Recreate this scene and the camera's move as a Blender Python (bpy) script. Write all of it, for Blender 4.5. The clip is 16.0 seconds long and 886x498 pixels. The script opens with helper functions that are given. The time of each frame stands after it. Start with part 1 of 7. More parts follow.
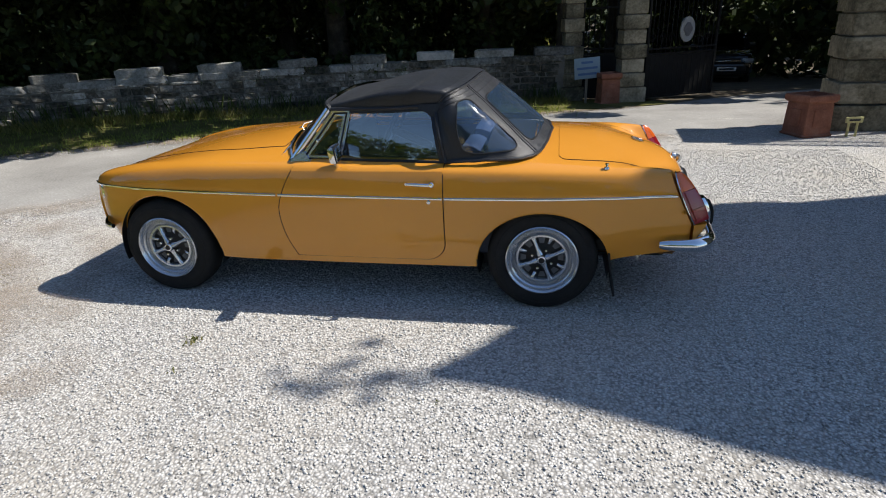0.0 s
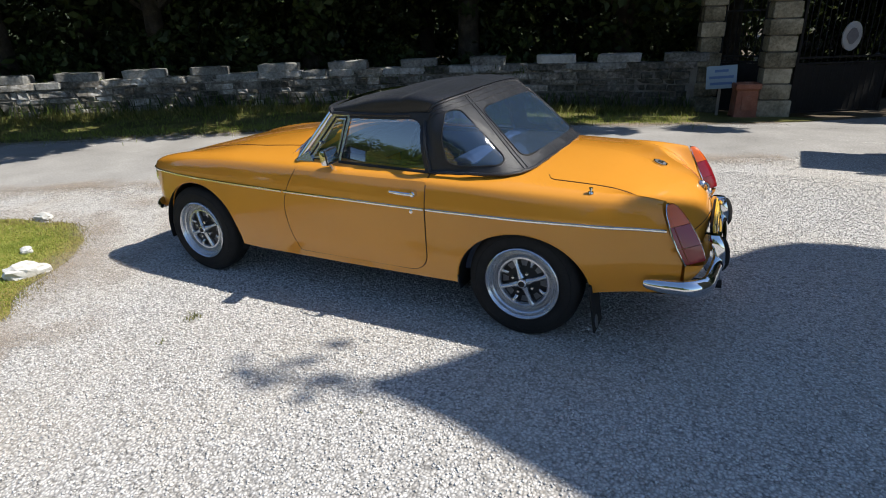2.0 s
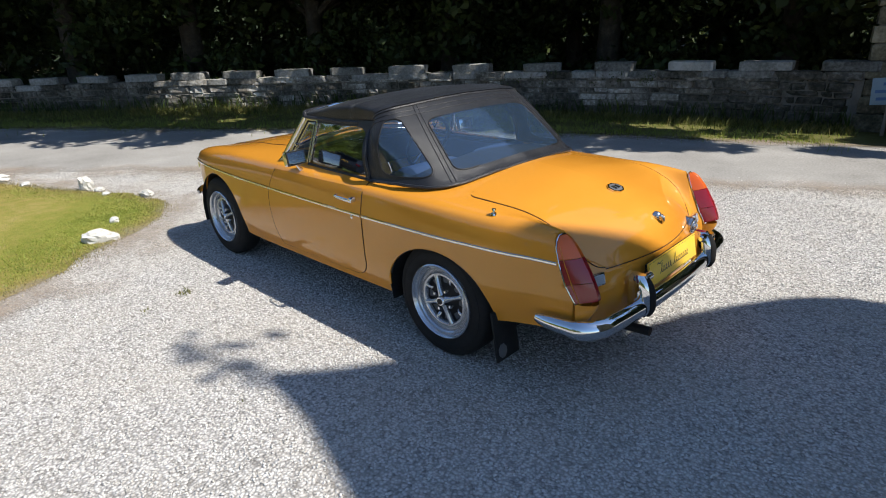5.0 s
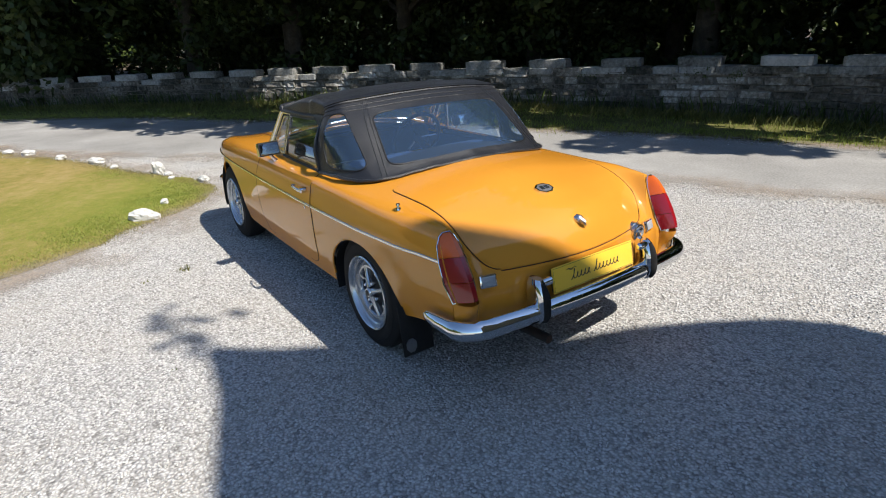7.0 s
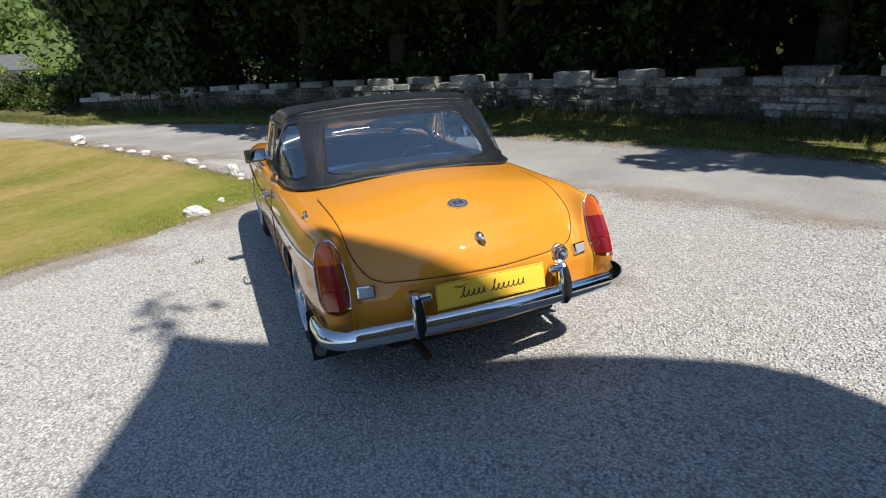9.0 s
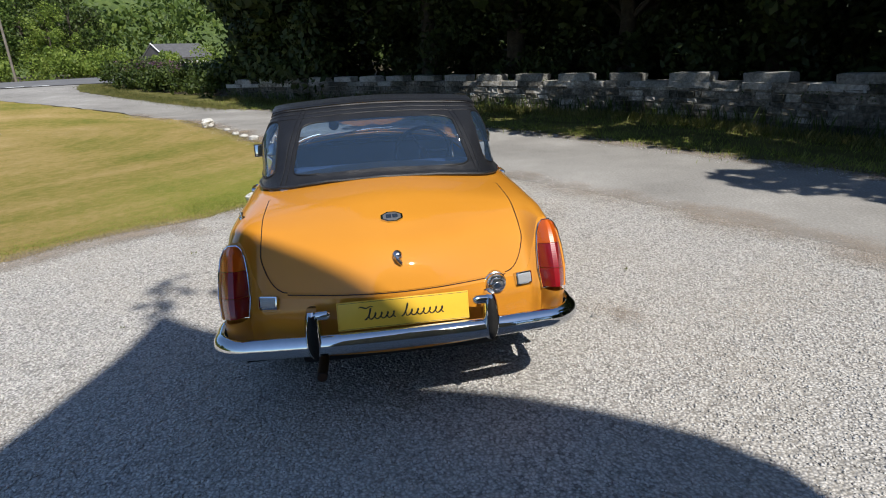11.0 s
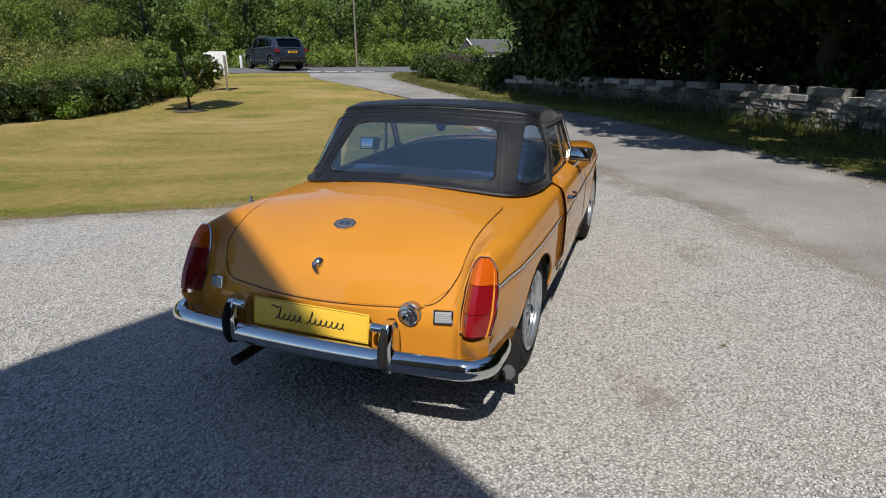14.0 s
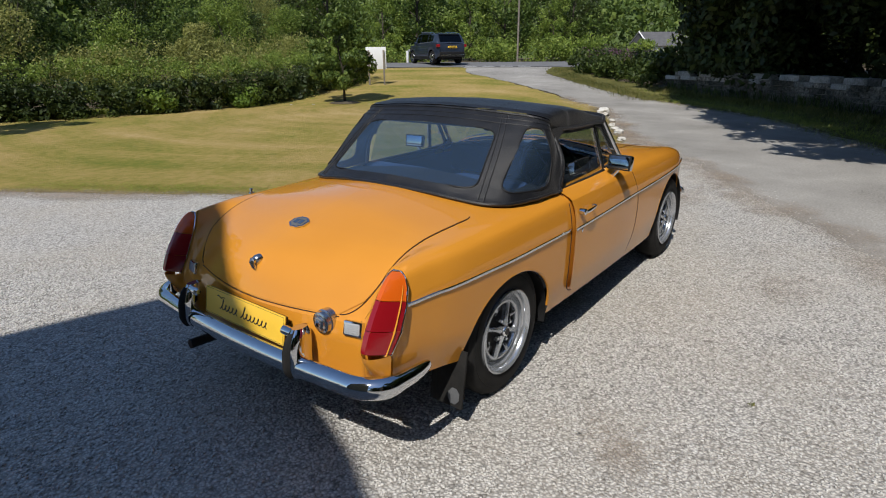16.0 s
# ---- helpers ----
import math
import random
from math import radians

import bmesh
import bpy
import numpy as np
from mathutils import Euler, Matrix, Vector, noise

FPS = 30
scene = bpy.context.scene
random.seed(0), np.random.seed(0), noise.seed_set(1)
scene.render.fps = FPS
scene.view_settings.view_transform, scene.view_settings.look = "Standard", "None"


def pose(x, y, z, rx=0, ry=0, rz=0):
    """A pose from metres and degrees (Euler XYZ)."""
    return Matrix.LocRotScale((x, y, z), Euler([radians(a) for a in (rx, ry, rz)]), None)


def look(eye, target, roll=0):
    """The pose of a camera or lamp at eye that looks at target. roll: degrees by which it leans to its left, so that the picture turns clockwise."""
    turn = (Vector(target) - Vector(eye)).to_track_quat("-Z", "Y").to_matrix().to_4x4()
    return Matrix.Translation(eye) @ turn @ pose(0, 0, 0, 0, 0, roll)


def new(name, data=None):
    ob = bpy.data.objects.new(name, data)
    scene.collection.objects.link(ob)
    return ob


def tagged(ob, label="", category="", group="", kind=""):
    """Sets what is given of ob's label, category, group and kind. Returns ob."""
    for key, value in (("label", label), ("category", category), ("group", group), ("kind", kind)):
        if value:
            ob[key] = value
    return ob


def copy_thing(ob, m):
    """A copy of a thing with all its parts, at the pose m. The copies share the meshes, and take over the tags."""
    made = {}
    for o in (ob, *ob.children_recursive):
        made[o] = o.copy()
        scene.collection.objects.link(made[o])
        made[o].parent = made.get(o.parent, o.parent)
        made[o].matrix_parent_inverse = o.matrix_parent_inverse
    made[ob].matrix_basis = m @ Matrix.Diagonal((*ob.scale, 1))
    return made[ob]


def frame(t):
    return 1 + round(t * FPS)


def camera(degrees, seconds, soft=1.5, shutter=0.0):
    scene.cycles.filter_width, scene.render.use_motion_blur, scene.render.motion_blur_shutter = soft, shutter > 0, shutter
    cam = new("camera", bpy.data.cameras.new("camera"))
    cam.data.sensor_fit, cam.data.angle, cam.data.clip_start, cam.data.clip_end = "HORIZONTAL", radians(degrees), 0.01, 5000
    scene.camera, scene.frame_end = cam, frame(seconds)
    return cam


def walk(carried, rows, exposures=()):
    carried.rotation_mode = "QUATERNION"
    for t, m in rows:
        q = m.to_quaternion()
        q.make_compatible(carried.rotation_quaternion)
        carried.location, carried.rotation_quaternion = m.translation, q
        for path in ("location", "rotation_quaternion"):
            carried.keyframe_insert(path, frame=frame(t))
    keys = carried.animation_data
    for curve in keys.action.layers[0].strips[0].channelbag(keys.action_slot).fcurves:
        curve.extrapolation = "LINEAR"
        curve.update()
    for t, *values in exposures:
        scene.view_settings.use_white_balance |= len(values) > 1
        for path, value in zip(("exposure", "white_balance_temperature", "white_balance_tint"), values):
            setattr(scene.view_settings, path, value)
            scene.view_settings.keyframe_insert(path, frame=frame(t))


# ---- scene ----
cam = camera(76.3, 16.0, soft=1.05)
PATH = [
    (0, (0.076, -3.595, 1.56), (-0.302, -1.783, 0.801), -2.7),
    (0.5, (0.268, -3.524, 1.56), (-0.265, -1.751, 0.804), -3.0),
    (1, (0.452, -3.381, 1.548), (-0.196, -1.647, 0.79), -2.9),
    (1.5, (0.639, -3.296, 1.562), (-0.098, -1.595, 0.811), -2.2),
    (2, (0.867, -3.242, 1.566), (0.024, -1.587, 0.825), -2.1),
    (2.5, (1.018, -3.166, 1.555), (0.083, -1.56, 0.817), -1.9),
    (3, (1.134, -2.996, 1.555), (0.112, -1.444, 0.815), -2.1),
    (3.5, (1.265, -2.864, 1.561), (0.161, -1.367, 0.827), -2.3),
    (4, (1.496, -2.759, 1.556), (0.311, -1.317, 0.837), -2.6),
    (4.2, (1.577, -2.717, 1.562), (0.367, -1.296, 0.845), -2.4),
    (6.3, (2.226, -2.13, 1.553), (0.759, -0.971, 0.843), -2.7),
    (6.5, (2.306, -2.064, 1.544), (0.811, -0.94, 0.835), -2.7),
    (7, (2.43, -1.86, 1.528), (0.885, -0.81, 0.814), -2.9),
    (7.5, (2.562, -1.648, 1.549), (0.971, -0.666, 0.839), -2.4),
    (8, (2.775, -1.465, 1.546), (1.12, -0.58, 0.854), -2.7),
    (8.5, (2.895, -1.279, 1.53), (1.181, -0.506, 0.849), -3.1),
    (8.7, (2.903, -1.169, 1.504), (1.172, -0.428, 0.831), -3.3),
    (10.8, (2.936, -0.207, 1.481), (1.071, 0.096, 0.826), -3.0),
    (11, (2.929, -0.112, 1.484), (1.058, 0.149, 0.826), -2.6),
    (11.5, (2.998, 0.159, 1.482), (1.108, 0.273, 0.839), -1.4),
    (12, (2.98, 0.375, 1.478), (1.086, 0.331, 0.836), -0.9),
    (12.5, (2.874, 0.573, 1.484), (0.994, 0.353, 0.839), -0.2),
    (13, (2.797, 0.814, 1.49), (0.944, 0.418, 0.848), -0.9),
    (13.5, (2.723, 1.063, 1.503), (0.905, 0.526, 0.866), -0.3),
    (14, (2.569, 1.211, 1.484), (0.8, 0.533, 0.844), -0.3),
    (14.5, (2.39, 1.368, 1.501), (0.686, 0.546, 0.853), 0.1),
    (15, (2.282, 1.594, 1.505), (0.647, 0.637, 0.865), -0.6),
    (15.5, (2.184, 1.766, 1.509), (0.619, 0.7, 0.865), -0.3),
    (16, (2.013, 1.879, 1.488), (0.516, 0.725, 0.835), -0.5),
]
walk(cam, [(t, look(eye, target, roll)) for t, eye, target, roll in PATH], ((0, 0.67), (1.5, 0.74), (3.5, 0.79), (7.5, 0.80), (8.7, 0.72), (11, 0.41), (13, 0.23), (16, 0.17)))

# ---- world, sun and exposure ----
SUN_TO = Vector((0.76, 0.25, 1.0)).normalized()
elev = math.asin(SUN_TO.z)
azim = math.atan2(SUN_TO.x, SUN_TO.y)
world = bpy.data.worlds.new("sky")
scene.world = world
world.use_nodes = True
wn = world.node_tree.nodes
sky = wn.new("ShaderNodeTexSky")
sky.sky_type = "NISHITA"
sky.sun_disc = False
sky.sun_elevation, sky.sun_rotation = elev, azim
sky.air_density, sky.dust_density, sky.ozone_density = 1.0, 0.2, 4.0
wn["Background"].inputs[1].default_value = 0.094
world.node_tree.links.new(sky.outputs[0], wn["Background"].inputs[0])
sun_data = bpy.data.lights.new("sun", "SUN")
sun_data.energy, sun_data.angle, sun_data.color = 4.05, radians(0.53), (1.0, 0.958, 0.885)
sun = new("sun", sun_data)
sun.matrix_world = look(SUN_TO * 50, (0, 0, 0))


# ---- small tools ----
def mat_new(name):
    m = bpy.data.materials.new(name)
    m.use_nodes = True
    nt = m.node_tree
    return m, nt.nodes, nt.links, nt.nodes["Principled BSDF"]


def ramp(nodes, stops, mode="LINEAR"):
    r = nodes.new("ShaderNodeValToRGB")
    r.color_ramp.interpolation = mode
    while len(r.color_ramp.elements) < len(stops):
        r.color_ramp.elements.new(0.5)
    for e, (p, c) in zip(r.color_ramp.elements, stops):
        e.position, e.color = p, (*c, 1)
    return r


def noise_node(nodes, links, scale, detail=4, rough=0.55, src=None):
    n = nodes.new("ShaderNodeTexNoise")
    n.inputs["Scale"].default_value, n.inputs["Detail"].default_value, n.inputs["Roughness"].default_value = scale, detail, rough
    if src is not None:
        links.new(src, n.inputs["Vector"])
    return n


def bumped(nodes, links, bsdf, height, strength, dist):
    b = nodes.new("ShaderNodeBump")
    b.inputs["Strength"].default_value, b.inputs["Distance"].default_value = strength, dist
    links.new(height, b.inputs["Height"])
    links.new(b.outputs[0], bsdf.inputs["Normal"])
    return b


def surface(name, stops, scale=8, fine=60, rough=0.7, metal=0.0, bump=0.3, dist=0.004, coat=0.0, fine_mix=0.35, spec=0.5, per_object=0.0, per_island=0.0):
    """A mottled surface: two scales of noise through a colour ramp, with fine relief."""
    m, n, l, b = mat_new(name)
    geo = n.new("ShaderNodeNewGeometry")
    big = noise_node(n, l, scale, 5, 0.6, geo.outputs["Position"])
    small = noise_node(n, l, fine, 4, 0.6, geo.outputs["Position"])
    mix = n.new("ShaderNodeMix")
    mix.inputs[0].default_value = fine_mix
    l.new(big.outputs[0], mix.inputs[2])
    l.new(small.outputs[0], mix.inputs[3])
    fac = mix.outputs[0]
    for amount, kind in ((per_object, "o"), (per_island, "i")):
        if amount:
            rnd = n.new("ShaderNodeObjectInfo").outputs["Random"] if kind == "o" else geo.outputs["Random Per Island"]
            a = n.new("ShaderNodeMath")
            a.operation = "MULTIPLY_ADD"
            l.new(rnd, a.inputs[0])
            a.inputs[1].default_value = amount
            a2 = n.new("ShaderNodeMath")
            a2.operation = "ADD"
            a.inputs[2].default_value = -amount / 2
            l.new(a.outputs[0], a2.inputs[0])
            l.new(fac, a2.inputs[1])
            fac = a2.outputs[0]
    r = ramp(n, stops)
    l.new(fac, r.inputs[0])
    l.new(r.outputs[0], b.inputs["Base Color"])
    b.inputs["Roughness"].default_value, b.inputs["Metallic"].default_value = rough, metal
    b.inputs["Coat Weight"].default_value = coat
    b.inputs["Coat Roughness"].default_value = 0.04
    b.inputs["Specular IOR Level"].default_value = spec
    if bump:
        bumped(n, l, b, mix.outputs[0], bump, dist)
    return m


def leafy(name, dark, mid, light, trans=0.35):
    """Leaves: varied greens per leaf, part of the light going through."""
    m, n, l, b = mat_new(name)
    geo = n.new("ShaderNodeNewGeometry")
    big = noise_node(n, l, 0.9, 3, 0.6, geo.outputs["Position"])
    mix = n.new("ShaderNodeMix")
    mix.inputs[0].default_value = 0.62
    l.new(geo.outputs["Random Per Island"], mix.inputs[2])
    l.new(big.outputs[0], mix.inputs[3])
    r = ramp(n, ((0.25, dark), (0.5, mid), (0.8, light)))
    l.new(mix.outputs[0], r.inputs[0])
    l.new(r.outputs[0], b.inputs["Base Color"])
    b.inputs["Roughness"].default_value = 0.55
    b.inputs["Specular IOR Level"].default_value = 0.35
    tr = n.new("ShaderNodeBsdfTranslucent")
    l.new(r.outputs[0], tr.inputs[0])
    ms = n.new("ShaderNodeMixShader")
    ms.inputs[0].default_value = trans
    l.new(b.outputs[0], ms.inputs[1])
    l.new(tr.outputs[0], ms.inputs[2])
    l.new(ms.outputs[0], n["Material Output"].inputs[0])
    return m


class Shell:
    """Collects vertices and faces for one mesh."""

    def __init__(self):
        self.v, self.f = [], []

    def grid(self, fn, us, vs, keep=None, loop=False):
        base, nu, nv = len(self.v), len(us), len(vs)
        for u in us:
            for v in vs:
                self.v.append(tuple(fn(u, v)))
        for i in range(nu if loop else nu - 1):
            for j in range(nv - 1):
                k = (i + 1) % nu
                if keep is None or keep((us[i] + us[k]) / 2, (vs[j] + vs[j + 1]) / 2):
                    self.f.append((base + i * nv + j, base + k * nv + j, base + k * nv + j + 1, base + i * nv + j + 1))
        return self

    def poly(self, pts):
        base = len(self.v)
        self.v.extend(tuple(p) for p in pts)
        self.f.append(tuple(range(base, base + len(pts))))
        return self

    def prism(self, pts, off):
        """A flat outline given depth along off."""
        n, base = len(pts), len(self.v)
        off = Vector(off)
        self.v.extend(tuple(p) for p in pts)
        self.v.extend(tuple(Vector(p) + off) for p in pts)
        self.f.append(tuple(range(base, base + n)))
        self.f.append(tuple(range(base + 2 * n - 1, base + n - 1, -1)))
        for i in range(n):
            j = (i + 1) % n
            self.f.append((base + i, base + j, base + n + j, base + n + i))
        return self

    def tube(self, pts, r, seg=8, closed=False, squash=None, caps=True):
        """A round bar along pts; r may be a number or one for each point. squash: (axis vector, factor)."""
        pts = [Vector(p) for p in pts]
        n, base = len(pts), len(self.v)
        rs = r if isinstance(r, (list, tuple)) else [r] * n
        up = Vector((0.03, 0.02, 1)).normalized()
        for i, p in enumerate(pts):
            a = pts[i - 1] if i or closed else p
            b = pts[(i + 1) % n] if i < n - 1 or closed else p
            d = (b - a).normalized()
            side = d.cross(up)
            if side.length < 1e-3:
                side = d.cross(Vector((1, 0, 0)))
            side.normalize()
            top = side.cross(d)
            for k in range(seg):
                ang = 2 * math.pi * k / seg
                o = side * (math.cos(ang) * rs[i]) + top * (math.sin(ang) * rs[i])
                if squash:
                    ax, fac = Vector(squash[0]).normalized(), squash[1]
                    o -= ax * (o.dot(ax) * (1 - fac))
                self.v.append(tuple(p + o))
        for i in range(n if closed else n - 1):
            j = (i + 1) % n
            for k in range(seg):
                m = (k + 1) % seg
                self.f.append((base + i * seg + k, base + i * seg + m, base + j * seg + m, base + j * seg + k))
        if caps and not closed:
            self.f.append(tuple(base + k for k in range(seg)))
            self.f.append(tuple(base + (n - 1) * seg + k for k in range(seg - 1, -1, -1)))
        return self

    def lathe(self, profile, centre, axis="y", seg=48, sign=1):
        """profile: (radius, along) pairs turned about the axis through centre."""
        cx, cy, cz = centre

        def at(a, i):
            r, d = profile[int(i)]
            c, s = math.cos(a), math.sin(a)
            if axis == "y":
                return (cx + r * c, cy + sign * d, cz + r * s)
            if axis == "x":
                return (cx + sign * d, cy + r * c, cz + r * s)
            return (cx + r * c, cy + r * s, cz + sign * d)
        return self.grid(at, [2 * math.pi * k / seg for k in range(seg)], list(range(len(profile))), loop=True)

    def box(self, c, size, rz=0.0, bevel=0.0, m=None):
        bm = bmesh.new()
        bmesh.ops.create_cube(bm, size=1)
        bmesh.ops.scale(bm, vec=size, verts=bm.verts)
        if bevel:
            bmesh.ops.bevel(bm, geom=bm.edges[:], offset=bevel, segments=2, affect="EDGES", profile=0.6)
        bmesh.ops.transform(bm, matrix=(m if m is not None else Matrix.Translation(c) @ Matrix.Rotation(rz, 4, "Z")), verts=bm.verts)
        base = len(self.v)
        bm.verts.index_update()
        self.v.extend(tuple(v.co) for v in bm.verts)
        self.f.extend(tuple(base + v.index for v in f.verts) for f in bm.faces)
        bm.free()
        return self

    def mirrored(self):
        o = Shell()
        o.v = [(x, -y, z) for x, y, z in self.v]
        o.f = [tuple(reversed(f)) for f in self.f]
        return o

    def mesh(self, name, smooth=True, sharp=38, weld=False):
        me = bpy.data.meshes.new(name)
        me.from_pydata(self.v, [], self.f)
        me.validate()
        if weld:
            bm = bmesh.new()
            bm.from_mesh(me)
            bmesh.ops.remove_doubles(bm, verts=bm.verts, dist=0.0006)
            bmesh.ops.recalc_face_normals(bm, faces=bm.faces)
            bm.to_mesh(me)
            bm.free()
        if smooth:
            me.polygons.foreach_set("use_smooth", [True] * len(me.polygons))
            me.set_sharp_from_angle(angle=radians(sharp))
        return me


def world_of(ob):
    m = ob.matrix_basis.copy()
    return world_of(ob.parent) @ ob.matrix_parent_inverse @ m if ob.parent else m


def part(name, shell, material, parent=None, label="", smooth=True, sharp=38):
    """Links a shell, or a finished mesh, as one object, under a thing or a part if one is given."""
    me = shell.mesh(name, smooth, sharp) if isinstance(shell, Shell) else shell
    if material is not None and not me.materials:
        me.materials.append(material)
    ob = new(name, me)
    if parent is not None:
        ob.parent = parent
        ob.matrix_parent_inverse = world_of(parent).inverted()
    return tagged(ob, label)


def thing(name, label, category, at=(0, 0, 0), group="", kind=""):
    ob = new(name)
    ob.empty_display_size = 0.2
    ob.location = at
    return tagged(ob, label, category, group, kind)


def fast_mesh(name, verts, faces, material):
    """A mesh from number arrays, for stuff of many small pieces with equal corner counts."""
    me = bpy.data.meshes.new(name)
    nf, k = faces.shape
    me.vertices.add(len(verts))
    me.vertices.foreach_set("co", np.asarray(verts, dtype=np.float32).ravel())
    me.loops.add(nf * k)
    me.loops.foreach_set("vertex_index", faces.astype(np.int32).ravel())
    me.polygons.add(nf)
    me.polygons.foreach_set("loop_start", np.arange(0, nf * k, k, dtype=np.int32))
    me.update(calc_edges=True)
    me.materials.append(material)
    return me


def pchip(xs, ys, flat=False):
    """A smooth curve through the points that never overshoots."""
    x, y = np.array(xs, float), np.array(ys, float)
    h, d = np.diff(x), np.diff(y) / np.diff(x)
    m = np.zeros(len(x))
    m[0], m[-1] = d[0], d[-1]
    for i in range(1, len(x) - 1):
        if d[i - 1] * d[i] > 0:
            w1, w2 = 2 * h[i] + h[i - 1], h[i] + 2 * h[i - 1]
            m[i] = (w1 + w2) / (w1 / d[i - 1] + w2 / d[i])
    if flat:
        m[-1] = 0.0

    def f(t):
        t = min(max(t, x[0]), x[-1])
        i = min(max(int(np.searchsorted(x, t)) - 1, 0), len(x) - 2)
        s = (t - x[i]) / h[i]
        return ((1 + 2 * s) * (1 - s) ** 2 * y[i] + s * (1 - s) ** 2 * h[i] * m[i]
                + s * s * (3 - 2 * s) * y[i + 1] + s * s * (s - 1) * h[i] * m[i + 1])
    return f


def resample(pts, step):
    """Points of a smooth line through pts, step apart."""
    p = np.array(pts, float)
    s = np.concatenate([[0], np.cumsum(np.linalg.norm(np.diff(p, axis=0), axis=1))])
    fs = [pchip(s, p[:, k]) for k in range(p.shape[1])]
    n = max(2, int(round(s[-1] / step)) + 1)
    return [tuple(f(t) for f in fs) for t in np.linspace(0, s[-1], n)]


def ground_z(x, y):
    """The lie of the land: level by the car, falling to the gate, rising to the junction."""
    s = -0.75 * x - 0.66 * y
    a = min(max(0.0, y - 5.4), 15)
    b = min(max(0.0, s - 16), 15)
    return -0.062 * a + 0.065 * b

# ---- materials ----
def gravel_material():
    m, n, l, b = mat_new("grey limestone gravel")
    geo = n.new("ShaderNodeNewGeometry")
    vor = n.new("ShaderNodeTexVoronoi")
    vor.inputs["Scale"].default_value = 74
    warp = noise_node(n, l, 9, 3, 0.6, geo.outputs["Position"])
    add = n.new("ShaderNodeMix")
    add.data_type = "RGBA"
    add.blend_type = "ADD"
    add.inputs[0].default_value = 0.03
    l.new(geo.outputs["Position"], add.inputs[6])
    l.new(warp.outputs["Color"], add.inputs[7])
    l.new(add.outputs[2], vor.inputs["Vector"])
    sep = n.new("ShaderNodeSeparateColor")
    l.new(vor.outputs["Color"], sep.inputs[0])
    tone = ramp(n, ((0.0, (0.26, 0.248, 0.232)), (0.22, (0.49, 0.47, 0.442)), (0.7, (0.625, 0.602, 0.570)), (1.0, (0.71, 0.69, 0.662))))
    l.new(sep.outputs[0], tone.inputs[0])
    gap = ramp(n, ((0.25, (1, 1, 1)), (0.7, (0.36, 0.355, 0.35))))
    l.new(vor.outputs["Distance"], gap.inputs[0])
    mul = n.new("ShaderNodeMix")
    mul.data_type, mul.blend_type = "RGBA", "MULTIPLY"
    mul.inputs[0].default_value = 0.76
    l.new(tone.outputs[0], mul.inputs[6])
    l.new(gap.outputs[0], mul.inputs[7])
    dirt = noise_node(n, l, 0.7, 6, 0.62, geo.outputs["Position"])
    dr = ramp(n, ((0.42, (0, 0, 0)), (0.68, (1, 1, 1))))
    l.new(dirt.outputs[0], dr.inputs[0])
    k = n.new("ShaderNodeMath")
    k.operation = "MULTIPLY"
    k.inputs[1].default_value = 0.42
    l.new(dr.outputs[0], k.inputs[0])
    mud = n.new("ShaderNodeMix")
    mud.data_type = "RGBA"
    l.new(k.outputs[0], mud.inputs[0])
    l.new(mul.outputs[2], mud.inputs[6])
    mud.inputs[7].default_value = (0.42, 0.37, 0.30, 1)
    l.new(mud.outputs[2], b.inputs["Base Color"])
    b.inputs["Roughness"].default_value = 0.85
    inv = n.new("ShaderNodeMath")
    inv.operation = "SUBTRACT"
    inv.inputs[0].default_value = 1
    l.new(vor.outputs["Distance"], inv.inputs[1])
    bumped(n, l, b, inv.outputs[0], 0.80, 0.010)
    return m


def paint_material(name, stops, flake=0.0):
    m, n, l, b = mat_new(name)
    geo = n.new("ShaderNodeNewGeometry")
    big = noise_node(n, l, 1.7, 3, 0.5, geo.outputs["Position"])
    r = ramp(n, stops)
    l.new(big.outputs[0], r.inputs[0])
    l.new(r.outputs[0], b.inputs["Base Color"])
    fine = noise_node(n, l, 55, 3, 0.5, geo.outputs["Position"])
    rr = ramp(n, ((0.3, (0.56, 0.56, 0.56)), (0.75, (0.62, 0.62, 0.62))))
    l.new(fine.outputs[0], rr.inputs[0])
    l.new(rr.outputs[0], b.inputs["Roughness"])
    b.inputs["Metallic"].default_value = flake
    b.inputs["Specular IOR Level"].default_value = 0.12
    b.inputs["Coat Weight"].default_value = 1.0
    b.inputs["Coat Roughness"].default_value = 0.03
    bumped(n, l, b, big.outputs[0], 0.04, 0.01)
    return m


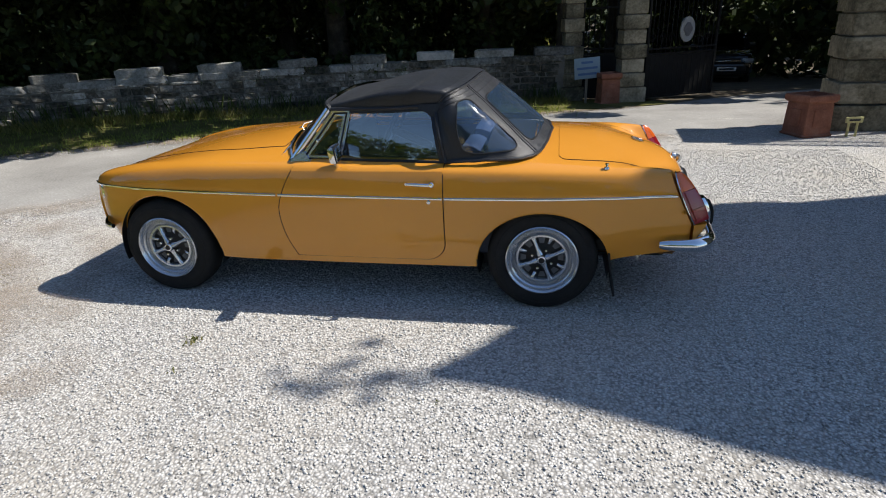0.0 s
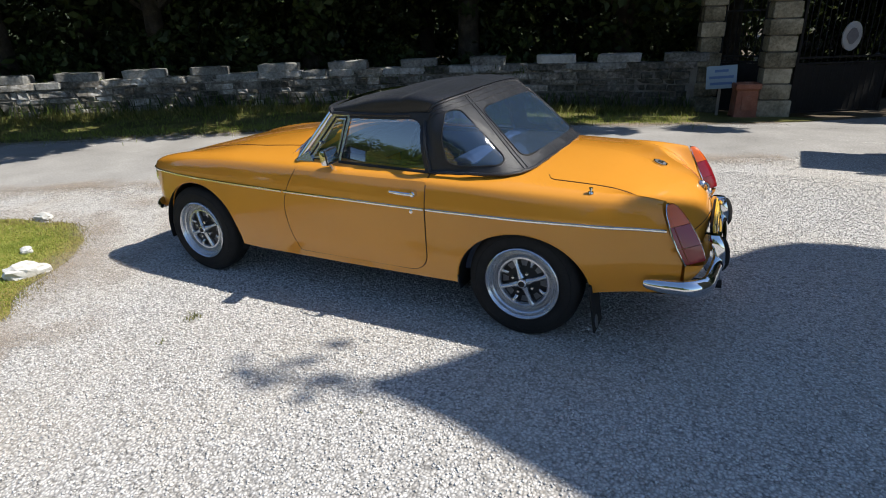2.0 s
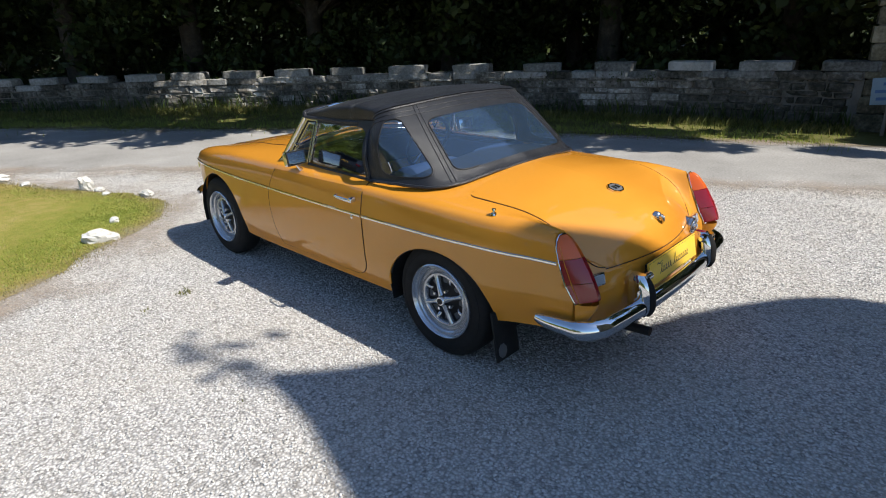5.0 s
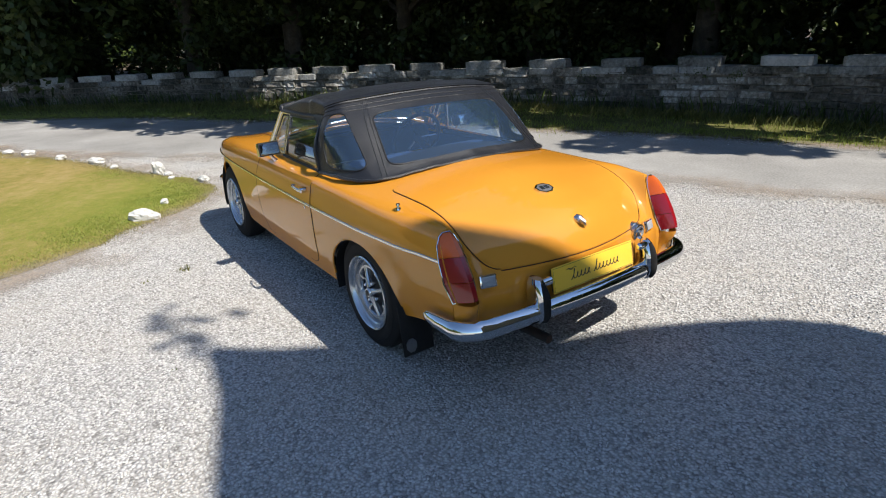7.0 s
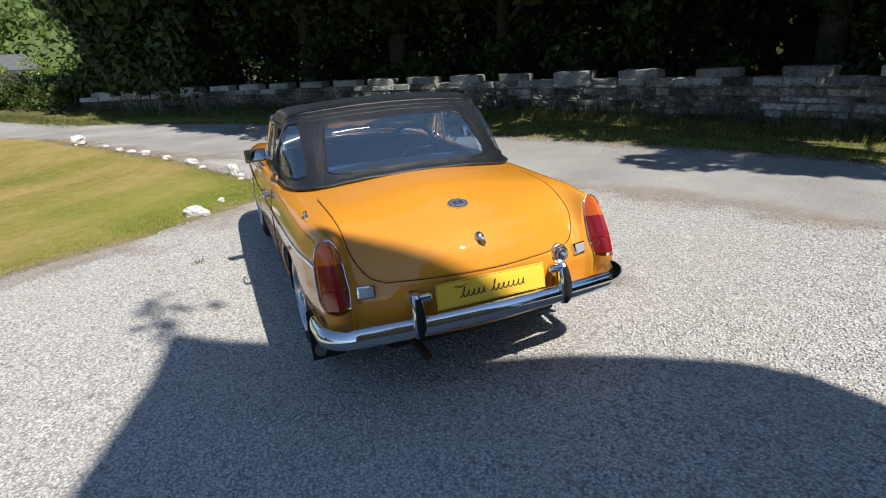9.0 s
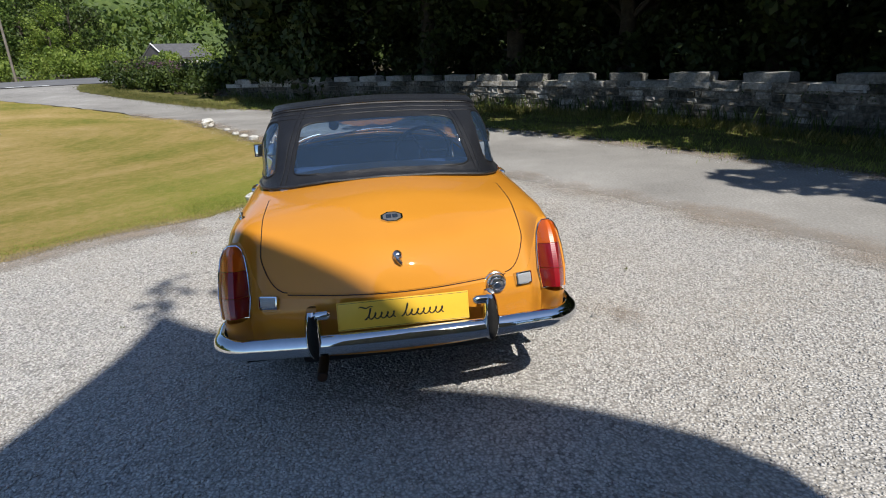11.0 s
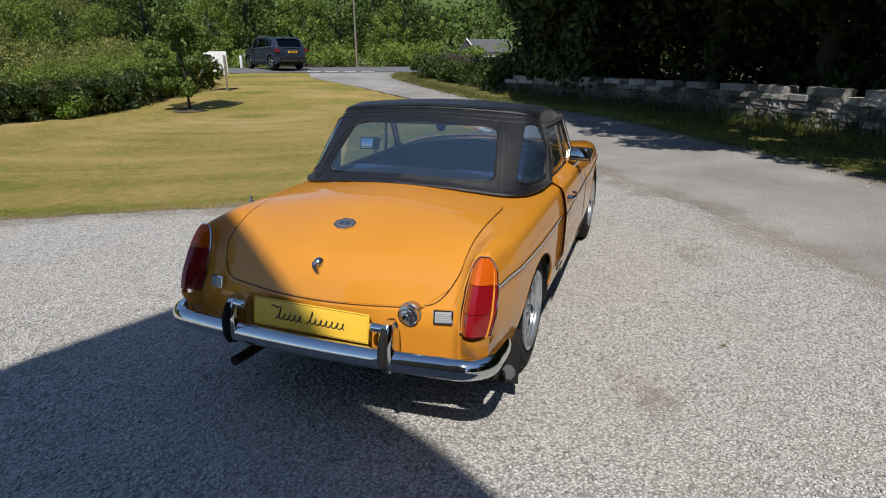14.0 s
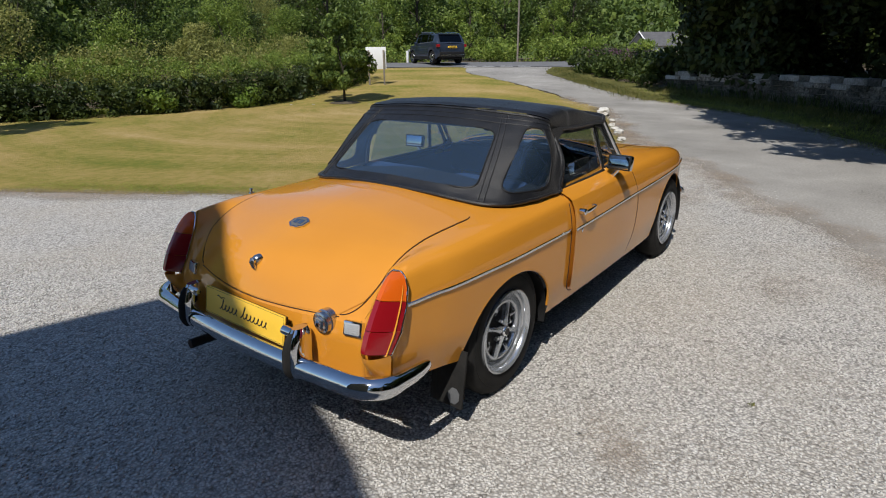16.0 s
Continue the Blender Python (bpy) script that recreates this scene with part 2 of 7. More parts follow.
def pane_material(name, tint, see, rough=0.02, haze=0.0):
    """Thin glass or clear plastic: a tinted see-through sheet with a glossy skin."""
    m, n, l, b = mat_new(name)
    n.remove(b)
    tr = n.new("ShaderNodeBsdfTransparent")
    tr.inputs[0].default_value = (*tint, 1)
    gl = n.new("ShaderNodeBsdfGlossy")
    gl.inputs["Roughness"].default_value = rough
    fr = n.new("ShaderNodeLayerWeight")
    fr.inputs["Blend"].default_value = 0.5
    pw = n.new("ShaderNodeMath")
    pw.operation = "POWER"
    pw.inputs[1].default_value = 4.0
    l.new(fr.outputs["Facing"], pw.inputs[0])
    add = n.new("ShaderNodeMath")
    add.operation = "MULTIPLY_ADD"
    add.use_clamp = True
    add.inputs[1].default_value, add.inputs[2].default_value = 0.85, 0.045 + see
    l.new(pw.outputs[0], add.inputs[0])
    ms = n.new("ShaderNodeMixShader")
    l.new(add.outputs[0], ms.inputs[0])
    l.new(tr.outputs[0], ms.inputs[1])
    l.new(gl.outputs[0], ms.inputs[2])
    if rough > 0.03:
        geo = n.new("ShaderNodeNewGeometry")
        w = noise_node(n, l, 5, 3, 0.5, geo.outputs["Position"])
        bp = n.new("ShaderNodeBump")
        bp.inputs["Strength"].default_value, bp.inputs["Distance"].default_value = 0.25, 0.02
        l.new(w.outputs[0], bp.inputs["Height"])
        l.new(bp.outputs[0], gl.inputs["Normal"])
    if haze:
        di = n.new("ShaderNodeBsdfDiffuse")
        di.inputs[0].default_value = (0.16, 0.28, 0.48, 1)
        m2 = n.new("ShaderNodeMixShader")
        m2.inputs[0].default_value = haze
        l.new(ms.outputs[0], m2.inputs[1])
        l.new(di.outputs[0], m2.inputs[2])
        ms = m2
    l.new(ms.outputs[0], n["Material Output"].inputs[0])
    return m


def lens_material(name, colour):
    m, n, l, b = mat_new(name)
    b.inputs["Base Color"].default_value = (*colour, 1)
    b.inputs["Roughness"].default_value = 0.22
    b.inputs["Coat Weight"].default_value = 0.6
    wave = n.new("ShaderNodeTexWave")
    wave.inputs["Scale"].default_value = 60
    geo = n.new("ShaderNodeNewGeometry")
    l.new(geo.outputs["Position"], wave.inputs["Vector"])
    bumped(n, l, b, wave.outputs[0], 0.05, 0.002)
    return m



def lawn_material():
    """Dry mown grass: broad mowing streaks, greener patches and a fine blade texture."""
    m, n, l, b = mat_new("dry mown lawn")
    geo = n.new("ShaderNodeNewGeometry")
    far = n.new("ShaderNodeVectorMath")
    far.operation = "DISTANCE"
    far.inputs[1].default_value = (-10.5, -9.5, 0)
    l.new(geo.outputs["Position"], far.inputs[0])
    mp = n.new("ShaderNodeCombineXYZ")
    l.new(far.outputs["Value"], mp.inputs[0])
    warp = noise_node(n, l, 0.18, 2, 0.5, geo.outputs["Position"])
    mixv = n.new("ShaderNodeMix")
    mixv.data_type, mixv.blend_type = "RGBA", "ADD"
    mixv.inputs[0].default_value = 1.0
    l.new(mp.outputs[0], mixv.inputs[6])
    l.new(warp.outputs["Color"], mixv.inputs[7])
    streak = noise_node(n, l, 1.5, 4, 0.6, mixv.outputs[2])
    patch = noise_node(n, l, 0.32, 5, 0.6, geo.outputs["Position"])
    fine = noise_node(n, l, 75, 4, 0.7, geo.outputs["Position"])
    m1 = n.new("ShaderNodeMix")
    m1.inputs[0].default_value = 0.60
    l.new(streak.outputs[0], m1.inputs[2])
    l.new(patch.outputs[0], m1.inputs[3])
    m2 = n.new("ShaderNodeMix")
    m2.inputs[0].default_value = 0.22
    l.new(m1.outputs[0], m2.inputs[2])
    l.new(fine.outputs[0], m2.inputs[3])
    tuft = noise_node(n, l, 7, 5, 0.7, geo.outputs["Position"])
    m3 = n.new("ShaderNodeMix")
    m3.inputs[0].default_value = 0.24
    l.new(m2.outputs[0], m3.inputs[2])
    l.new(tuft.outputs[0], m3.inputs[3])
    m2 = m3
    r = ramp(n, ((0.40, (0.150, 0.168, 0.030)), (0.46, (0.252, 0.216, 0.056)), (0.52, (0.346, 0.258, 0.092)), (0.59, (0.44, 0.325, 0.150))))
    l.new(m2.outputs[0], r.inputs[0])
    # lusher, uncut grass at the lawn's tip
    tip = n.new("ShaderNodeVectorMath")
    tip.operation = "DISTANCE"
    tip.inputs[1].default_value = (-4.3, -1.3, 0)
    l.new(geo.outputs["Position"], tip.inputs[0])
    ragged = n.new("ShaderNodeMath")
    ragged.operation = "MULTIPLY_ADD"
    ragged.inputs[1].default_value = 3.0
    l.new(tuft.outputs[0], ragged.inputs[0])
    l.new(tip.outputs["Value"], ragged.inputs[2])
    near = n.new("ShaderNodeMapRange")
    near.inputs[1].default_value, near.inputs[2].default_value = 4.0, 2.0
    near.inputs[3].default_value, near.inputs[4].default_value = 0.0, 0.38
    l.new(ragged.outputs[0], near.inputs[0])
    lush = ramp(n, ((0.36, (0.15, 0.20, 0.026)), (0.50, (0.24, 0.285, 0.042)), (0.64, (0.34, 0.36, 0.075))))
    l.new(fine.outputs[0], lush.inputs[0])
    green = n.new("ShaderNodeMix")
    green.data_type = "RGBA"
    l.new(near.outputs[0], green.inputs[0])
    l.new(r.outputs[0], green.inputs[6])
    l.new(lush.outputs[0], green.inputs[7])
    l.new(green.outputs[2], b.inputs["Base Color"])
    b.inputs["Roughness"].default_value = 0.95
    b.inputs["Specular IOR Level"].default_value = 0.1
    bumped(n, l, b, fine.outputs[0], 0.9, 0.02)
    return m


GRAVEL = gravel_material()
STONE_CHIP = surface("limestone chips", ((0.15, (0.37, 0.355, 0.332)), (0.45, (0.505, 0.487, 0.46)), (0.62, (0.585, 0.567, 0.538)), (0.85, (0.69, 0.672, 0.644))), 40, 300, 0.85, bump=0.2, dist=0.001, per_island=0.65)
ROAD = surface("worn pale tarmac", ((0.32, (0.14, 0.133, 0.124)), (0.44, (0.255, 0.244, 0.228)), (0.55, (0.32, 0.307, 0.288)), (0.68, (0.46, 0.442, 0.414))), 0.7, 45, 0.95, bump=0.55, dist=0.006, fine_mix=0.5, spec=0.15)
MAIN_ROAD = surface("dark tarmac", ((0.3, (0.11, 0.11, 0.115)), (0.7, (0.19, 0.19, 0.195))), 1.2, 120, 0.85, bump=0.4)
VERGE = surface("shaded verge turf", ((0.3, (0.048, 0.05, 0.017)), (0.5, (0.115, 0.112, 0.036)), (0.7, (0.21, 0.185, 0.075))), 1.8, 60, 0.95, bump=0.8, dist=0.02, spec=0.1)
SOIL = surface("dry soil and leaf litter", ((0.3, (0.05, 0.038, 0.024)), (0.5, (0.10, 0.078, 0.05)), (0.7, (0.16, 0.13, 0.09))), 2.5, 60, 0.95, bump=0.6, dist=0.01)
LAWN = lawn_material()
GRASS = leafy("rough grass blades", (0.05, 0.065, 0.014), (0.12, 0.13, 0.03), (0.30, 0.25, 0.09), 0.3)
GRASS_DRY = leafy("dry straw grass", (0.15, 0.135, 0.05), (0.28, 0.235, 0.09), (0.42, 0.35, 0.15), 0.3)
GRASS_GREEN = leafy("green grass blades", (0.145, 0.190, 0.028), (0.26, 0.315, 0.048), (0.39, 0.405, 0.105), 0.35)
STONE = surface("weathered grey wall stone", ((0.32, (0.026, 0.026, 0.018)), (0.44, (0.105, 0.096, 0.080)), (0.53, (0.235, 0.215, 0.186)), (0.60, (0.37, 0.345, 0.305)), (0.68, (0.62, 0.60, 0.565))), 1.6, 15, 0.92, bump=0.7, dist=0.012, fine_mix=0.45, per_object=0.22)
COPING = surface("pale lichened coping stone", ((0.30, (0.05, 0.05, 0.044)), (0.44, (0.17, 0.168, 0.155)), (0.56, (0.30, 0.295, 0.278)), (0.72, (0.52, 0.51, 0.49))), 1.8, 20, 0.92, bump=0.6, dist=0.01, fine_mix=0.45, per_object=0.2)
MERLON = surface("pale dressed merlon stone", ((0.30, (0.07, 0.068, 0.060)), (0.44, (0.20, 0.197, 0.183)), (0.56, (0.33, 0.325, 0.308)), (0.72, (0.52, 0.51, 0.49))), 1.8, 20, 0.92, bump=0.6, dist=0.01, fine_mix=0.45, per_object=0.25)
MORTAR = surface("dark earthy mortar", ((0.3, (0.085, 0.078, 0.066)), (0.7, (0.24, 0.222, 0.19))), 4, 50, 0.95, bump=0.5)
ASHLAR = surface("buff dressed sandstone", ((0.26, (0.024, 0.023, 0.013)), (0.40, (0.105, 0.092, 0.058)), (0.54, (0.235, 0.205, 0.14)), (0.70, (0.40, 0.355, 0.26))), 3.2, 22, 0.92, bump=0.6, dist=0.01, fine_mix=0.42, per_object=0.22)
TERRACOTTA = surface("weathered terracotta", ((0.25, (0.13, 0.045, 0.026)), (0.5, (0.25, 0.095, 0.055)), (0.75, (0.36, 0.18, 0.12))), 5, 45, 0.85, bump=0.35)
IRON = surface("black painted iron", ((0.3, (0.004, 0.004, 0.004)), (0.7, (0.011, 0.011, 0.011))), 8, 60, 0.72, bump=0.2, spec=0.25)
WHITE_ROCK = surface("whitewashed rock", ((0.25, (0.20, 0.18, 0.14)), (0.42, (0.46, 0.44, 0.40)), (0.7, (0.72, 0.71, 0.68))), 9, 50, 0.85, bump=0.7, dist=0.01)
BARK = surface("dark tree bark", ((0.3, (0.026, 0.021, 0.016)), (0.5, (0.060, 0.049, 0.038)), (0.75, (0.125, 0.105, 0.082))), 6, 30, 0.95, bump=0.9, dist=0.03)
LEAF_DARK = leafy("dark beech leaves", (0.019, 0.031, 0.011), (0.043, 0.066, 0.018), (0.092, 0.122, 0.032), 0.25)
LEAF_HEDGE = leafy("hedge leaves", (0.018, 0.032, 0.007), (0.048, 0.078, 0.014), (0.12, 0.155, 0.032), 0.25)
LEAF_TREE = leafy("mid-green tree leaves", (0.030, 0.056, 0.011), (0.105, 0.165, 0.030), (0.24, 0.30, 0.07), 0.38)
LEAF_LIGHT = leafy("sunny shrub leaves", (0.075, 0.125, 0.020), (0.19, 0.27, 0.044), (0.34, 0.40, 0.09), 0.4)
LEAF_OLIVE = leafy("olive shrub leaves", (0.10, 0.115, 0.028), (0.27, 0.285, 0.075), (0.47, 0.455, 0.155), 0.42)
LEAF_FERN = leafy("fern fronds", (0.07, 0.13, 0.018), (0.14, 0.22, 0.03), (0.22, 0.30, 0.05), 0.35)
PAINT = paint_material("bronze yellow car paint", ((0.3, (0.595, 0.240, 0.022)), (0.7, (0.65, 0.270, 0.028))))
GREY_PAINT = paint_material("blue grey metallic paint", ((0.3, (0.026, 0.036, 0.060)), (0.7, (0.034, 0.046, 0.074))), 0.4)
BLACK_PAINT = paint_material("black car paint", ((0.3, (0.008, 0.008, 0.010)), (0.7, (0.014, 0.014, 0.017))))
CHROME = surface("chrome", ((0.3, (0.66, 0.675, 0.69)), (0.7, (0.74, 0.755, 0.77))), 30, 200, 0.045, 1.0, 0.012, 0.001)
WHEEL_SILVER = surface("silver wheel paint", ((0.3, (0.42, 0.44, 0.47)), (0.7, (0.58, 0.60, 0.63))), 14, 120, 0.22, 0.75, 0.05, 0.001)
STEEL = surface("brushed silver", ((0.3, (0.52, 0.52, 0.53)), (0.7, (0.66, 0.66, 0.67))), 20, 150, 0.24, 1.0, 0.05, 0.001)
RUBBER = surface("tyre rubber", ((0.3, (0.011, 0.011, 0.011)), (0.7, (0.024, 0.023, 0.022))), 12, 90, 0.8, bump=0.3, dist=0.002, spec=0.18)
BLACK_TRIM = surface("satin black", ((0.3, (0.007, 0.007, 0.0075)), (0.7, (0.016, 0.016, 0.017))), 12, 90, 0.5, bump=0.15, spec=0.3)
DRUM_GREY = surface("grey brake drum", ((0.3, (0.09, 0.092, 0.098)), (0.7, (0.15, 0.153, 0.16))), 14, 90, 0.55, 0.2, 0.1, 0.001)
GAP = surface("shut line shadow gap", ((0.3, (0.026, 0.011, 0.004)), (0.7, (0.044, 0.018, 0.006))), 12, 90, 0.9, bump=0)
FABRIC = surface("black mohair hood cloth", ((0.36, (0.002, 0.0022, 0.0035)), (0.5, (0.0048, 0.0054, 0.0080)), (0.66, (0.020, 0.0225, 0.029))), 5.0, 200, 0.42, bump=1.0, dist=0.003, fine_mix=0.7, spec=0.42)
FABRIC.node_tree.nodes["Principled BSDF"].inputs["Sheen Weight"].default_value = 0.10
FABRIC.node_tree.nodes["Principled BSDF"].inputs["Sheen Roughness"].default_value = 0.45
SEAT = surface("navy leathercloth", ((0.3, (0.016, 0.034, 0.085)), (0.7, (0.026, 0.050, 0.115))), 6, 120, 0.5, bump=0.25, dist=0.002)
GLASS = pane_material("car window glass", (0.70, 0.82, 0.93), 0.23)
PLASTIC_PANE = pane_material("clear plastic hood window", (0.74, 0.85, 0.97), 0.08, 0.05, 0.085)
DARK_GLASS = pane_material("tinted car glass", (0.05, 0.06, 0.07), 0.0)
LAMP_RED = lens_material("red lamp lens", (0.25, 0.005, 0.010))
LAMP_AMBER = lens_material("amber lamp lens", (0.62, 0.105, 0.006))
LAMP_CLEAR = lens_material("clear ribbed lens", (0.36, 0.37, 0.38))
PLATE_YELLOW = surface("yellow plate", ((0.3, (0.82, 0.50, 0.045)), (0.7, (0.86, 0.54, 0.055))), 6, 90, 0.35, bump=0.03)
PLATE_WHITE = surface("white plate", ((0.3, (0.70, 0.70, 0.70)), (0.7, (0.78, 0.78, 0.78))), 6, 90, 0.4, bump=0.03)
INK = surface("black print", ((0.3, (0.012, 0.012, 0.012)), (0.7, (0.02, 0.02, 0.02))), 6, 90, 0.5, bump=0)
WHITE_PAINT = surface("white painted metal", ((0.3, (0.70, 0.71, 0.72)), (0.7, (0.80, 0.80, 0.80))), 1.5, 30, 0.5, bump=0.05)
SIGN_BLUE = surface("pale blue sign board", ((0.3, (0.17, 0.27, 0.36)), (0.7, (0.23, 0.32, 0.40))), 5, 50, 0.6, bump=0.05)
SIGN_INK = surface("blue sign lettering", ((0.3, (0.05, 0.12, 0.28)), (0.7, (0.07, 0.15, 0.32))), 5, 50, 0.6, bump=0)
PLAQUE = surface("pale grey plaque", ((0.3, (0.20, 0.21, 0.215)), (0.7, (0.34, 0.345, 0.345))), 7, 50, 0.7, bump=0.1)
OLD_WOOD = surface("weathered timber", ((0.3, (0.13, 0.11, 0.085)), (0.7, (0.26, 0.23, 0.19))), 5, 40, 0.85, bump=0.5)
SLATE = surface("grey slate roof", ((0.3, (0.07, 0.07, 0.075)), (0.7, (0.14, 0.14, 0.15))), 3, 30, 0.85, bump=0.3)
RENDER_WALL = surface("white house render", ((0.3, (0.60, 0.59, 0.56)), (0.7, (0.74, 0.73, 0.70))), 2, 40, 0.85, bump=0.2)
YELLOW_SIGN = surface("faded yellow sign", ((0.3, (0.45, 0.40, 0.16)), (0.7, (0.60, 0.54, 0.26))), 5, 50, 0.7, bump=0.1)
FLOWER = leafy("purple willowherb spikes", (0.10, 0.05, 0.09), (0.20, 0.09, 0.17), (0.30, 0.15, 0.25), 0.3)


def dirt_material():
    """Sandy dirt lying thinly over the gravel, broken up at its edges."""
    m, n, l, b = mat_new("sandy dirt over gravel")
    geo = n.new("ShaderNodeNewGeometry")
    big = noise_node(n, l, 1.1, 6, 0.65, geo.outputs["Position"])
    fine = noise_node(n, l, 70, 4, 0.7, geo.outputs["Position"])
    at = n.new("ShaderNodeAttribute")
    at.attribute_name = "cover"
    add = n.new("ShaderNodeMath")
    add.operation = "ADD"
    l.new(big.outputs[0], add.inputs[0])
    l.new(at.outputs["Fac"], add.inputs[1])
    add2 = n.new("ShaderNodeMath")
    add2.operation = "MULTIPLY_ADD"
    add2.inputs[1].default_value = 0.5
    l.new(fine.outputs[0], add2.inputs[0])
    l.new(add.outputs[0], add2.inputs[2])
    r = ramp(n, ((0.56, (0, 0, 0)), (0.82, (0.72, 0.72, 0.72))))
    sc = n.new("ShaderNodeMath")
    sc.operation = "MULTIPLY"
    sc.inputs[1].default_value = 0.72
    l.new(add2.outputs[0], sc.inputs[0])
    l.new(sc.outputs[0], r.inputs[0])
    c = ramp(n, ((0.3, (0.20, 0.152, 0.108)), (0.5, (0.33, 0.262, 0.20)), (0.7, (0.49, 0.42, 0.345))))
    l.new(fine.outputs[0], c.inputs[0])
    l.new(c.outputs[0], b.inputs["Base Color"])
    b.inputs["Roughness"].default_value = 0.95
    bumped(n, l, b, fine.outputs[0], 0.7, 0.008)
    tr = n.new("ShaderNodeBsdfTransparent")
    ms = n.new("ShaderNodeMixShader")
    l.new(r.outputs[0], ms.inputs[0])
    l.new(tr.outputs[0], ms.inputs[1])
    l.new(b.outputs[0], ms.inputs[2])
    l.new(ms.outputs[0], n["Material Output"].inputs[0])
    return m


DIRT = dirt_material()

# ---- the ground ----
def axis_steps(lo, hi, a, b, fine, grow=1.25):
    """Grid lines, fine between a and b and ever wider outwards."""
    mid = list(np.arange(a, b + 1e-6, fine))
    out, d = [], fine
    x = a
    while x > lo:
        d *= grow
        x -= d
        out.append(max(x, lo))
    out = out[::-1] + mid
    d, x = fine, b
    while x < hi:
        d *= grow
        x += d
        out.append(min(x, hi))
    return [float(v) for v in out]


gx, gy = axis_steps(-900, 900, -24, 8, 0.5), axis_steps(-900, 900, -20, 14, 0.5)
land = Shell().grid(lambda x, y: (x, y, ground_z(x, y) - 0.03), gx, gy)
tagged(part("ground", land, SOIL), "bare earth and leaf litter under everything", "ground", kind="structure")

NEAR_EDGE = [(7.5, 7.4), (4.6, 5.6), (2.6, 4.75), (1.5, 4.3), (0.2, 3.66), (-1.4, 3.0), (-2.5, 2.42), (-3.5, 1.8), (-4.7, 0.95), (-6.1, 0.05), (-8.3, -1.65), (-10.6, -2.9), (-13.9, -4.7), (-16.4, -6.95), (-18.1, -9.2), (-19.85, -11.9), (-21.45, -14.6), (-23.5, -16.6)]
FAR_EDGE = [(7.0, 12.2), (3.6, 9.6), (1.6, 7.6), (0.2, 6.75), (-1.1, 6.15), (-2.5, 5.45), (-4.4, 4.55), (-5.8, 3.95), (-7.2, 3.2), (-9.0, 2.15), (-10.9, 1.05), (-12.6, 0.1), (-15.0, -1.9), (-16.9, -3.9), (-18.1, -5.6), (-19.5, -7.3), (-21.5, -9.5), (-23.5, -11.4), (-26.5, -12.7)]
LAWN_EDGE = [(4.0, -12.5), (1.6, -8.9), (0.04, -6.25), (-0.75, -4.95), (-1.5, -3.85), (-2.1, -2.95), (-2.6, -2.35), (-2.95, -1.7), (-3.4, -1.15), (-3.85, -0.62), (-4.2, -0.45), (-4.75, -0.52), (-5.5, -0.82), (-6.5, -1.2), (-7.9, -1.75), (-9.3, -2.45), (-10.7, -3.1), (-11.9, -3.75), (-14.0, -4.85), (-16.4, -7.15), (-18.1, -9.4), (-19.9, -12.1), (-21.5, -14.75), (-23.2, -15.9)]


def wobble(x, y, f=1.3, a=0.09):
    return Vector((noise.noise((x * f, y * f, 1.7)), noise.noise((x * f, y * f, 5.3)))) * a


def drape(rows_a, rows_b, n, lift, ragged=0.0):
    """A sheet between two lines with as many points each, laid on the land."""
    s = Shell()

    def at(i, t):
        a, b = rows_a[int(i)], rows_b[int(i)]
        x, y = a[0] + (b[0] - a[0]) * t, a[1] + (b[1] - a[1]) * t
        if ragged and t in (0, 1):
            w = wobble(x, y, 2.6, ragged) + wobble(x, y, 9, ragged * 0.4)
            x, y = x + w.x, y + w.y
        return (x, y, ground_z(x, y) + lift)
    s.grid(at, list(range(len(rows_a))), [float(v) for v in np.linspace(0, 1, n)])
    return s


def even(pts, n):
    p = resample(pts, 0.05)
    return [p[int(round(k * (len(p) - 1) / (n - 1)))] for k in range(n)]


# gravel reaches from the lawn to the road and on behind the camera
grav = Shell().grid(lambda x, y: (x, y, ground_z(x, y) - 0.004), [float(v) for v in np.arange(-15, 16.01, 0.5)], [float(v) for v in np.arange(-16, 7.51, 0.5)])
tagged(part("gravel_drive", grav, GRAVEL), "pale grey loose gravel forecourt", "gravel", kind="structure")
road = drape(even(NEAR_EDGE, 260), even(FAR_EDGE, 260), 9, -0.001, 0.10)
tagged(part("road", road, ROAD), "worn pale tarmac lane past the gate", "road", kind="structure")
edge_pts = even(LAWN_EDGE, 240)
far_pts = even([(14, -14.5), (4, -15.6), (-3, -15.9), (-7, -15.3), (-10, -15.4), (-13, -16.4), (-16, -18.5), (-18.8, -20.5), (-20.8, -19.6), (-22.6, -17.6), (-23.5, -16.4)], 240)
lawn = drape(edge_pts, far_pts, 40, 0.004, 0.12)
tagged(part("lawn", lawn, LAWN), "dry patchy mown lawn", "lawn", kind="structure")
WALL_LINE = [(0.2, 9.2), (-0.4, 9.12), (-1.6, 8.98), (-2.9, 8.72), (-4.2, 8.30), (-5.6, 7.72), (-7.1, 7.05), (-8.4, 6.33), (-9.7, 5.45), (-10.9, 4.58), (-12.2, 3.62), (-13.6, 2.56), (-15.1, 1.38), (-16.7, 0.02), (-18.2, -1.5), (-19.5, -3.05), (-20.7, -4.7)]
far_side = even(FAR_EDGE, 200)[28:199]
wall_side = even([(1.2, 9.2)] + WALL_LINE + [(-22.2, -7.4), (-24.6, -9.8), (-27.0, -11.4)], 171)
verge = drape(far_side, wall_side, 8, 0.014, 0.14)
tagged(part("verge", verge, VERGE), "shaded grass verge at the foot of the wall", "verge", kind="structure")
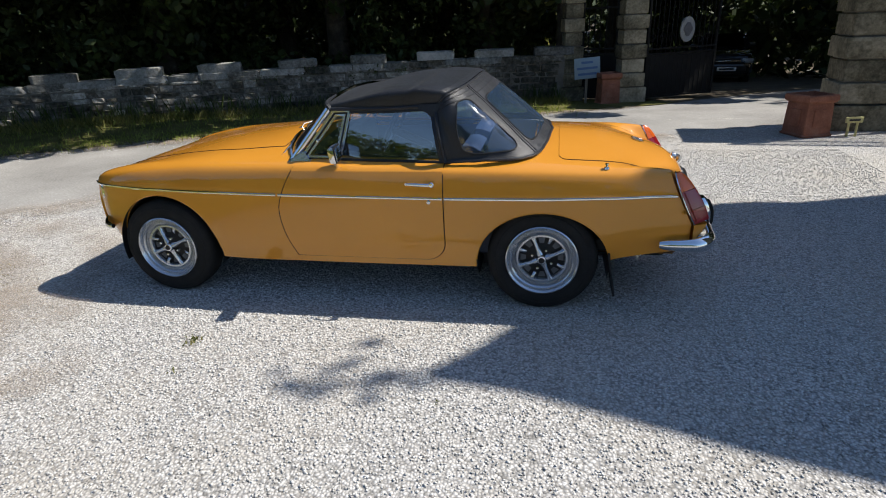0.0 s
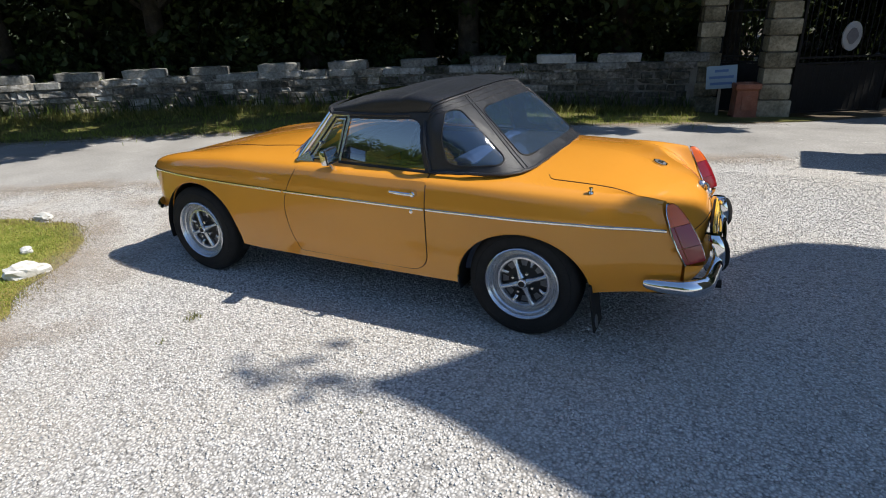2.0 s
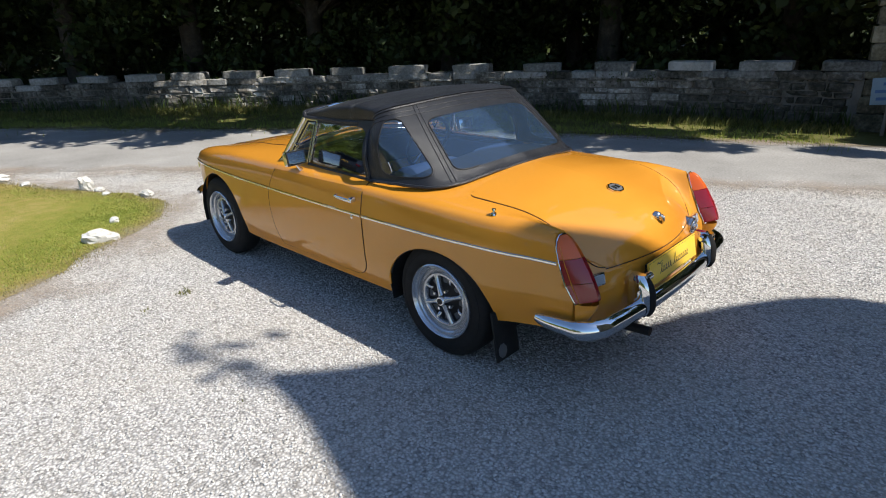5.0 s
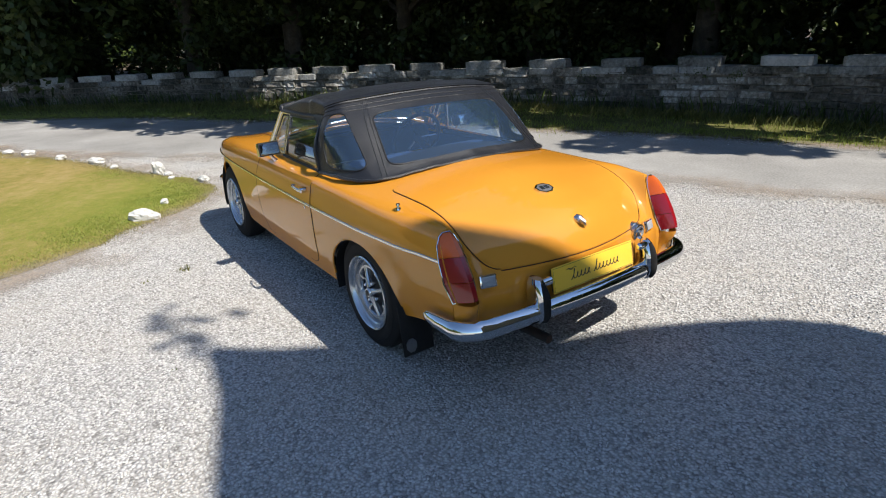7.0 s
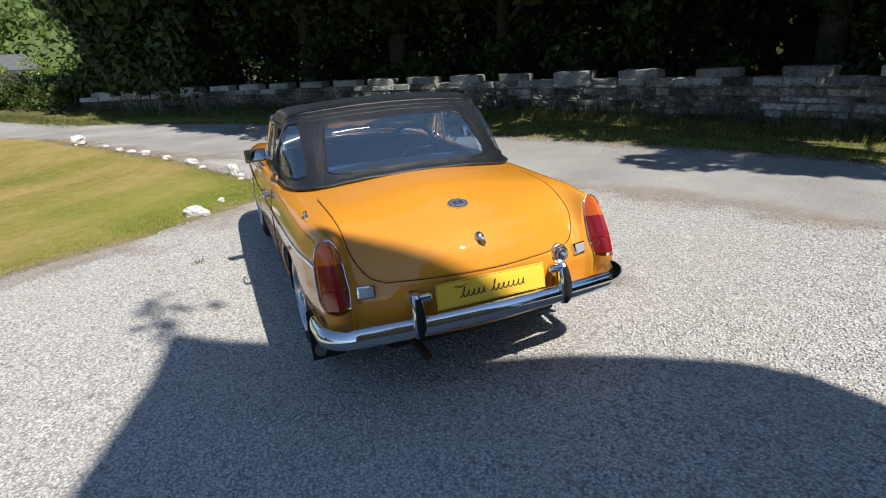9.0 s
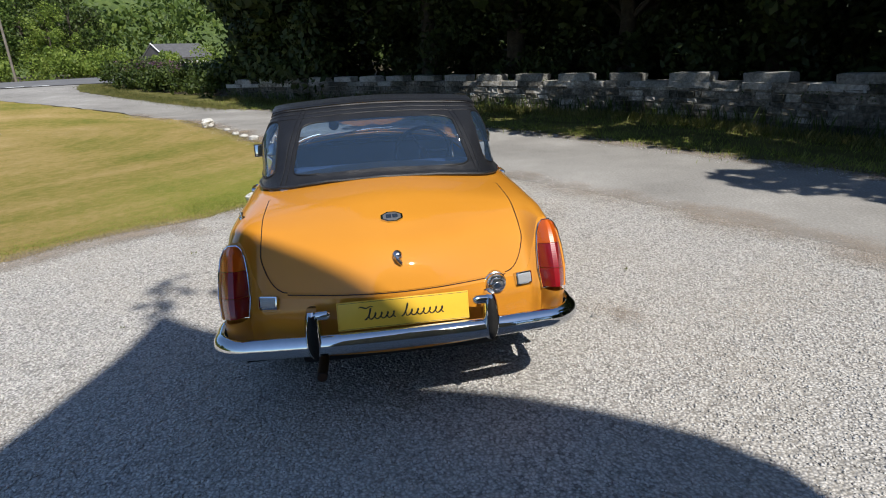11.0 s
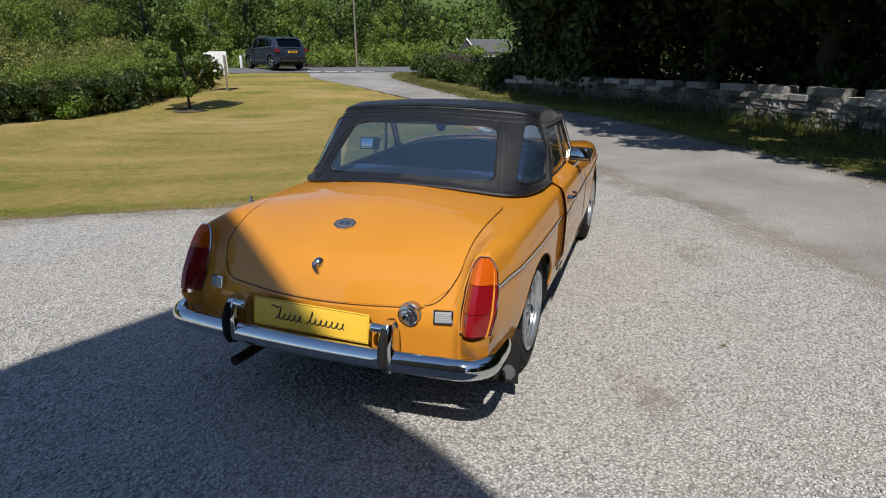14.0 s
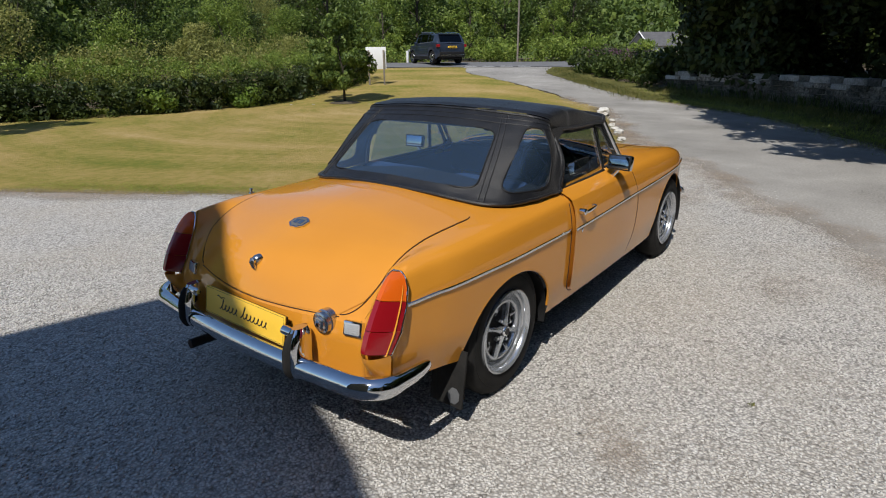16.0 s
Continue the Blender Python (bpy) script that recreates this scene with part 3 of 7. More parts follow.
MAIN_A = [(-28.3, -9.0), (-26.8, -12.4), (-25.2, -14.7), (-23.6, -16.6), (-21.2, -19.6), (-18, -25), (-14, -33)]
MAIN_B = [(-36.8, -4.5), (-35.5, -9), (-33.5, -13.5), (-31.3, -17), (-29, -20.5), (-26.5, -24), (-23, -30), (-19, -38)]
main = drape(even([(-29.9, -4.5)] + MAIN_A, 60), even(MAIN_B, 60), 7, 0.012)
tagged(part("main_road", main, MAIN_ROAD), "dark tarmac road at the junction", "road", kind="structure")
give = Shell()
for k in range(4):
    a, b = Vector((-24.0 - 0.55 * k, -16.6 + 0.78 * k, 0)), Vector((-24.4 - 0.55 * k, -16.05 + 0.78 * k, 0))
    d = Vector((0.09, 0.05, 0))
    give.poly([(p.x, p.y, ground_z(p.x, p.y) + 0.020) for p in (a - d, a + d, b + d, b - d)])
tagged(part("road_marking", give, WHITE_PAINT, smooth=False), "worn white give-way line on tarmac", "road marking", kind="structure")

rng = np.random.default_rng(7)


# loose chips lying on the forecourt, nearest the car
def chips(n, x0, x1, y0, y1, lo, hi, seed):
    r = np.random.default_rng(seed)
    c = np.stack([r.uniform(x0, x1, n), r.uniform(y0, y1, n)], 1)
    size = r.uniform(lo, hi, n)
    base = np.array([(1, 0, 0), (-1, 0, 0), (0, 1, 0), (0, -1, 0), (0, 0, 1), (0, 0, -1)], float)
    jit = base[None] * r.uniform(0.55, 1.2, (n, 6, 1)) + r.normal(0, 0.16, (n, 6, 3))
    jit[:, :, 2] *= 0.62
    ang = r.uniform(0, 2 * np.pi, n)
    tilt = r.normal(0, 0.5, n)
    y_, z_ = jit[:, :, 1].copy(), jit[:, :, 2].copy()
    jit[:, :, 1] = y_ * np.cos(tilt)[:, None] - z_ * np.sin(tilt)[:, None]
    jit[:, :, 2] = y_ * np.sin(tilt)[:, None] + z_ * np.cos(tilt)[:, None]
    ca, sa = np.cos(ang)[:, None], np.sin(ang)[:, None]
    x_, y_ = jit[:, :, 0].copy(), jit[:, :, 1].copy()
    jit[:, :, 0], jit[:, :, 1] = x_ * ca - y_ * sa, x_ * sa + y_ * ca
    v = jit * size[:, None, None]
    v[:, :, 0] += c[:, 0:1]
    v[:, :, 1] += c[:, 1:2]
    v[:, :, 2] += size[:, None] * 0.25 - 0.003
    tri = np.array([(0, 2, 4), (2, 1, 4), (1, 3, 4), (3, 0, 4), (2, 0, 5), (1, 2, 5), (3, 1, 5), (0, 3, 5)])
    f = (tri[None] + (np.arange(n) * 6)[:, None, None]).reshape(-1, 3)
    return v.reshape(-1, 3), f


def poly_mask(x, y, poly):
    c = np.zeros(len(x), bool)
    p = np.array(poly)
    for (x1, y1), (x2, y2) in zip(np.roll(p, 1, 0), p):
        if y1 != y2:
            c ^= ((y1 > y) != (y2 > y)) & (x < (x2 - x1) * (y - y1) / (y2 - y1) + x1)
    return c


lawn_poly = [p[:2] for p in edge_pts] + [p[:2] for p in far_pts[::-1]]
road_poly = [p[:2] for p in even(NEAR_EDGE, 120)] + [p[:2] for p in even(FAR_EDGE, 120)[::-1]]


def chip_field(name, n, box, lo, hi, seed, label):
    v, f = chips(n, *box, lo, hi, seed)
    cx, cy = v[::6, 0], v[::6, 1]
    keep = ~poly_mask(cx, cy, lawn_poly) & ~poly_mask(cx, cy, road_poly)
    vv = v.reshape(-1, 6, 3)[keep]
    n2 = len(vv)
    ff = f.reshape(-1, 8, 3)[:n2].reshape(-1, 3)
    ob = new(name, fast_mesh(name, vv.reshape(-1, 3), ff, STONE_CHIP))
    tagged(ob, label, "gravel", kind="stuff")


chip_field("gravel_chips", 58000, (-2.6, 3.2, -3.2, 3.4), 0.005, 0.0095, 11, "loose pale limestone chips round the car")
chip_field("gravel_chips", 20000, (-5.0, 5.0, -6.0, 4.6), 0.005, 0.0105, 12, "loose pale limestone chips over the forecourt")


# sandy dirt along the edges of gravel, road and lawn
def dirt_strip(line, n, left, right, peak, label):
    p = even(line, n)
    rows = [float(v) for v in np.linspace(0, 1, 11)]

    def at(i, t):
        i = int(i)
        a, b = Vector(p[max(i - 1, 0)]), Vector(p[min(i + 1, n - 1)])
        d = (b - a).normalized()
        q = Vector(p[i]) + Vector((-d.y, d.x)) * (left + (right - left) * t)
        return (q.x, q.y, ground_z(q.x, q.y) + 0.0135 + 0.002 * t)
    s = Shell().grid(at, list(range(n)), rows)
    me = s.mesh("dirt")
    att = me.attributes.new("cover", "FLOAT", "POINT")
    att.data.foreach_set("value", [peak * math.sin(math.pi * t) - 0.14 for _ in range(n) for t in rows])
    tagged(part("dirt", me, DIRT), label, "dirt", kind="structure")


dirt_strip(NEAR_EDGE[3:14], 160, -0.50, 0.55, 0.31, "sandy brown dirt between gravel and lane")
dirt_strip(FAR_EDGE[2:14], 160, -0.45, 0.5, 0.36, "loose grit and dirt along the verge")
dirt_strip(LAWN_EDGE[1:19], 160, -0.48, 0.18, 0.33, "sandy soil edging the lawn")
dirt_strip([(0.6, 1.55), (-0.6, 1.75), (-1.8, 1.7), (-3.0, 1.3)], 60, -0.45, 0.5, 0.11, "thin brown dirt in the gravel beside the car")
dirt_strip([(0.35, 1.42), (0.02, 1.24), (-0.12, 1.02), (-0.32, 0.86)], 40, -0.19, 0.19, 0.20, "small brown dirt patch in the gravel behind the rear wheel")
dirt_strip([(-5.4, -0.1), (-4.2, 0.3), (-3.4, -0.2), (-2.9, -1.0), (-2.4, -1.9)], 60, -0.4, 0.45, 0.22, "sandy patch by the lawn's tip")


# ---- grass ----
def blades(name, pts, hi, lean, width, material, label, seed, category="grass"):
    """Upright blades at the given places; hi is the height of each."""
    r = np.random.default_rng(seed)
    n = len(pts)
    ang = r.uniform(0, 2 * np.pi, n)
    h = hi * r.uniform(0.45, 1.1, n)
    d = np.stack([np.cos(ang), np.sin(ang)], 1)
    side = np.stack([-d[:, 1], d[:, 0]], 1) * (width * r.uniform(0.6, 1.3, n))[:, None]
    z = np.array([ground_z(x, y) for x, y in pts])
    le = (lean * r.uniform(0.1, 1.2, n) * h)[:, None] * d
    v = np.zeros((n, 4, 3))
    v[:, 0, :2], v[:, 1, :2] = pts - side, pts + side
    v[:, 2, :2], v[:, 3, :2] = pts + le * 0.45 + side * 0.6, pts + le
    v[:, 0, 2] = v[:, 1, 2] = z
    v[:, 2, 2], v[:, 3, 2] = z + h * 0.62, z + h
    f = (np.array([(0, 1, 2, 3)])[None] + (np.arange(n) * 4)[:, None, None]).reshape(-1, 4)
    ob = new(name, fast_mesh(name, v.reshape(-1, 3), f, material))
    return tagged(ob, label, category, kind="stuff")


def along(line, n, spread, seed, bias=0.0):
    r = np.random.default_rng(seed)
    p = np.array(resample(line, 0.05))[:, :2]
    i = r.integers(0, len(p) - 1, n)
    d = p[np.minimum(i + 1, len(p) - 1)] - p[i]
    d /= np.linalg.norm(d, axis=1)[:, None] + 1e-9
    nn = np.stack([-d[:, 1], d[:, 0]], 1)
    return p[i] + d * r.uniform(-0.05, 0.05, (n, 1)) + nn * (r.normal(0, spread, n) + bias)[:, None]


# grit thrown to the edges of the lane
def grit(name, line, n, spread, bias, lo, hi, seed, label):
    p = along(line, n, spread, seed, bias)
    v, f = chips(n, 0, 1, 0, 1, lo, hi, seed)
    v = v.reshape(-1, 6, 3)
    c = v.mean(1)
    v[:, :, :2] += (p - c[:, :2])[:, None, :]
    v[:, :, 2] += np.array([ground_z(x, y) for x, y in p])[:, None] + 0.002
    tagged(new(name, fast_mesh(name, v.reshape(-1, 3), f, STONE_CHIP)), label, "gravel", kind="stuff")


grit("lane_grit", NEAR_EDGE[2:14], 6500, 0.20, 0.22, 0.005, 0.011, 51, "loose stones scattered along the lane's near edge")
grit("lane_grit", FAR_EDGE[2:12], 4500, 0.16, 0.10, 0.005, 0.011, 52, "loose stones gathered along the lane's far edge")

# lawn fringe against the gravel, and short turf behind it
blades("lawn_fringe", along(LAWN_EDGE[2:19], 12000, 0.10, 21, 0.12), 0.018, 0.6, 0.0035, GRASS_DRY, "ragged dry grass fringe along the gravel", 22)
blades("lawn_fringe", along(LAWN_EDGE[2:19], 9000, 0.06, 23, 0.03), 0.030, 0.7, 0.003, GRASS_DRY, "straw-coloured grass fringe along the gravel", 24)
edge_grass = np.concatenate([along(LAWN_EDGE[2:14], 15000, 0.13, 25, 0.24), along(LAWN_EDGE[7:12], 9000, 0.22, 27, 0.42)])
edge_grass = edge_grass[poly_mask(edge_grass[:, 0], edge_grass[:, 1], lawn_poly)]
blades("grass_patch", edge_grass, 0.017, 0.9, 0.0042, GRASS_GREEN, "lush green grass along the lawn's edge", 25)
turf = np.stack([rng.uniform(-13, 2, 60000), rng.uniform(-12, -0.5, 60000)], 1)
turf = turf[poly_mask(turf[:, 0], turf[:, 1], lawn_poly)]
turf = turf[[noise.noise((x * 0.5, y * 0.5, 3.1)) + 0.25 * rng.random() > 0.02 for x, y in turf]]
blades("turf", turf, 0.018, 0.9, 0.003, GRASS_DRY, "short dry mown turf", 26)
# verge: rough grass below the wall
vp = along(FAR_EDGE[3:14], 9000, 0.28, 31, -0.40)
blades("verge_grass", vp, 0.075, 0.7, 0.004, GRASS_GREEN, "grass at the road's edge", 32)
vp = along(WALL_LINE, 17000, 0.36, 33, 0.55)
blades("verge_grass", vp, 0.17, 0.6, 0.0040, GRASS, "tall rough grass below the stone wall", 34)
vp = along(WALL_LINE, 9000, 0.75, 35, 1.1)
blades("verge_grass", vp, 0.08, 0.7, 0.0045, GRASS_GREEN, "rough green verge grass", 36)
vp = along(WALL_LINE, 5000, 0.12, 37, 0.16)
blades("wall_weeds", vp, 0.42, 0.35, 0.007, LEAF_HEDGE, "dark weeds at the wall's foot", 38, "weeds")


def weed(x, y, r, n, seed):
    rr = np.random.default_rng(seed)
    p = rr.normal((x, y), r, (n, 2))
    return blades("weed", p, r * 1.3, 1.2, 0.004, GRASS, "small green weed growing in gravel", seed, "weed")


for k, (x, y, r, n) in enumerate(((-1.81, -1.27, 0.024, 30), (-1.74, -1.55, 0.014, 10), (-0.40, -1.62, 0.011, 7), (-0.51, 1.65, 0.012, 10))):
    weed(x, y, r, n, 40 + k)


# ---- whitewashed rocks edging the lawn ----
def rock(x, y, sx, sy, sz, seed, rz=0.0):
    bm = bmesh.new()
    bmesh.ops.create_icosphere(bm, subdivisions=3, radius=1)
    for v in bm.verts:
        p = v.co.copy()
        k = 1 + 0.34 * noise.noise(p * 1.1 + Vector((seed * 3.1, seed, 0))) + 0.22 * noise.noise(p * 2.7 + Vector((0, seed * 2.3, 0))) + 0.12 * noise.noise(p * 6.1 + Vector((seed, 0, seed)))
        q = Vector((round(p.x * 2.2) / 2.2, round(p.y * 2.2) / 2.2, round(p.z * 2.2) / 2.2))
        v.co = (p * 0.63 + q * 0.37) * k
        v.co = Vector((v.co.x * sx, v.co.y * sy, v.co.z * sz))
    me = bpy.data.meshes.new("rock")
    bm.to_mesh(me)
    bm.free()
    me.materials.append(WHITE_ROCK)
    me.polygons.foreach_set("use_smooth", [True] * len(me.polygons))
    me.set_sharp_from_angle(angle=radians(22))
    ob = new("rock", me)
    ob.matrix_basis = pose(x, y, ground_z(x, y) + sz * 0.45, 0, 0, rz) @ Matrix.Scale(0.76, 4)
    return tagged(ob, "whitewashed rock edging the lawn", "rock", "rocks edging the lawn")


for k, (x, y, sx, sy, sz, rz) in enumerate(((-11.85, -3.72, 0.28, 0.2, 0.17, 10), (-10.75, -3.05, 0.10, 0.08, 0.05, 0), (-9.85, -2.70, 0.12, 0.09, 0.06, 30), (-9.35, -2.44, 0.11, 0.09, 0.06, 80), (-8.85, -2.16, 0.17, 0.13, 0.08, 20), (-7.95, -1.76, 0.11, 0.09, 0.06, 0), (-7.1, -1.36, 0.15, 0.12, 0.08, 45), (-6.5, -1.2, 0.10, 0.07, 0.04, 0), (-5.62, -0.78, 0.13, 0.10, 0.125, 15), (-5.42, -0.70, 0.07, 0.05, 0.04, 60), (-4.72, -0.44, 0.11, 0.08, 0.06, 20), (-3.94, -1.02, 0.065, 0.05, 0.045, 0), (-3.45, -1.29, 0.185, 0.085, 0.085, 62), (-5.15, -0.72, 0.06, 0.05, 0.03, 0))):
    rock(x, y, sx, sy, sz, k + 1.3, rz)


# ---- the gate ----
def pillar(x, y, w, h, rz, name, label):
    """A gate pillar of rusticated courses: each stone a piece, recessed joints, cap on top."""
    z0 = ground_z(x, y) - 0.05
    m = Matrix.Translation((x, y, z0)) @ Matrix.Rotation(radians(rz), 4, "Z")
    ob = part(name, Shell().box((0, 0, 0), (w - 0.06, w - 0.06, h), m=m @ Matrix.Translation((0, 0, h / 2))), MORTAR, None, "", False)
    tagged(ob, label, "gate pillar", "gate pillars")
    part("plinth", Shell().box((0, 0, 0), (w + 0.12, w + 0.12, 0.36), bevel=0.02, m=m @ Matrix.Translation((0, 0, 0.18))), ASHLAR, ob)
    z, k = 0.37, 0
    while z < h - 0.2:
        ch = 0.27
        grow = 0.05 if k % 2 == 0 else -0.005
        part("course_stone", Shell().box((0, 0, 0), (w + grow, w + grow, ch - 0.022), bevel=0.018, m=m @ Matrix.Translation((0, 0, z + ch / 2))), ASHLAR, ob)
        z += ch
        k += 1
    part("cap", Shell().box((0, 0, 0), (w + 0.28, w + 0.28, 0.16), bevel=0.04, m=m @ Matrix.Translation((0, 0, h + 0.05))), ASHLAR, ob)
    return ob


pillar(1.50, 8.84, 0.45, 3.4, 12, "gate_pillar", "buff banded sandstone gate pillar in dappled shade")
pillar(0.36, 9.26, 0.36, 3.2, 12, "gate_pillar", "buff banded sandstone pillar at the wall's end")
pillar(3.91, 4.80, 0.62, 2.30, -4, "gate_pillar", "buff banded sandstone gate pillar by a planter")


def planter(x, y, w, h, rz, label):
    z0 = ground_z(x, y)
    m = Matrix.Translation((x, y, z0)) @ Matrix.Rotation(radians(rz), 4, "Z")
    s = Shell()
    prof = ((1.0, 0.0), (1.02, 0.04), (0.93, 0.07), (0.90, 0.5), (0.87, 0.80), (0.98, 0.83), (1.04, 0.87), (1.04, 0.97), (0.98, 1.0), (0.86, 1.0), (0.82, 0.85))
    n = 8
    s.grid(lambda a, i: m @ Vector((w / 2 * prof[int(i)][0] * [1, 1, 0.96, -0.96, -1, -1, -0.96, 0.96][int(a)], w / 2 * prof[int(i)][0] * [-0.96, 0.96, 1, 1, 0.96, -0.96, -1, -1][int(a)], h * prof[int(i)][1])), list(range(n)), list(range(len(prof))), loop=True)
    ob = part("planter", s, TERRACOTTA, None, "", sharp=25)
    tagged(ob, label, "planter", "planters by the gate")
    part("soil", Shell().box((0, 0, 0), (w * 0.8, w * 0.8, 0.03), m=m @ Matrix.Translation((0, 0, h * 0.86))), SOIL, ob)
    for k in range(4):
        mm = m @ Matrix.Rotation(k * math.pi / 2, 4, "Z")
        part("panel", Shell().box((0, 0, 0), (0.02, w * 0.42, h * 0.42), bevel=0.008, m=mm @ Matrix.Translation((w * 0.455, 0, h * 0.45))), TERRACOTTA, ob)


planter(1.08, 8.44, 0.40, 0.60, 14, "square terracotta planter at a gate pillar in shade")
planter(3.16, 4.24, 0.40, 0.50, 20, "square terracotta planter at a gate pillar")


def iron_leaf(name, a, b, top, solid, label, step=0.105):
    """An iron gate leaf between two points: frame, bars, scrolls and a sheeted lower half."""
    a, b = Vector(a), Vector(b)
    d = b - a
    L = d.length
    d.normalize()
    z0 = ground_z(a.x, a.y) + 0.06
    ang = math.atan2(d.y, d.x)
    c = (a + b) / 2
    ob = part(name, Shell().box((a.x, a.y, z0 + top / 2), (0.05, 0.05, top), ang, 0.006), IRON, None, "", False)
    tagged(ob, label, "gate")
    part("stile", Shell().box((b.x, b.y, z0 + top / 2), (0.05, 0.05, top), ang, 0.006), IRON, ob, "", False)
    for z in (0.02, solid, solid + 0.10, top * 0.74, top - 0.03):
        part("rail", Shell().box((c.x, c.y, z0 + z), (L, 0.035, 0.035), ang, 0.005), IRON, ob, "", False)
    n = int(L / step)
    for k in range(1, n):
        p = a + d * (L * k / n)
        bar = Shell().tube([(p.x, p.y, z0 + 0.02), (p.x, p.y, z0 + top + 0.10)], 0.009, 6)
        bar.tube([(p.x, p.y, z0 + top + 0.06), (p.x, p.y, z0 + top + 0.17)], [0.02, 0.002], 6)
        part("bar", bar, IRON, ob)
    for k in range(n // 2):
        p = a + d * (L * (2 * k + 1) / n)
        sc = [(p.x + d.x * 0.07 * math.cos(t) * (1 - t / 14), p.y + d.y * 0.07 * math.cos(t) * (1 - t / 14), z0 + solid + 0.30 + 0.10 * math.sin(t) * (1 - t / 14)) for t in np.linspace(0, 9, 22)]
        part("scroll", Shell().tube(sc, 0.007, 5), IRON, ob)
    if solid > 0.3:
        c = (a + b) / 2
        part("sheet", Shell().box((c.x, c.y, z0 + solid / 2), (L - 0.05, 0.008, solid - 0.05), math.atan2(d.y, d.x)), IRON, ob)
    return ob


leaf = iron_leaf("iron_gate", (1.82, 8.84), (3.25, 9.55), 2.7, 0.85, "open black wrought-iron gate leaf with an oval plaque")
pm = Matrix.Translation((2.56, 9.02, 1.14)) @ Matrix.Rotation(math.atan2(0.69, 1.27), 4, "Z")
part("plaque", Shell().prism([pm @ Vector((0.165 * math.cos(t), 0, 0.235 * math.sin(t))) for t in np.linspace(0, 2 * math.pi, 33)[:-1]], pm.to_3x3() @ Vector((0, -0.03, 0))), PLAQUE, leaf, "pale oval plaque with a raised crest", False)
part("plaque_crest", Shell().prism([pm @ Vector((0.09 * math.cos(t) * (1 + 0.15 * math.cos(4 * t)), -0.03, 0.13 * math.sin(t))) for t in np.linspace(0, 2 * math.pi, 33)[:-1]], pm.to_3x3() @ Vector((0, -0.012, 0))), SLATE, leaf, "", False)
iron_leaf("foot_gate", (0.58, 9.18), (1.24, 8.98), 2.4, 0.9, "black iron foot gate between two pillars")
iron_leaf("iron_railing", (4.16, 4.36), (6.6, 4.15), 2.6, 0.12, "black wrought-iron railing with scrolls beside the pillar")

sg = Matrix.Translation((0.66, 8.50, 0.50)) @ Matrix.Rotation(radians(4), 4, "Z") @ Matrix.Rotation(radians(-4), 4, "Y")
sign = part("notice_board", Shell().box((0, 0, 0), (0.50, 0.02, 0.40), bevel=0.004, m=sg), SIGN_BLUE, None)
tagged(sign, "small pale blue notice with lines of dark lettering on a stake", "sign")
for k, (z, w) in enumerate(((0.11, 0.22), (0.0, 0.40), (-0.11, 0.36))):
    part("bar", Shell().box((0, 0, 0), (w, 0.004, 0.045), m=sg @ Matrix.Translation((0.0, -0.012, z))), SIGN_INK, sign, "", False)
part("stake", Shell().box((0.66, 8.53, 0.05), (0.05, 0.03, 0.62), bevel=0.004), OLD_WOOD, sign)
ys = part("wooden_sign", Shell().box((3.62, 4.10, 0.20), (0.20, 0.03, 0.07), 0.15, 0.008), YELLOW_SIGN, None)
tagged(ys, "low faded yellow pointed sign on two pegs", "sign")
for dx in (-0.05, 0.05):
    part("peg", Shell().box((3.62 + dx, 4.11 + dx * 0.15, 0.08), (0.022, 0.022, 0.18), 0.15, 0.003), YELLOW_SIGN, ys)
part("bar", Shell().box((3.62, 4.083, 0.20), (0.13, 0.004, 0.022), 0.15), INK, ys, "", False)

# ---- unseen lodge block, its outline traced to throw the forecourt's shadow ----
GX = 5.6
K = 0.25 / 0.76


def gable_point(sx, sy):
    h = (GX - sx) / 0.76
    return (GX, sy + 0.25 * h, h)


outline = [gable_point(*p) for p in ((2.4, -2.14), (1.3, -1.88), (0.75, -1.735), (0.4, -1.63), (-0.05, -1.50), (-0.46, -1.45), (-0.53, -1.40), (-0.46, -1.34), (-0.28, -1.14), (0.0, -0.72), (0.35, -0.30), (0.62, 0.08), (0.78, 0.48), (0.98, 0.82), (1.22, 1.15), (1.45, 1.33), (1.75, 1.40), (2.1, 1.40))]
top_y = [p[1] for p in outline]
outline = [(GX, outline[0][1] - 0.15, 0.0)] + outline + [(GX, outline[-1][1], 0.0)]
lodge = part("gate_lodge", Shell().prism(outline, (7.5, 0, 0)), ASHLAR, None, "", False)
tagged(lodge, "unseen sandstone lodge gable outlined to cast the forecourt shadow", "building")
# unseen leaf clumps, placed where they cast the blobs at the shadow's tip
SHADOW_LEAVES = [gable_point(*p) for p in ((-0.55, -1.44), (-0.66, -1.47), (-0.76, -1.50), (-0.88, -1.55), (-1.0, -1.60), (-1.12, -1.58), (-1.22, -1.50), (-0.84, -1.18), (-0.88, -1.36), (-0.70, -1.62), (-0.95, -1.44))]

# ---- the roadster ----
car = thing("sports_car", "bronze-yellow two-seat roadster with raised black fabric hood on gravel", "car", (-1.15, 0, 0))
XS = (-2.815, -2.765, -2.62, -2.314, -1.9, -1.4, -0.9, -0.5, 0.0, 0.3, 0.55, 0.65, 0.75, 0.80, 0.84, 0.87)
W_TRIM = pchip(XS, (0.53, 0.60, 0.672, 0.725, 0.742, 0.748, 0.750, 0.748, 0.745, 0.738, 0.726, 0.719, 0.712, 0.708, 0.704, 0.700))
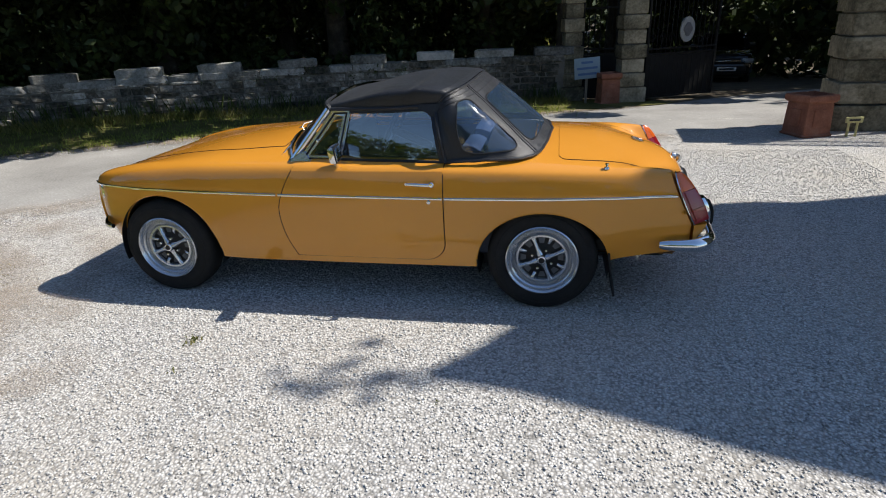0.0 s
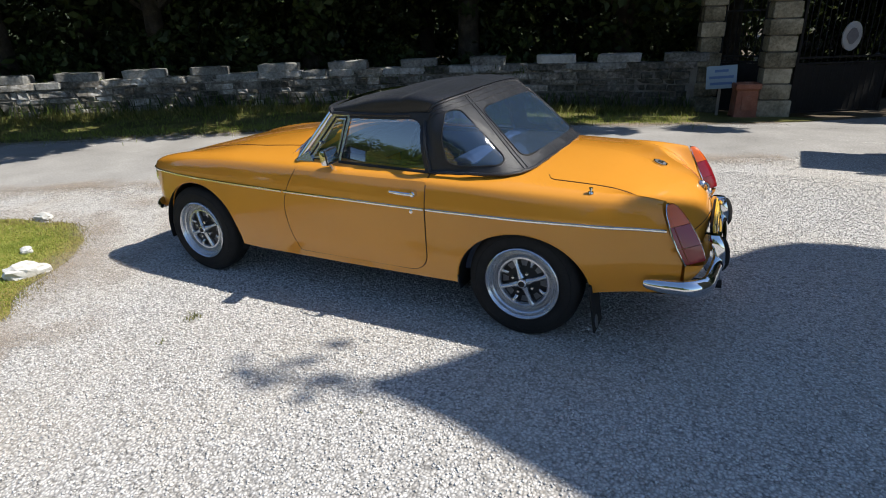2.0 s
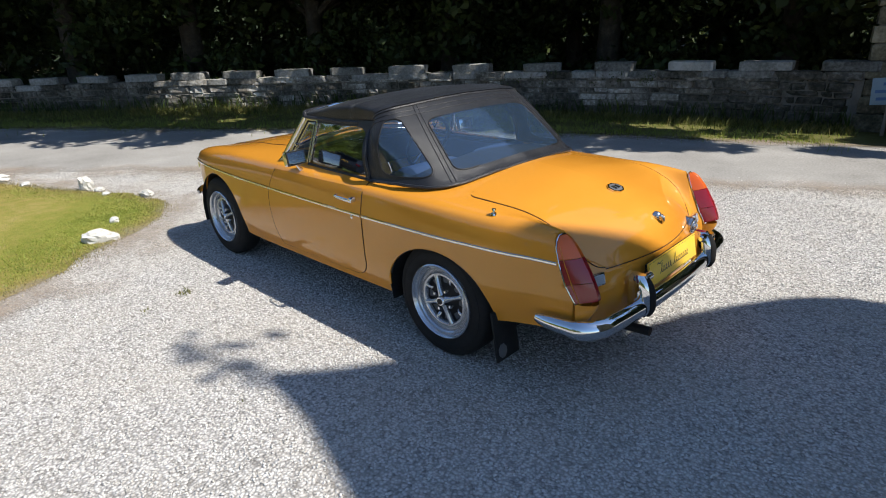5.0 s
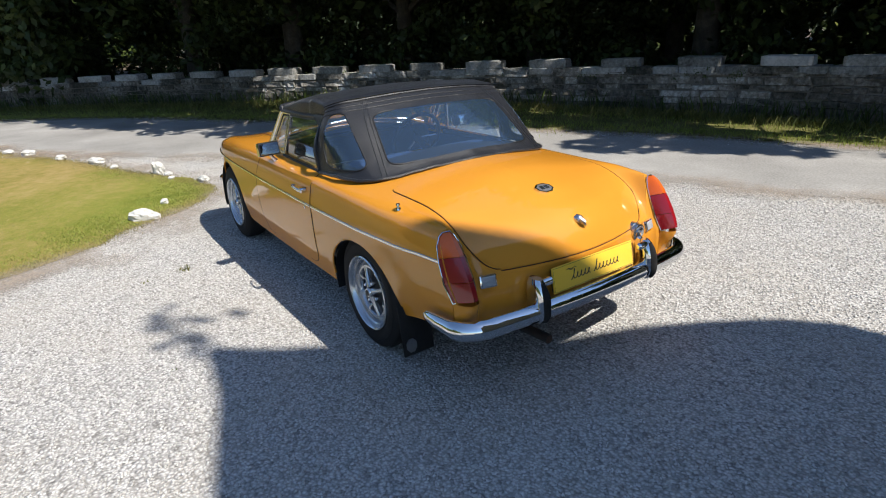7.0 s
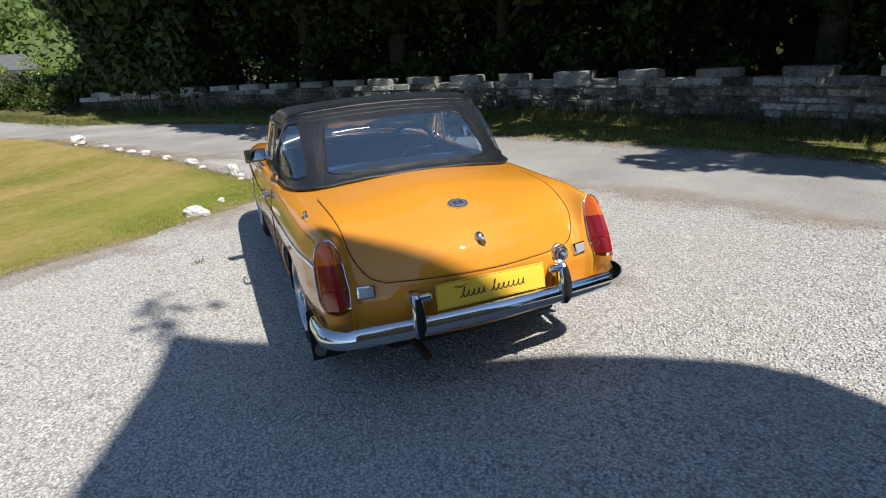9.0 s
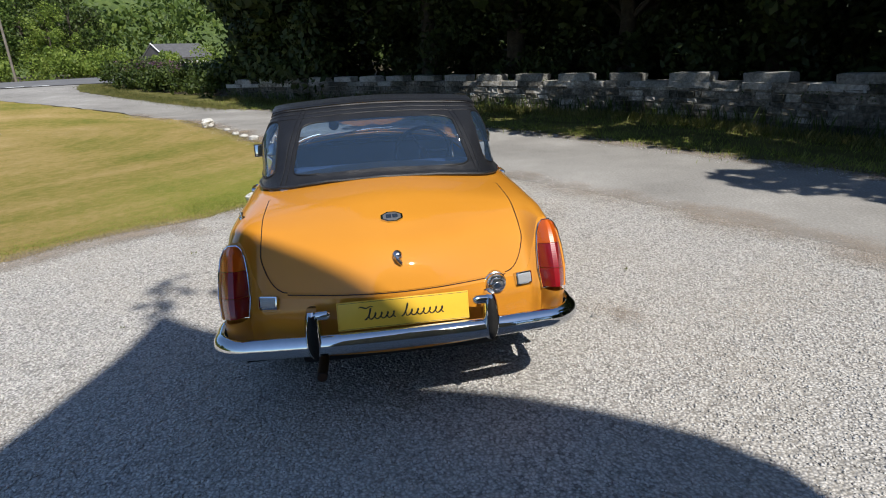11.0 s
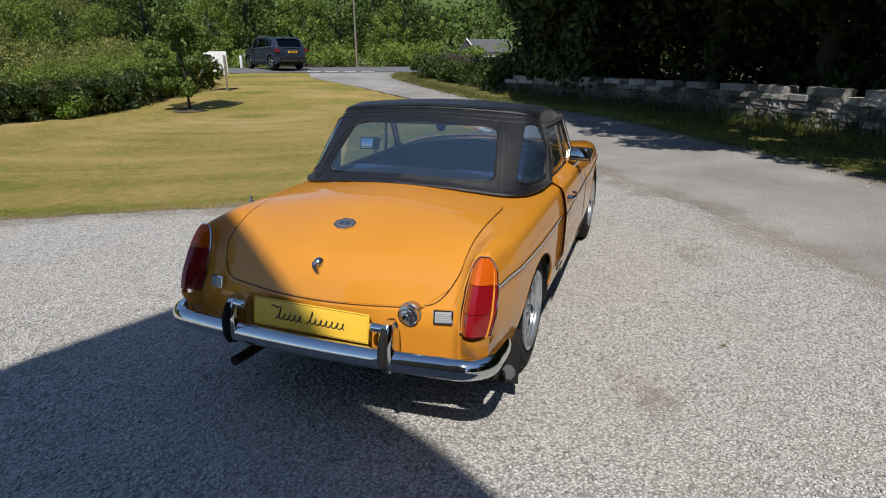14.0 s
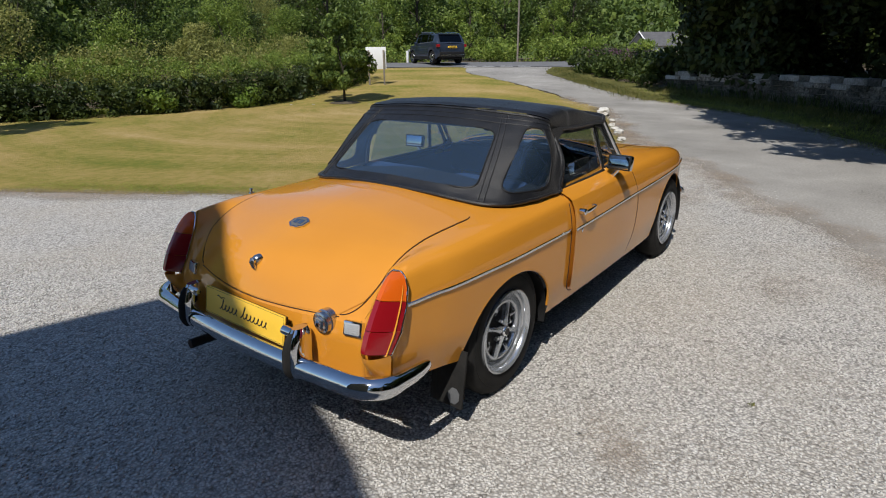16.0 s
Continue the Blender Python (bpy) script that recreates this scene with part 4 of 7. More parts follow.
Z_TRIM = pchip(XS, (0.685, 0.69, 0.69, 0.685, 0.675, 0.667, 0.662, 0.658, 0.660, 0.668, 0.672, 0.674, 0.675, 0.675, 0.675, 0.675))
W_TOP = pchip(XS, (0.44, 0.53, 0.575, 0.61, 0.635, 0.650, 0.662, 0.664, 0.655, 0.648, 0.640, 0.636, 0.632, 0.630, 0.628, 0.625))
Z_TOP = pchip(XS, (0.685, 0.73, 0.778, 0.824, 0.846, 0.850, 0.838, 0.830, 0.822, 0.815, 0.812, 0.810, 0.806, 0.803, 0.799, 0.795))
W_IN = pchip(XS, (0.33, 0.40, 0.43, 0.45, 0.47, 0.50, 0.56, 0.57, 0.55, 0.55, 0.54, 0.535, 0.53, 0.528, 0.527, 0.525))
Z_IN = pchip(XS, (0.62, 0.70, 0.765, 0.822, 0.868, 0.893, 0.872, 0.865, 0.842, 0.826, 0.803, 0.790, 0.762, 0.732, 0.680, 0.580))
Z_MID = pchip(XS, (0.62, 0.70, 0.765, 0.828, 0.890, 0.938, 0.930, 0.915, 0.897, 0.876, 0.822, 0.790, 0.752, 0.712, 0.658, 0.578))
SILL = pchip((-2.815, -2.62, -1.95, -1.7, -0.4, 0.3, 0.5, 0.87), (0.37, 0.30, 0.258, 0.250, 0.252, 0.300, 0.335, 0.375))


def section(x):
    y2, z2, y3, z3, z0 = W_TRIM(x), Z_TRIM(x), W_TOP(x), Z_TOP(x), SILL(x)
    tuck = 0.035 if x > -2.6 else 0.05
    vs = (0, 0.2, 0.42, 0.5, 0.6, 0.7, 0.82, 1)
    ys = (y2 - tuck, y2 - 0.004, y2, y2 - 0.010, y2 - 0.34 * (y2 - y3), y3, W_IN(x), 0)
    zs = (z0, z0 + 0.45 * (z2 - z0), z2, z2 + 0.42 * (z3 - z2), z2 + 0.80 * (z3 - z2), z3, Z_IN(x), Z_MID(x))
    return pchip(vs, ys), pchip(vs, zs, True)


def smooth01(t):
    t = min(max(t, 0.0), 1.0)
    return t * t * (3 - 2 * t)


def tail_face(y, z):
    """How far back the tail reaches: bowed in plan, leaning forward towards the wings, with the wing ends set proud."""
    return 0.855 - 0.24 * y * y + 0.035 * smooth01((y - 0.555) / 0.05) - 0.5 * smooth01(y / 0.6) * max(0.0, z - 0.53)


_sections = {}


def skin(x, v, out=0.0):
    """A point of the left half of the body: station x, and v from the sill (0) over the wing to the middle (1)."""
    key = round(x, 5)
    if key not in _sections:
        _sections[key] = section(x)
    fy, fz = _sections[key]
    y, z = fy(v), fz(v)
    px = x + smooth01((x - 0.33) / 0.54) * (tail_face(y, z) - 0.87)
    if out:
        e = 0.004
        a, b, c, d = Vector(skin(x - e, v)), Vector(skin(x + e, v)), Vector(skin(x, max(0, v - e))), Vector(skin(x, min(1, v + e)))
        nrm = (b - a).cross(d - c)
        nrm.normalize()
        if nrm.z * 0.8 - nrm.y < 0 and v > 0.05:
            nrm.negate()
        p = Vector((px, -y, z)) + nrm * out
        return (p.x, min(p.y, 0.0) if v > 0.999 else p.y, p.z)
    return (px, -y, z)


def v_at(x, z):
    """The v at which the flank at station x stands at height z."""
    lo, hi = 0.0, 0.7
    for _ in range(22):
        mid = (lo + hi) / 2
        if skin(x, mid)[2] < z:
            lo = mid
        else:
            hi = mid
    return lo


def v_over(x, y):
    """The v at which the top at station x lies y off the middle."""
    lo, hi = 0.6, 1.0
    for _ in range(22):
        mid = (lo + hi) / 2
        if -skin(x, mid)[1] > y:
            lo = mid
        else:
            hi = mid
    return lo


ARCHES = ((-2.252, 0.300, 0.348, 0.350), (0.026, 0.285, 0.362, 0.303))


def lower_v(x):
    for cx, cz, a, b in ARCHES:
        u = (x - cx) / a
        if abs(u) < 1:
            return v_at(x, cz + b * math.sqrt(1 - u * u))
    return 0.0


def columns(a, b, step=0.03):
    xs = set(np.linspace(a, b, max(2, int((b - a) / step))).round(5))
    for cx, cz, ra, rb in ARCHES:
        for k in range(49):
            x = round(cx - ra * math.cos(math.pi * k / 48), 5)
            if a < x < b:
                xs.add(x)
        for e in (cx - ra, cx + ra):
            if a < e < b:
                xs.add(round(e - 0.0006, 5))
                xs.add(round(e + 0.0006, 5))
    return sorted(float(x) for x in xs)


def flank(a, b, v_top):
    s = Shell()
    cols = columns(a, b)
    low = {x: lower_v(x) for x in cols}
    s.grid(lambda x, t: skin(x, low[x] + (v_top - low[x]) * t), cols, list(np.linspace(0, 1, 46)))
    return s


COCK_F, COCK_R = -1.30, -0.08
body = Shell()
for piece in (flank(-2.815, COCK_F, 1.0), flank(COCK_F, COCK_R, 0.80), flank(COCK_R, 0.87, 1.0)):
    for side in (piece, piece.mirrored()):
        base = len(body.v)
        body.v.extend(side.v)
        body.f.extend(tuple(base + i for i in f) for f in side.f)
# tail and nose panels close the ends
def end_panel(end, sign):
    def at(v, t):
        x, y, z = skin(end, v)
        z_ = SILL(end) + (z - SILL(end)) * (1 - t)
        x_ = tail_face(-y, z_) if end > 0 else x - 0.03 * math.sin(math.pi * t)
        return (x_, y * sign, z_)
    body.grid(at, list(np.linspace(0, 1, 60)), list(np.linspace(0, 1, 12)))


for end in (0.87, -2.815):
    end_panel(end, 1)
    end_panel(end, -1)
body_ob = part("body", body.mesh("body", True, 50, True), PAINT, car)


def both(name, shell, material, label="", smooth=True, parent=None, sharp=38):
    a = part(name, shell, material, parent or car, label, smooth, sharp)
    b = part(name, shell.mirrored(), material, parent or car, label, smooth, sharp)
    return a, b


def seam(pts, r=0.0028):
    return Shell().tube(pts, r, 6)


# wheel arch lips and dark liners
for cx, cz, a, b in ARCHES:
    arc = [cx - a * 0.999 * math.cos(t) for t in np.linspace(0.03, math.pi - 0.03, 40)]
    lip = [skin(x, lower_v(x)) for x in arc]
    both("arch_lip", Shell().tube([(p[0], p[1] + 0.006, p[2]) for p in lip], 0.007, 6), PAINT)
    liner = Shell()
    liner.grid(lambda t, d: (cx - (a - 0.004) * math.cos(t), -0.715 + d * 0.38, cz + (b - 0.004) * math.sin(t)), list(np.linspace(-0.25, math.pi + 0.25, 30)), [0, 0.5, 1])
    liner.poly([(cx - a * 1.05 * math.cos(t), -0.34, cz + b * 1.05 * math.sin(t)) for t in np.linspace(-0.3, math.pi + 0.3, 24)])
    both("arch_liner", liner, BLACK_TRIM, "black wheel arch liner")

# underside
under = Shell().box((-1.05, 0, 0.29), (3.4, 0.62, 0.16), bevel=0.04)
under.box((-1.12, 0, 0.25), (1.45, 1.30, 0.06), bevel=0.02)
under.box((0.50, 0, 0.365), (0.46, 1.24, 0.08), bevel=0.03)
under.box((0.47, 0, 0.285), (0.50, 0.88, 0.11), bevel=0.04)
under.box((-1.10, 0, 0.215), (2.0, 0.95, 0.09), bevel=0.03)
part("underside", under, BLACK_TRIM, car, "black underseal floor")
axle = Shell().tube([(0, -0.6, 0.29), (0, 0.6, 0.29)], 0.035, 10)
axle.lathe([(0.0, -0.1), (0.07, -0.09), (0.10, 0), (0.07, 0.09), (0.0, 0.1)], (0, 0, 0.29), "y", 16)
part("axle", axle, BLACK_TRIM, car)

# doors: panels standing slightly proud, each with its shut line
DOOR_LOW, DOOR_R = 0.292, 0.11


def door_front(z):
    t = (z - 0.29) / 0.55
    return -1.400 - 0.070 * math.sin(math.pi * min(max(t, 0), 1)) + 0.11 * max(0, t - 0.55)


def door_rear(z):
    x = -0.506
    if z < DOOR_LOW + DOOR_R:
        x += -DOOR_R + math.sqrt(max(0, DOOR_R ** 2 - (DOOR_LOW + DOOR_R - z) ** 2))
    return x


def door_shell():
    zs = [DOOR_LOW + DOOR_R * (1 - math.cos(t)) for t in np.linspace(0.0, math.pi / 2, 9)] + list(np.linspace(DOOR_LOW + DOOR_R, 0.80, 12))[1:]

    def at(t, z):
        a, b = door_front(z) + 0.003, door_rear(z) - 0.003
        x = a + (b - a) * t
        return skin(x, v_at(x, z), 0.0026)
    s = Shell().grid(at, list(np.linspace(0, 1, 26)), zs)

    def shoulder(t, k):
        a, b = door_front(0.80) + 0.003, door_rear(0.80) - 0.003
        x = a + (b - a) * t
        v0 = v_at(x, 0.80)
        return skin(x, v0 + (0.735 - v0) * k, 0.0026)
    s.grid(shoulder, list(np.linspace(0, 1, 26)), list(np.linspace(0, 1, 8)))
    return s


def door_gap():
    pts = [skin(door_front(0.83), 0.74, 0.0006)] + [skin(door_front(z), v_at(door_front(z), z), 0.0006) for z in np.linspace(0.82, DOOR_LOW, 22)]
    zs = [DOOR_LOW + DOOR_R * (1 - math.cos(t)) for t in np.linspace(0.0, math.pi / 2, 10)] + list(np.linspace(DOOR_LOW + DOOR_R, 0.82, 12))
    pts += [skin(door_rear(z), v_at(door_rear(z), z), 0.0006) for z in zs] + [skin(door_rear(0.83), 0.74, 0.0006)]
    return seam(pts, 0.0028)


both("shut_line", door_gap(), GAP, "dark door shut line")
door_l, door_r = both("door", door_shell(), PAINT)


def grip():
    h = Shell().tube([(-0.70, -0.772, 0.744), (-0.66, -0.779, 0.745), (-0.585, -0.779, 0.742), (-0.56, -0.768, 0.741)], [0.006, 0.009, 0.010, 0.008], 10, squash=((0, 1, 0), 0.6))
    h.lathe([(0.0, 0.0), (0.016, 0.0), (0.016, 0.03), (0.011, 0.036), (0.0, 0.037)], (-0.563, -0.742, 0.741), "y", 16, -1)
    h.tube([(-0.70, -0.75, 0.744), (-0.70, -0.772, 0.744)], 0.008, 8)
    return h


def lock():
    return Shell().lathe([(0.0, 0.0), (0.011, 0.0), (0.011, 0.006), (0.007, 0.008), (0.0, 0.008)], (-0.585, -0.748, 0.640), "y", 14, -1)


for dr, flip in ((door_l, False), (door_r, True)):
    g, k = grip(), lock()
    part("handle", g.mirrored() if flip else g, CHROME, dr, "chrome door handle")
    part("keyhole", k.mirrored() if flip else k, CHROME, dr, "chrome key lock")

both("door_capping", Shell().grid(lambda x, t: skin(x, 0.752 + 0.058 * t, 0.006 + 0.004 * math.sin(math.pi * t)), list(np.linspace(-1.27, -0.46, 20)), list(np.linspace(0, 1, 5))), BLACK_TRIM, "black padded door capping")

# the off-side door stands a finger's width ajar
door_r.matrix_basis = Matrix.Translation((-1.40, 0.74, 0)) @ Matrix.Rotation(radians(1.25), 4, "Z") @ Matrix.Translation((1.40, -0.74, 0))

# bright trim strip along each flank
def strip(a, b, dz=0.0, r=0.0075):
    return Shell().tube([skin(x, v_at(x, Z_TRIM(x) + dz), 0.0035) for x in np.linspace(a, b, max(3, int((b - a) / 0.05)))], r, 8, squash=((0, 1, 0), 0.55))


for a, b in ((-2.79, -1.475), (-1.462, -0.512), (-0.500, 0.862)):
    near_strip, far_strip = both("trim_strip", strip(a, b), CHROME, "chrome side moulding")
    if a == -1.462:
        far_strip.matrix_basis = door_r.matrix_basis

# bonnet and boot lid
def lid(x0, x1, wid, out, n=26, rim=None):
    def at(x, t):
        w = wid(x)
        return skin(x, v_over(x, w * (1 - t)), out)
    half = Shell().grid(at, list(np.linspace(x0, x1, n)), list(np.linspace(0, 1, 14)))
    m = half.mirrored()
    base = len(half.v)
    half.v.extend(m.v)
    half.f.extend(tuple(base + i for i in f) for f in m.f)
    return half


BOOT_END, BOOT_R = 0.864, 0.042


def boot_w(x):
    t = (x - 0.10) / (BOOT_END - 0.10)
    w = 0.570 - 0.020 * t
    d = BOOT_END - x
    if d < BOOT_R:
        w -= 0.105 * (1 - math.sqrt(max(0, 1 - (1 - d / BOOT_R) ** 2)))
    d = x - 0.10
    if d < 0.05:
        w -= 0.05 - math.sqrt(max(0, 0.05 ** 2 - (0.05 - d) ** 2))
    return w


def hood_w(x):
    t = (x + 2.72) / 1.22
    return 0.36 + 0.13 * min(1, t * 1.3)


boot = part("boot_lid", lid(0.10, BOOT_END, boot_w, 0.003, 60), PAINT, car)
edge = [skin(x, v_over(x, boot_w(x) + 0.004), 0.0008) for x in list(np.linspace(0.10, BOOT_END - BOOT_R, 32)) + [BOOT_END - BOOT_R * (1 - math.sin(t)) for t in np.linspace(0.08, math.pi / 2, 16)]]
both("shut_line", seam(edge, 0.0021), GAP, "dark boot shut line")
back = [skin(0.8660, v_over(0.8660, y), 0.0008) for y in np.linspace(0.448, 0.02, 12)]
back += [(x, -y, z) for x, y, z in reversed(back)]
part("shut_line", seam(back, 0.0021), GAP, car, "dark boot shut line")
front = [skin(0.1005, v_over(0.1005, y), 0.0006) for y in np.linspace(0.52, 0.03, 14)]
front.append((front[-1][0], 0.0, front[-1][2] + 0.0004))
both("shut_line", seam(front, 0.0016), GAP, "dark boot shut line")
part("bonnet", lid(-2.72, -1.50, hood_w, 0.003, 40), PAINT, car)
edge = [skin(x, v_over(x, hood_w(x) + 0.003), 0.0008) for x in np.linspace(-2.72, -1.50, 34)] + [skin(-1.497, v_over(-1.497, y), 0.0008) for y in np.linspace(0.48, 0.0, 10)]
both("shut_line", seam(edge, 0.0022), GAP, "dark bonnet shut line")

# boot furniture: badge, twisting lock handle, pegs on the wings
bx = skin(0.574, 1.0)
badge_n = (Vector(skin(0.58, 1.0)) - Vector(skin(0.57, 1.0))).normalized()
bm_ = Matrix.Translation((bx[0], 0, bx[2] + 0.004)) @ badge_n.to_track_quat("X", "Z").to_matrix().to_4x4()
octo = Shell().prism([bm_ @ Vector((0.041 * math.cos(a), 0.051 * math.sin(a), 0)) for a in [math.pi / 8 + k * math.pi / 4 for k in range(8)]], bm_.to_3x3() @ Vector((0, 0, 0.006)))
badge = part("badge", octo, CHROME, boot, "chrome octagonal badge", False)
part("badge_inlay", Shell().prism([bm_ @ Vector((0.033 * math.cos(a), 0.042 * math.sin(a), 0.0062)) for a in [math.pi / 8 + k * math.pi / 4 for k in range(8)]], bm_.to_3x3() @ Vector((0, 0, 0.0012))), DRUM_GREY, badge, "grey badge centre", False)
for y_ in (-0.014, 0.014):
    part("badge_block", Shell().box((0, 0, 0), (0.030, 0.023, 0.0016), bevel=0.0005, m=bm_ @ Matrix.Translation((0, y_, 0.0078))), STEEL, badge, "pale raised block", False)
lx, _, lz = skin(0.796, 1.0)
lk = Shell().lathe([(0.0, -0.01), (0.021, -0.01), (0.021, 0.006), (0.017, 0.016), (0.012, 0.019), (0.012, 0.028), (0.0, 0.030)], (lx + 0.004, 0, lz + 0.004), "x", 18)
lk.tube([(lx + 0.026, -0.008, lz + 0.012), (lx + 0.034, 0.0, lz + 0.002), (lx + 0.034, 0.010, lz - 0.018), (lx + 0.030, 0.014, lz - 0.030)], [0.007, 0.011, 0.009, 0.004], 10)
part("boot_lock", lk, STEEL, boot, "chrome boot handle")
px, py, pz = skin(0.340, v_over(0.340, 0.668))
part("hood_peg", Shell().lathe([(0.0, -0.004), (0.015, -0.004), (0.013, 0.004), (0.006, 0.007), (0.005, 0.013), (0.010, 0.018), (0.009, 0.024), (0.0, 0.026)], (0.340, -0.668, pz + 0.003), "z", 16), CHROME, car, "chrome tonneau peg")

# rear lamps: tall pods wrapped round the wing ends
def lamp_outline(grow=0.0):
    """Rows of height and the lens's inner and outer edge."""
    pts = []
    for z, ya, yb in ((0.526, 0.604, 0.694), (0.60, 0.598, 0.704), (0.68, 0.602, 0.699), (0.74, 0.611, 0.687), (0.772, 0.624, 0.670), (0.786, 0.639, 0.652)):
        pts.append((z, ya - grow, yb + grow))
    return pts


def tail_x(z, y):
    return 0.802 - 0.5 * max(0.0, z - 0.53) - 1.2 * max(0, y - 0.66) ** 1.3


lamp_depth = pchip((0.52, 0.535, 0.60, 0.70, 0.76, 0.79), (0.80, 0.92, 1.0, 0.86, 0.62, 0.30))


def lamp_piece(z0, z1, n=10):
    rows = lamp_outline()
    fa = pchip([r[0] for r in rows], [r[1] for r in rows])
    fb = pchip([r[0] for r in rows], [r[2] for r in rows])
    s = Shell()

    def at(z, t):
        a, b = fa(z), fb(z)
        y = a + (b - a) * t
        bulge = 0.076 * min(1.0, 3.0 * t, 2.2 * (1 - t)) ** 0.8 * lamp_depth(z)
        return (tail_x(z, y) + bulge * 0.9, -y - 0.012 * t, z + bulge * 0.25)
    s.grid(at, list(np.linspace(z0, z1, n)), list(np.linspace(0, 1, 12)))
    s.grid(lambda t, k: tuple(Vector(at(z0, t)).lerp(Vector((tail_x(z0, 0.63) - 0.01, -(fa(z0) + (fb(z0) - fa(z0)) * t), z0)), k)), list(np.linspace(0, 1, 12)), [0, 1])
    return s


rows = lamp_outline(0.004)
ring = [(tail_x(z, a) + 0.006, -a, z) for z, a, b in rows] + [(tail_x(z, b) + 0.002, -b - 0.012, z) for z, a, b in reversed(rows)]
for flip in (False, True):
    f = (lambda s: s.mirrored()) if flip else (lambda s: s)
    lamp = part("rear_lamp", f(lamp_piece(0.529, 0.600)), LAMP_RED, car, "red and amber tail lamp in chrome rim")
    part("brake_lens", f(lamp_piece(0.602, 0.694)), LAMP_RED, lamp, "red brake lens")
    part("indicator_lens", f(lamp_piece(0.696, 0.784)), LAMP_AMBER, lamp, "amber indicator lens")
    part("lamp_rim", f(Shell().tube(ring, 0.0034, 8, closed=True)), CHROME, lamp, "chrome lamp rim")
    plinth = Shell().grid(lambda z, t: (lambda y, k: (tail_x(z, y) + 0.001 + 0.056 * math.sin(math.pi * t) ** 0.6 * k * k * (3 - 2 * k), -y - 0.010 * t * k, z))(0.600 + 0.098 * t, (z - 0.40) / 0.126), list(np.linspace(0.40, 0.526, 9)), list(np.linspace(0, 1, 12)))
    part("lamp_plinth", f(plinth), PAINT, lamp)
    pod = Shell()
    pod.grid(lambda i, k: (tail_x(rows[int(i)][0], 0.63) + 0.004, -(rows[int(i)][1] + (rows[int(i)][2] + 0.006 - rows[int(i)][1]) * k), rows[int(i)][0]), list(range(len(rows))), [0, 0.25, 0.5, 0.75, 1])
    part("lamp_backing", f(pod), PAINT, lamp)

# bumper: three-piece chrome blade wrapping the corners, with overriders
def bumper_line(y):
    a = abs(y)
    x = 0.935 - 0.05 * (a / 0.7) ** 2
    if a > 0.62:
        x -= 0.5 * (a - 0.62) ** 1.35
    return x


centre = [(bumper_line(y) - 0.006, y, 0.428 - 0.004 * (abs(y) / 0.56) ** 3) for y in np.linspace(-0.375, 0.375, 20)]
corner = [(bumper_line(y) - 0.004, y, 0.427) for y in np.linspace(0.372, 0.585, 6)]
for t in np.linspace(0.08, 1, 16):
    ang = t * math.pi / 2
    corner.append((corner[5][0] - 0.122 * (1 - math.cos(ang)), 0.585 + 0.150 * math.sin(ang), 0.427 + 0.001 * t))
corner += [(0.72, 0.740, 0.428), (0.675, 0.741, 0.428), (0.64, 0.739, 0.428), (0.622, 0.736, 0.428)]
taper = [1.0] * (len(corner) - 9) + [0.98, 0.95, 0.92, 0.88, 0.84, 0.78, 0.70, 0.58, 0.42]


def blade(pts, ends=True, size=None):
    """A bumper section swept along pts: a bowed face, rolled top and bottom."""
    s = Shell()
    prof = [(-0.022, 0.030), (-0.012, 0.037)] + [(-0.014 + 0.042 * math.cos(t), -0.006 + 0.044 * math.sin(t)) for t in np.linspace(1.42, -0.95, 13)] + [(-0.004, -0.045), (-0.022, -0.040)]
    ps = [Vector(p) for p in pts]

    def at(i, k):
        i, k = int(i), int(k)
        a, b = ps[max(i - 1, 0)], ps[min(i + 1, len(ps) - 1)]
        d = (b - a).normalized()
        out = Vector((d.y, -d.x, 0))
        o, h = prof[k % len(prof)]
        k_ = size[i] if size else 1.0
        return tuple(ps[i] + out * o * k_ + Vector((0, 0, h * k_)))
    s.grid(at, list(range(len(ps))), list(range(len(prof) + 1)))
    if ends:
        for i in (0, len(ps) - 1):
            s.poly([at(i, k) for k in range(len(prof))])
    return s


bumper = part("rear_bumper", blade(centre), CHROME, car, "chrome bumper blade")
right_c = blade(corner, True, taper)
part("bumper_corner", right_c, CHROME, bumper)
part("bumper_corner", right_c.mirrored(), CHROME, bumper)
def overrider():
    s = Shell()
    rows_ = ((0.374, 0.018, 0.930, 0.032), (0.40, 0.030, 0.950, 0.050), (0.43, 0.035, 0.959, 0.058), (0.48, 0.034, 0.956, 0.058), (0.535, 0.030, 0.938, 0.050), (0.566, 0.019, 0.914, 0.032))
    fw, fx, fd = (pchip([r[0] for r in rows_], [r[k] for r in rows_]) for k in (1, 2, 3))

    def at(z, a):
        c, sn = math.cos(a), math.sin(a)
        return (fx(z) - fd(z) + fd(z) * abs(c) ** 0.8 * (1 if c > 0 else -1), -0.352 + fw(z) * sn, z)
    s.grid(at, list(np.linspace(0.374, 0.566, 16)), list(np.linspace(0, 2 * math.pi, 25)))
    s.poly([at(0.566, a) for a in np.linspace(0, 2 * math.pi, 25)[:-1]])
    s.poly([at(0.374, a) for a in np.linspace(0, 2 * math.pi, 25)[:-1]])
    return s


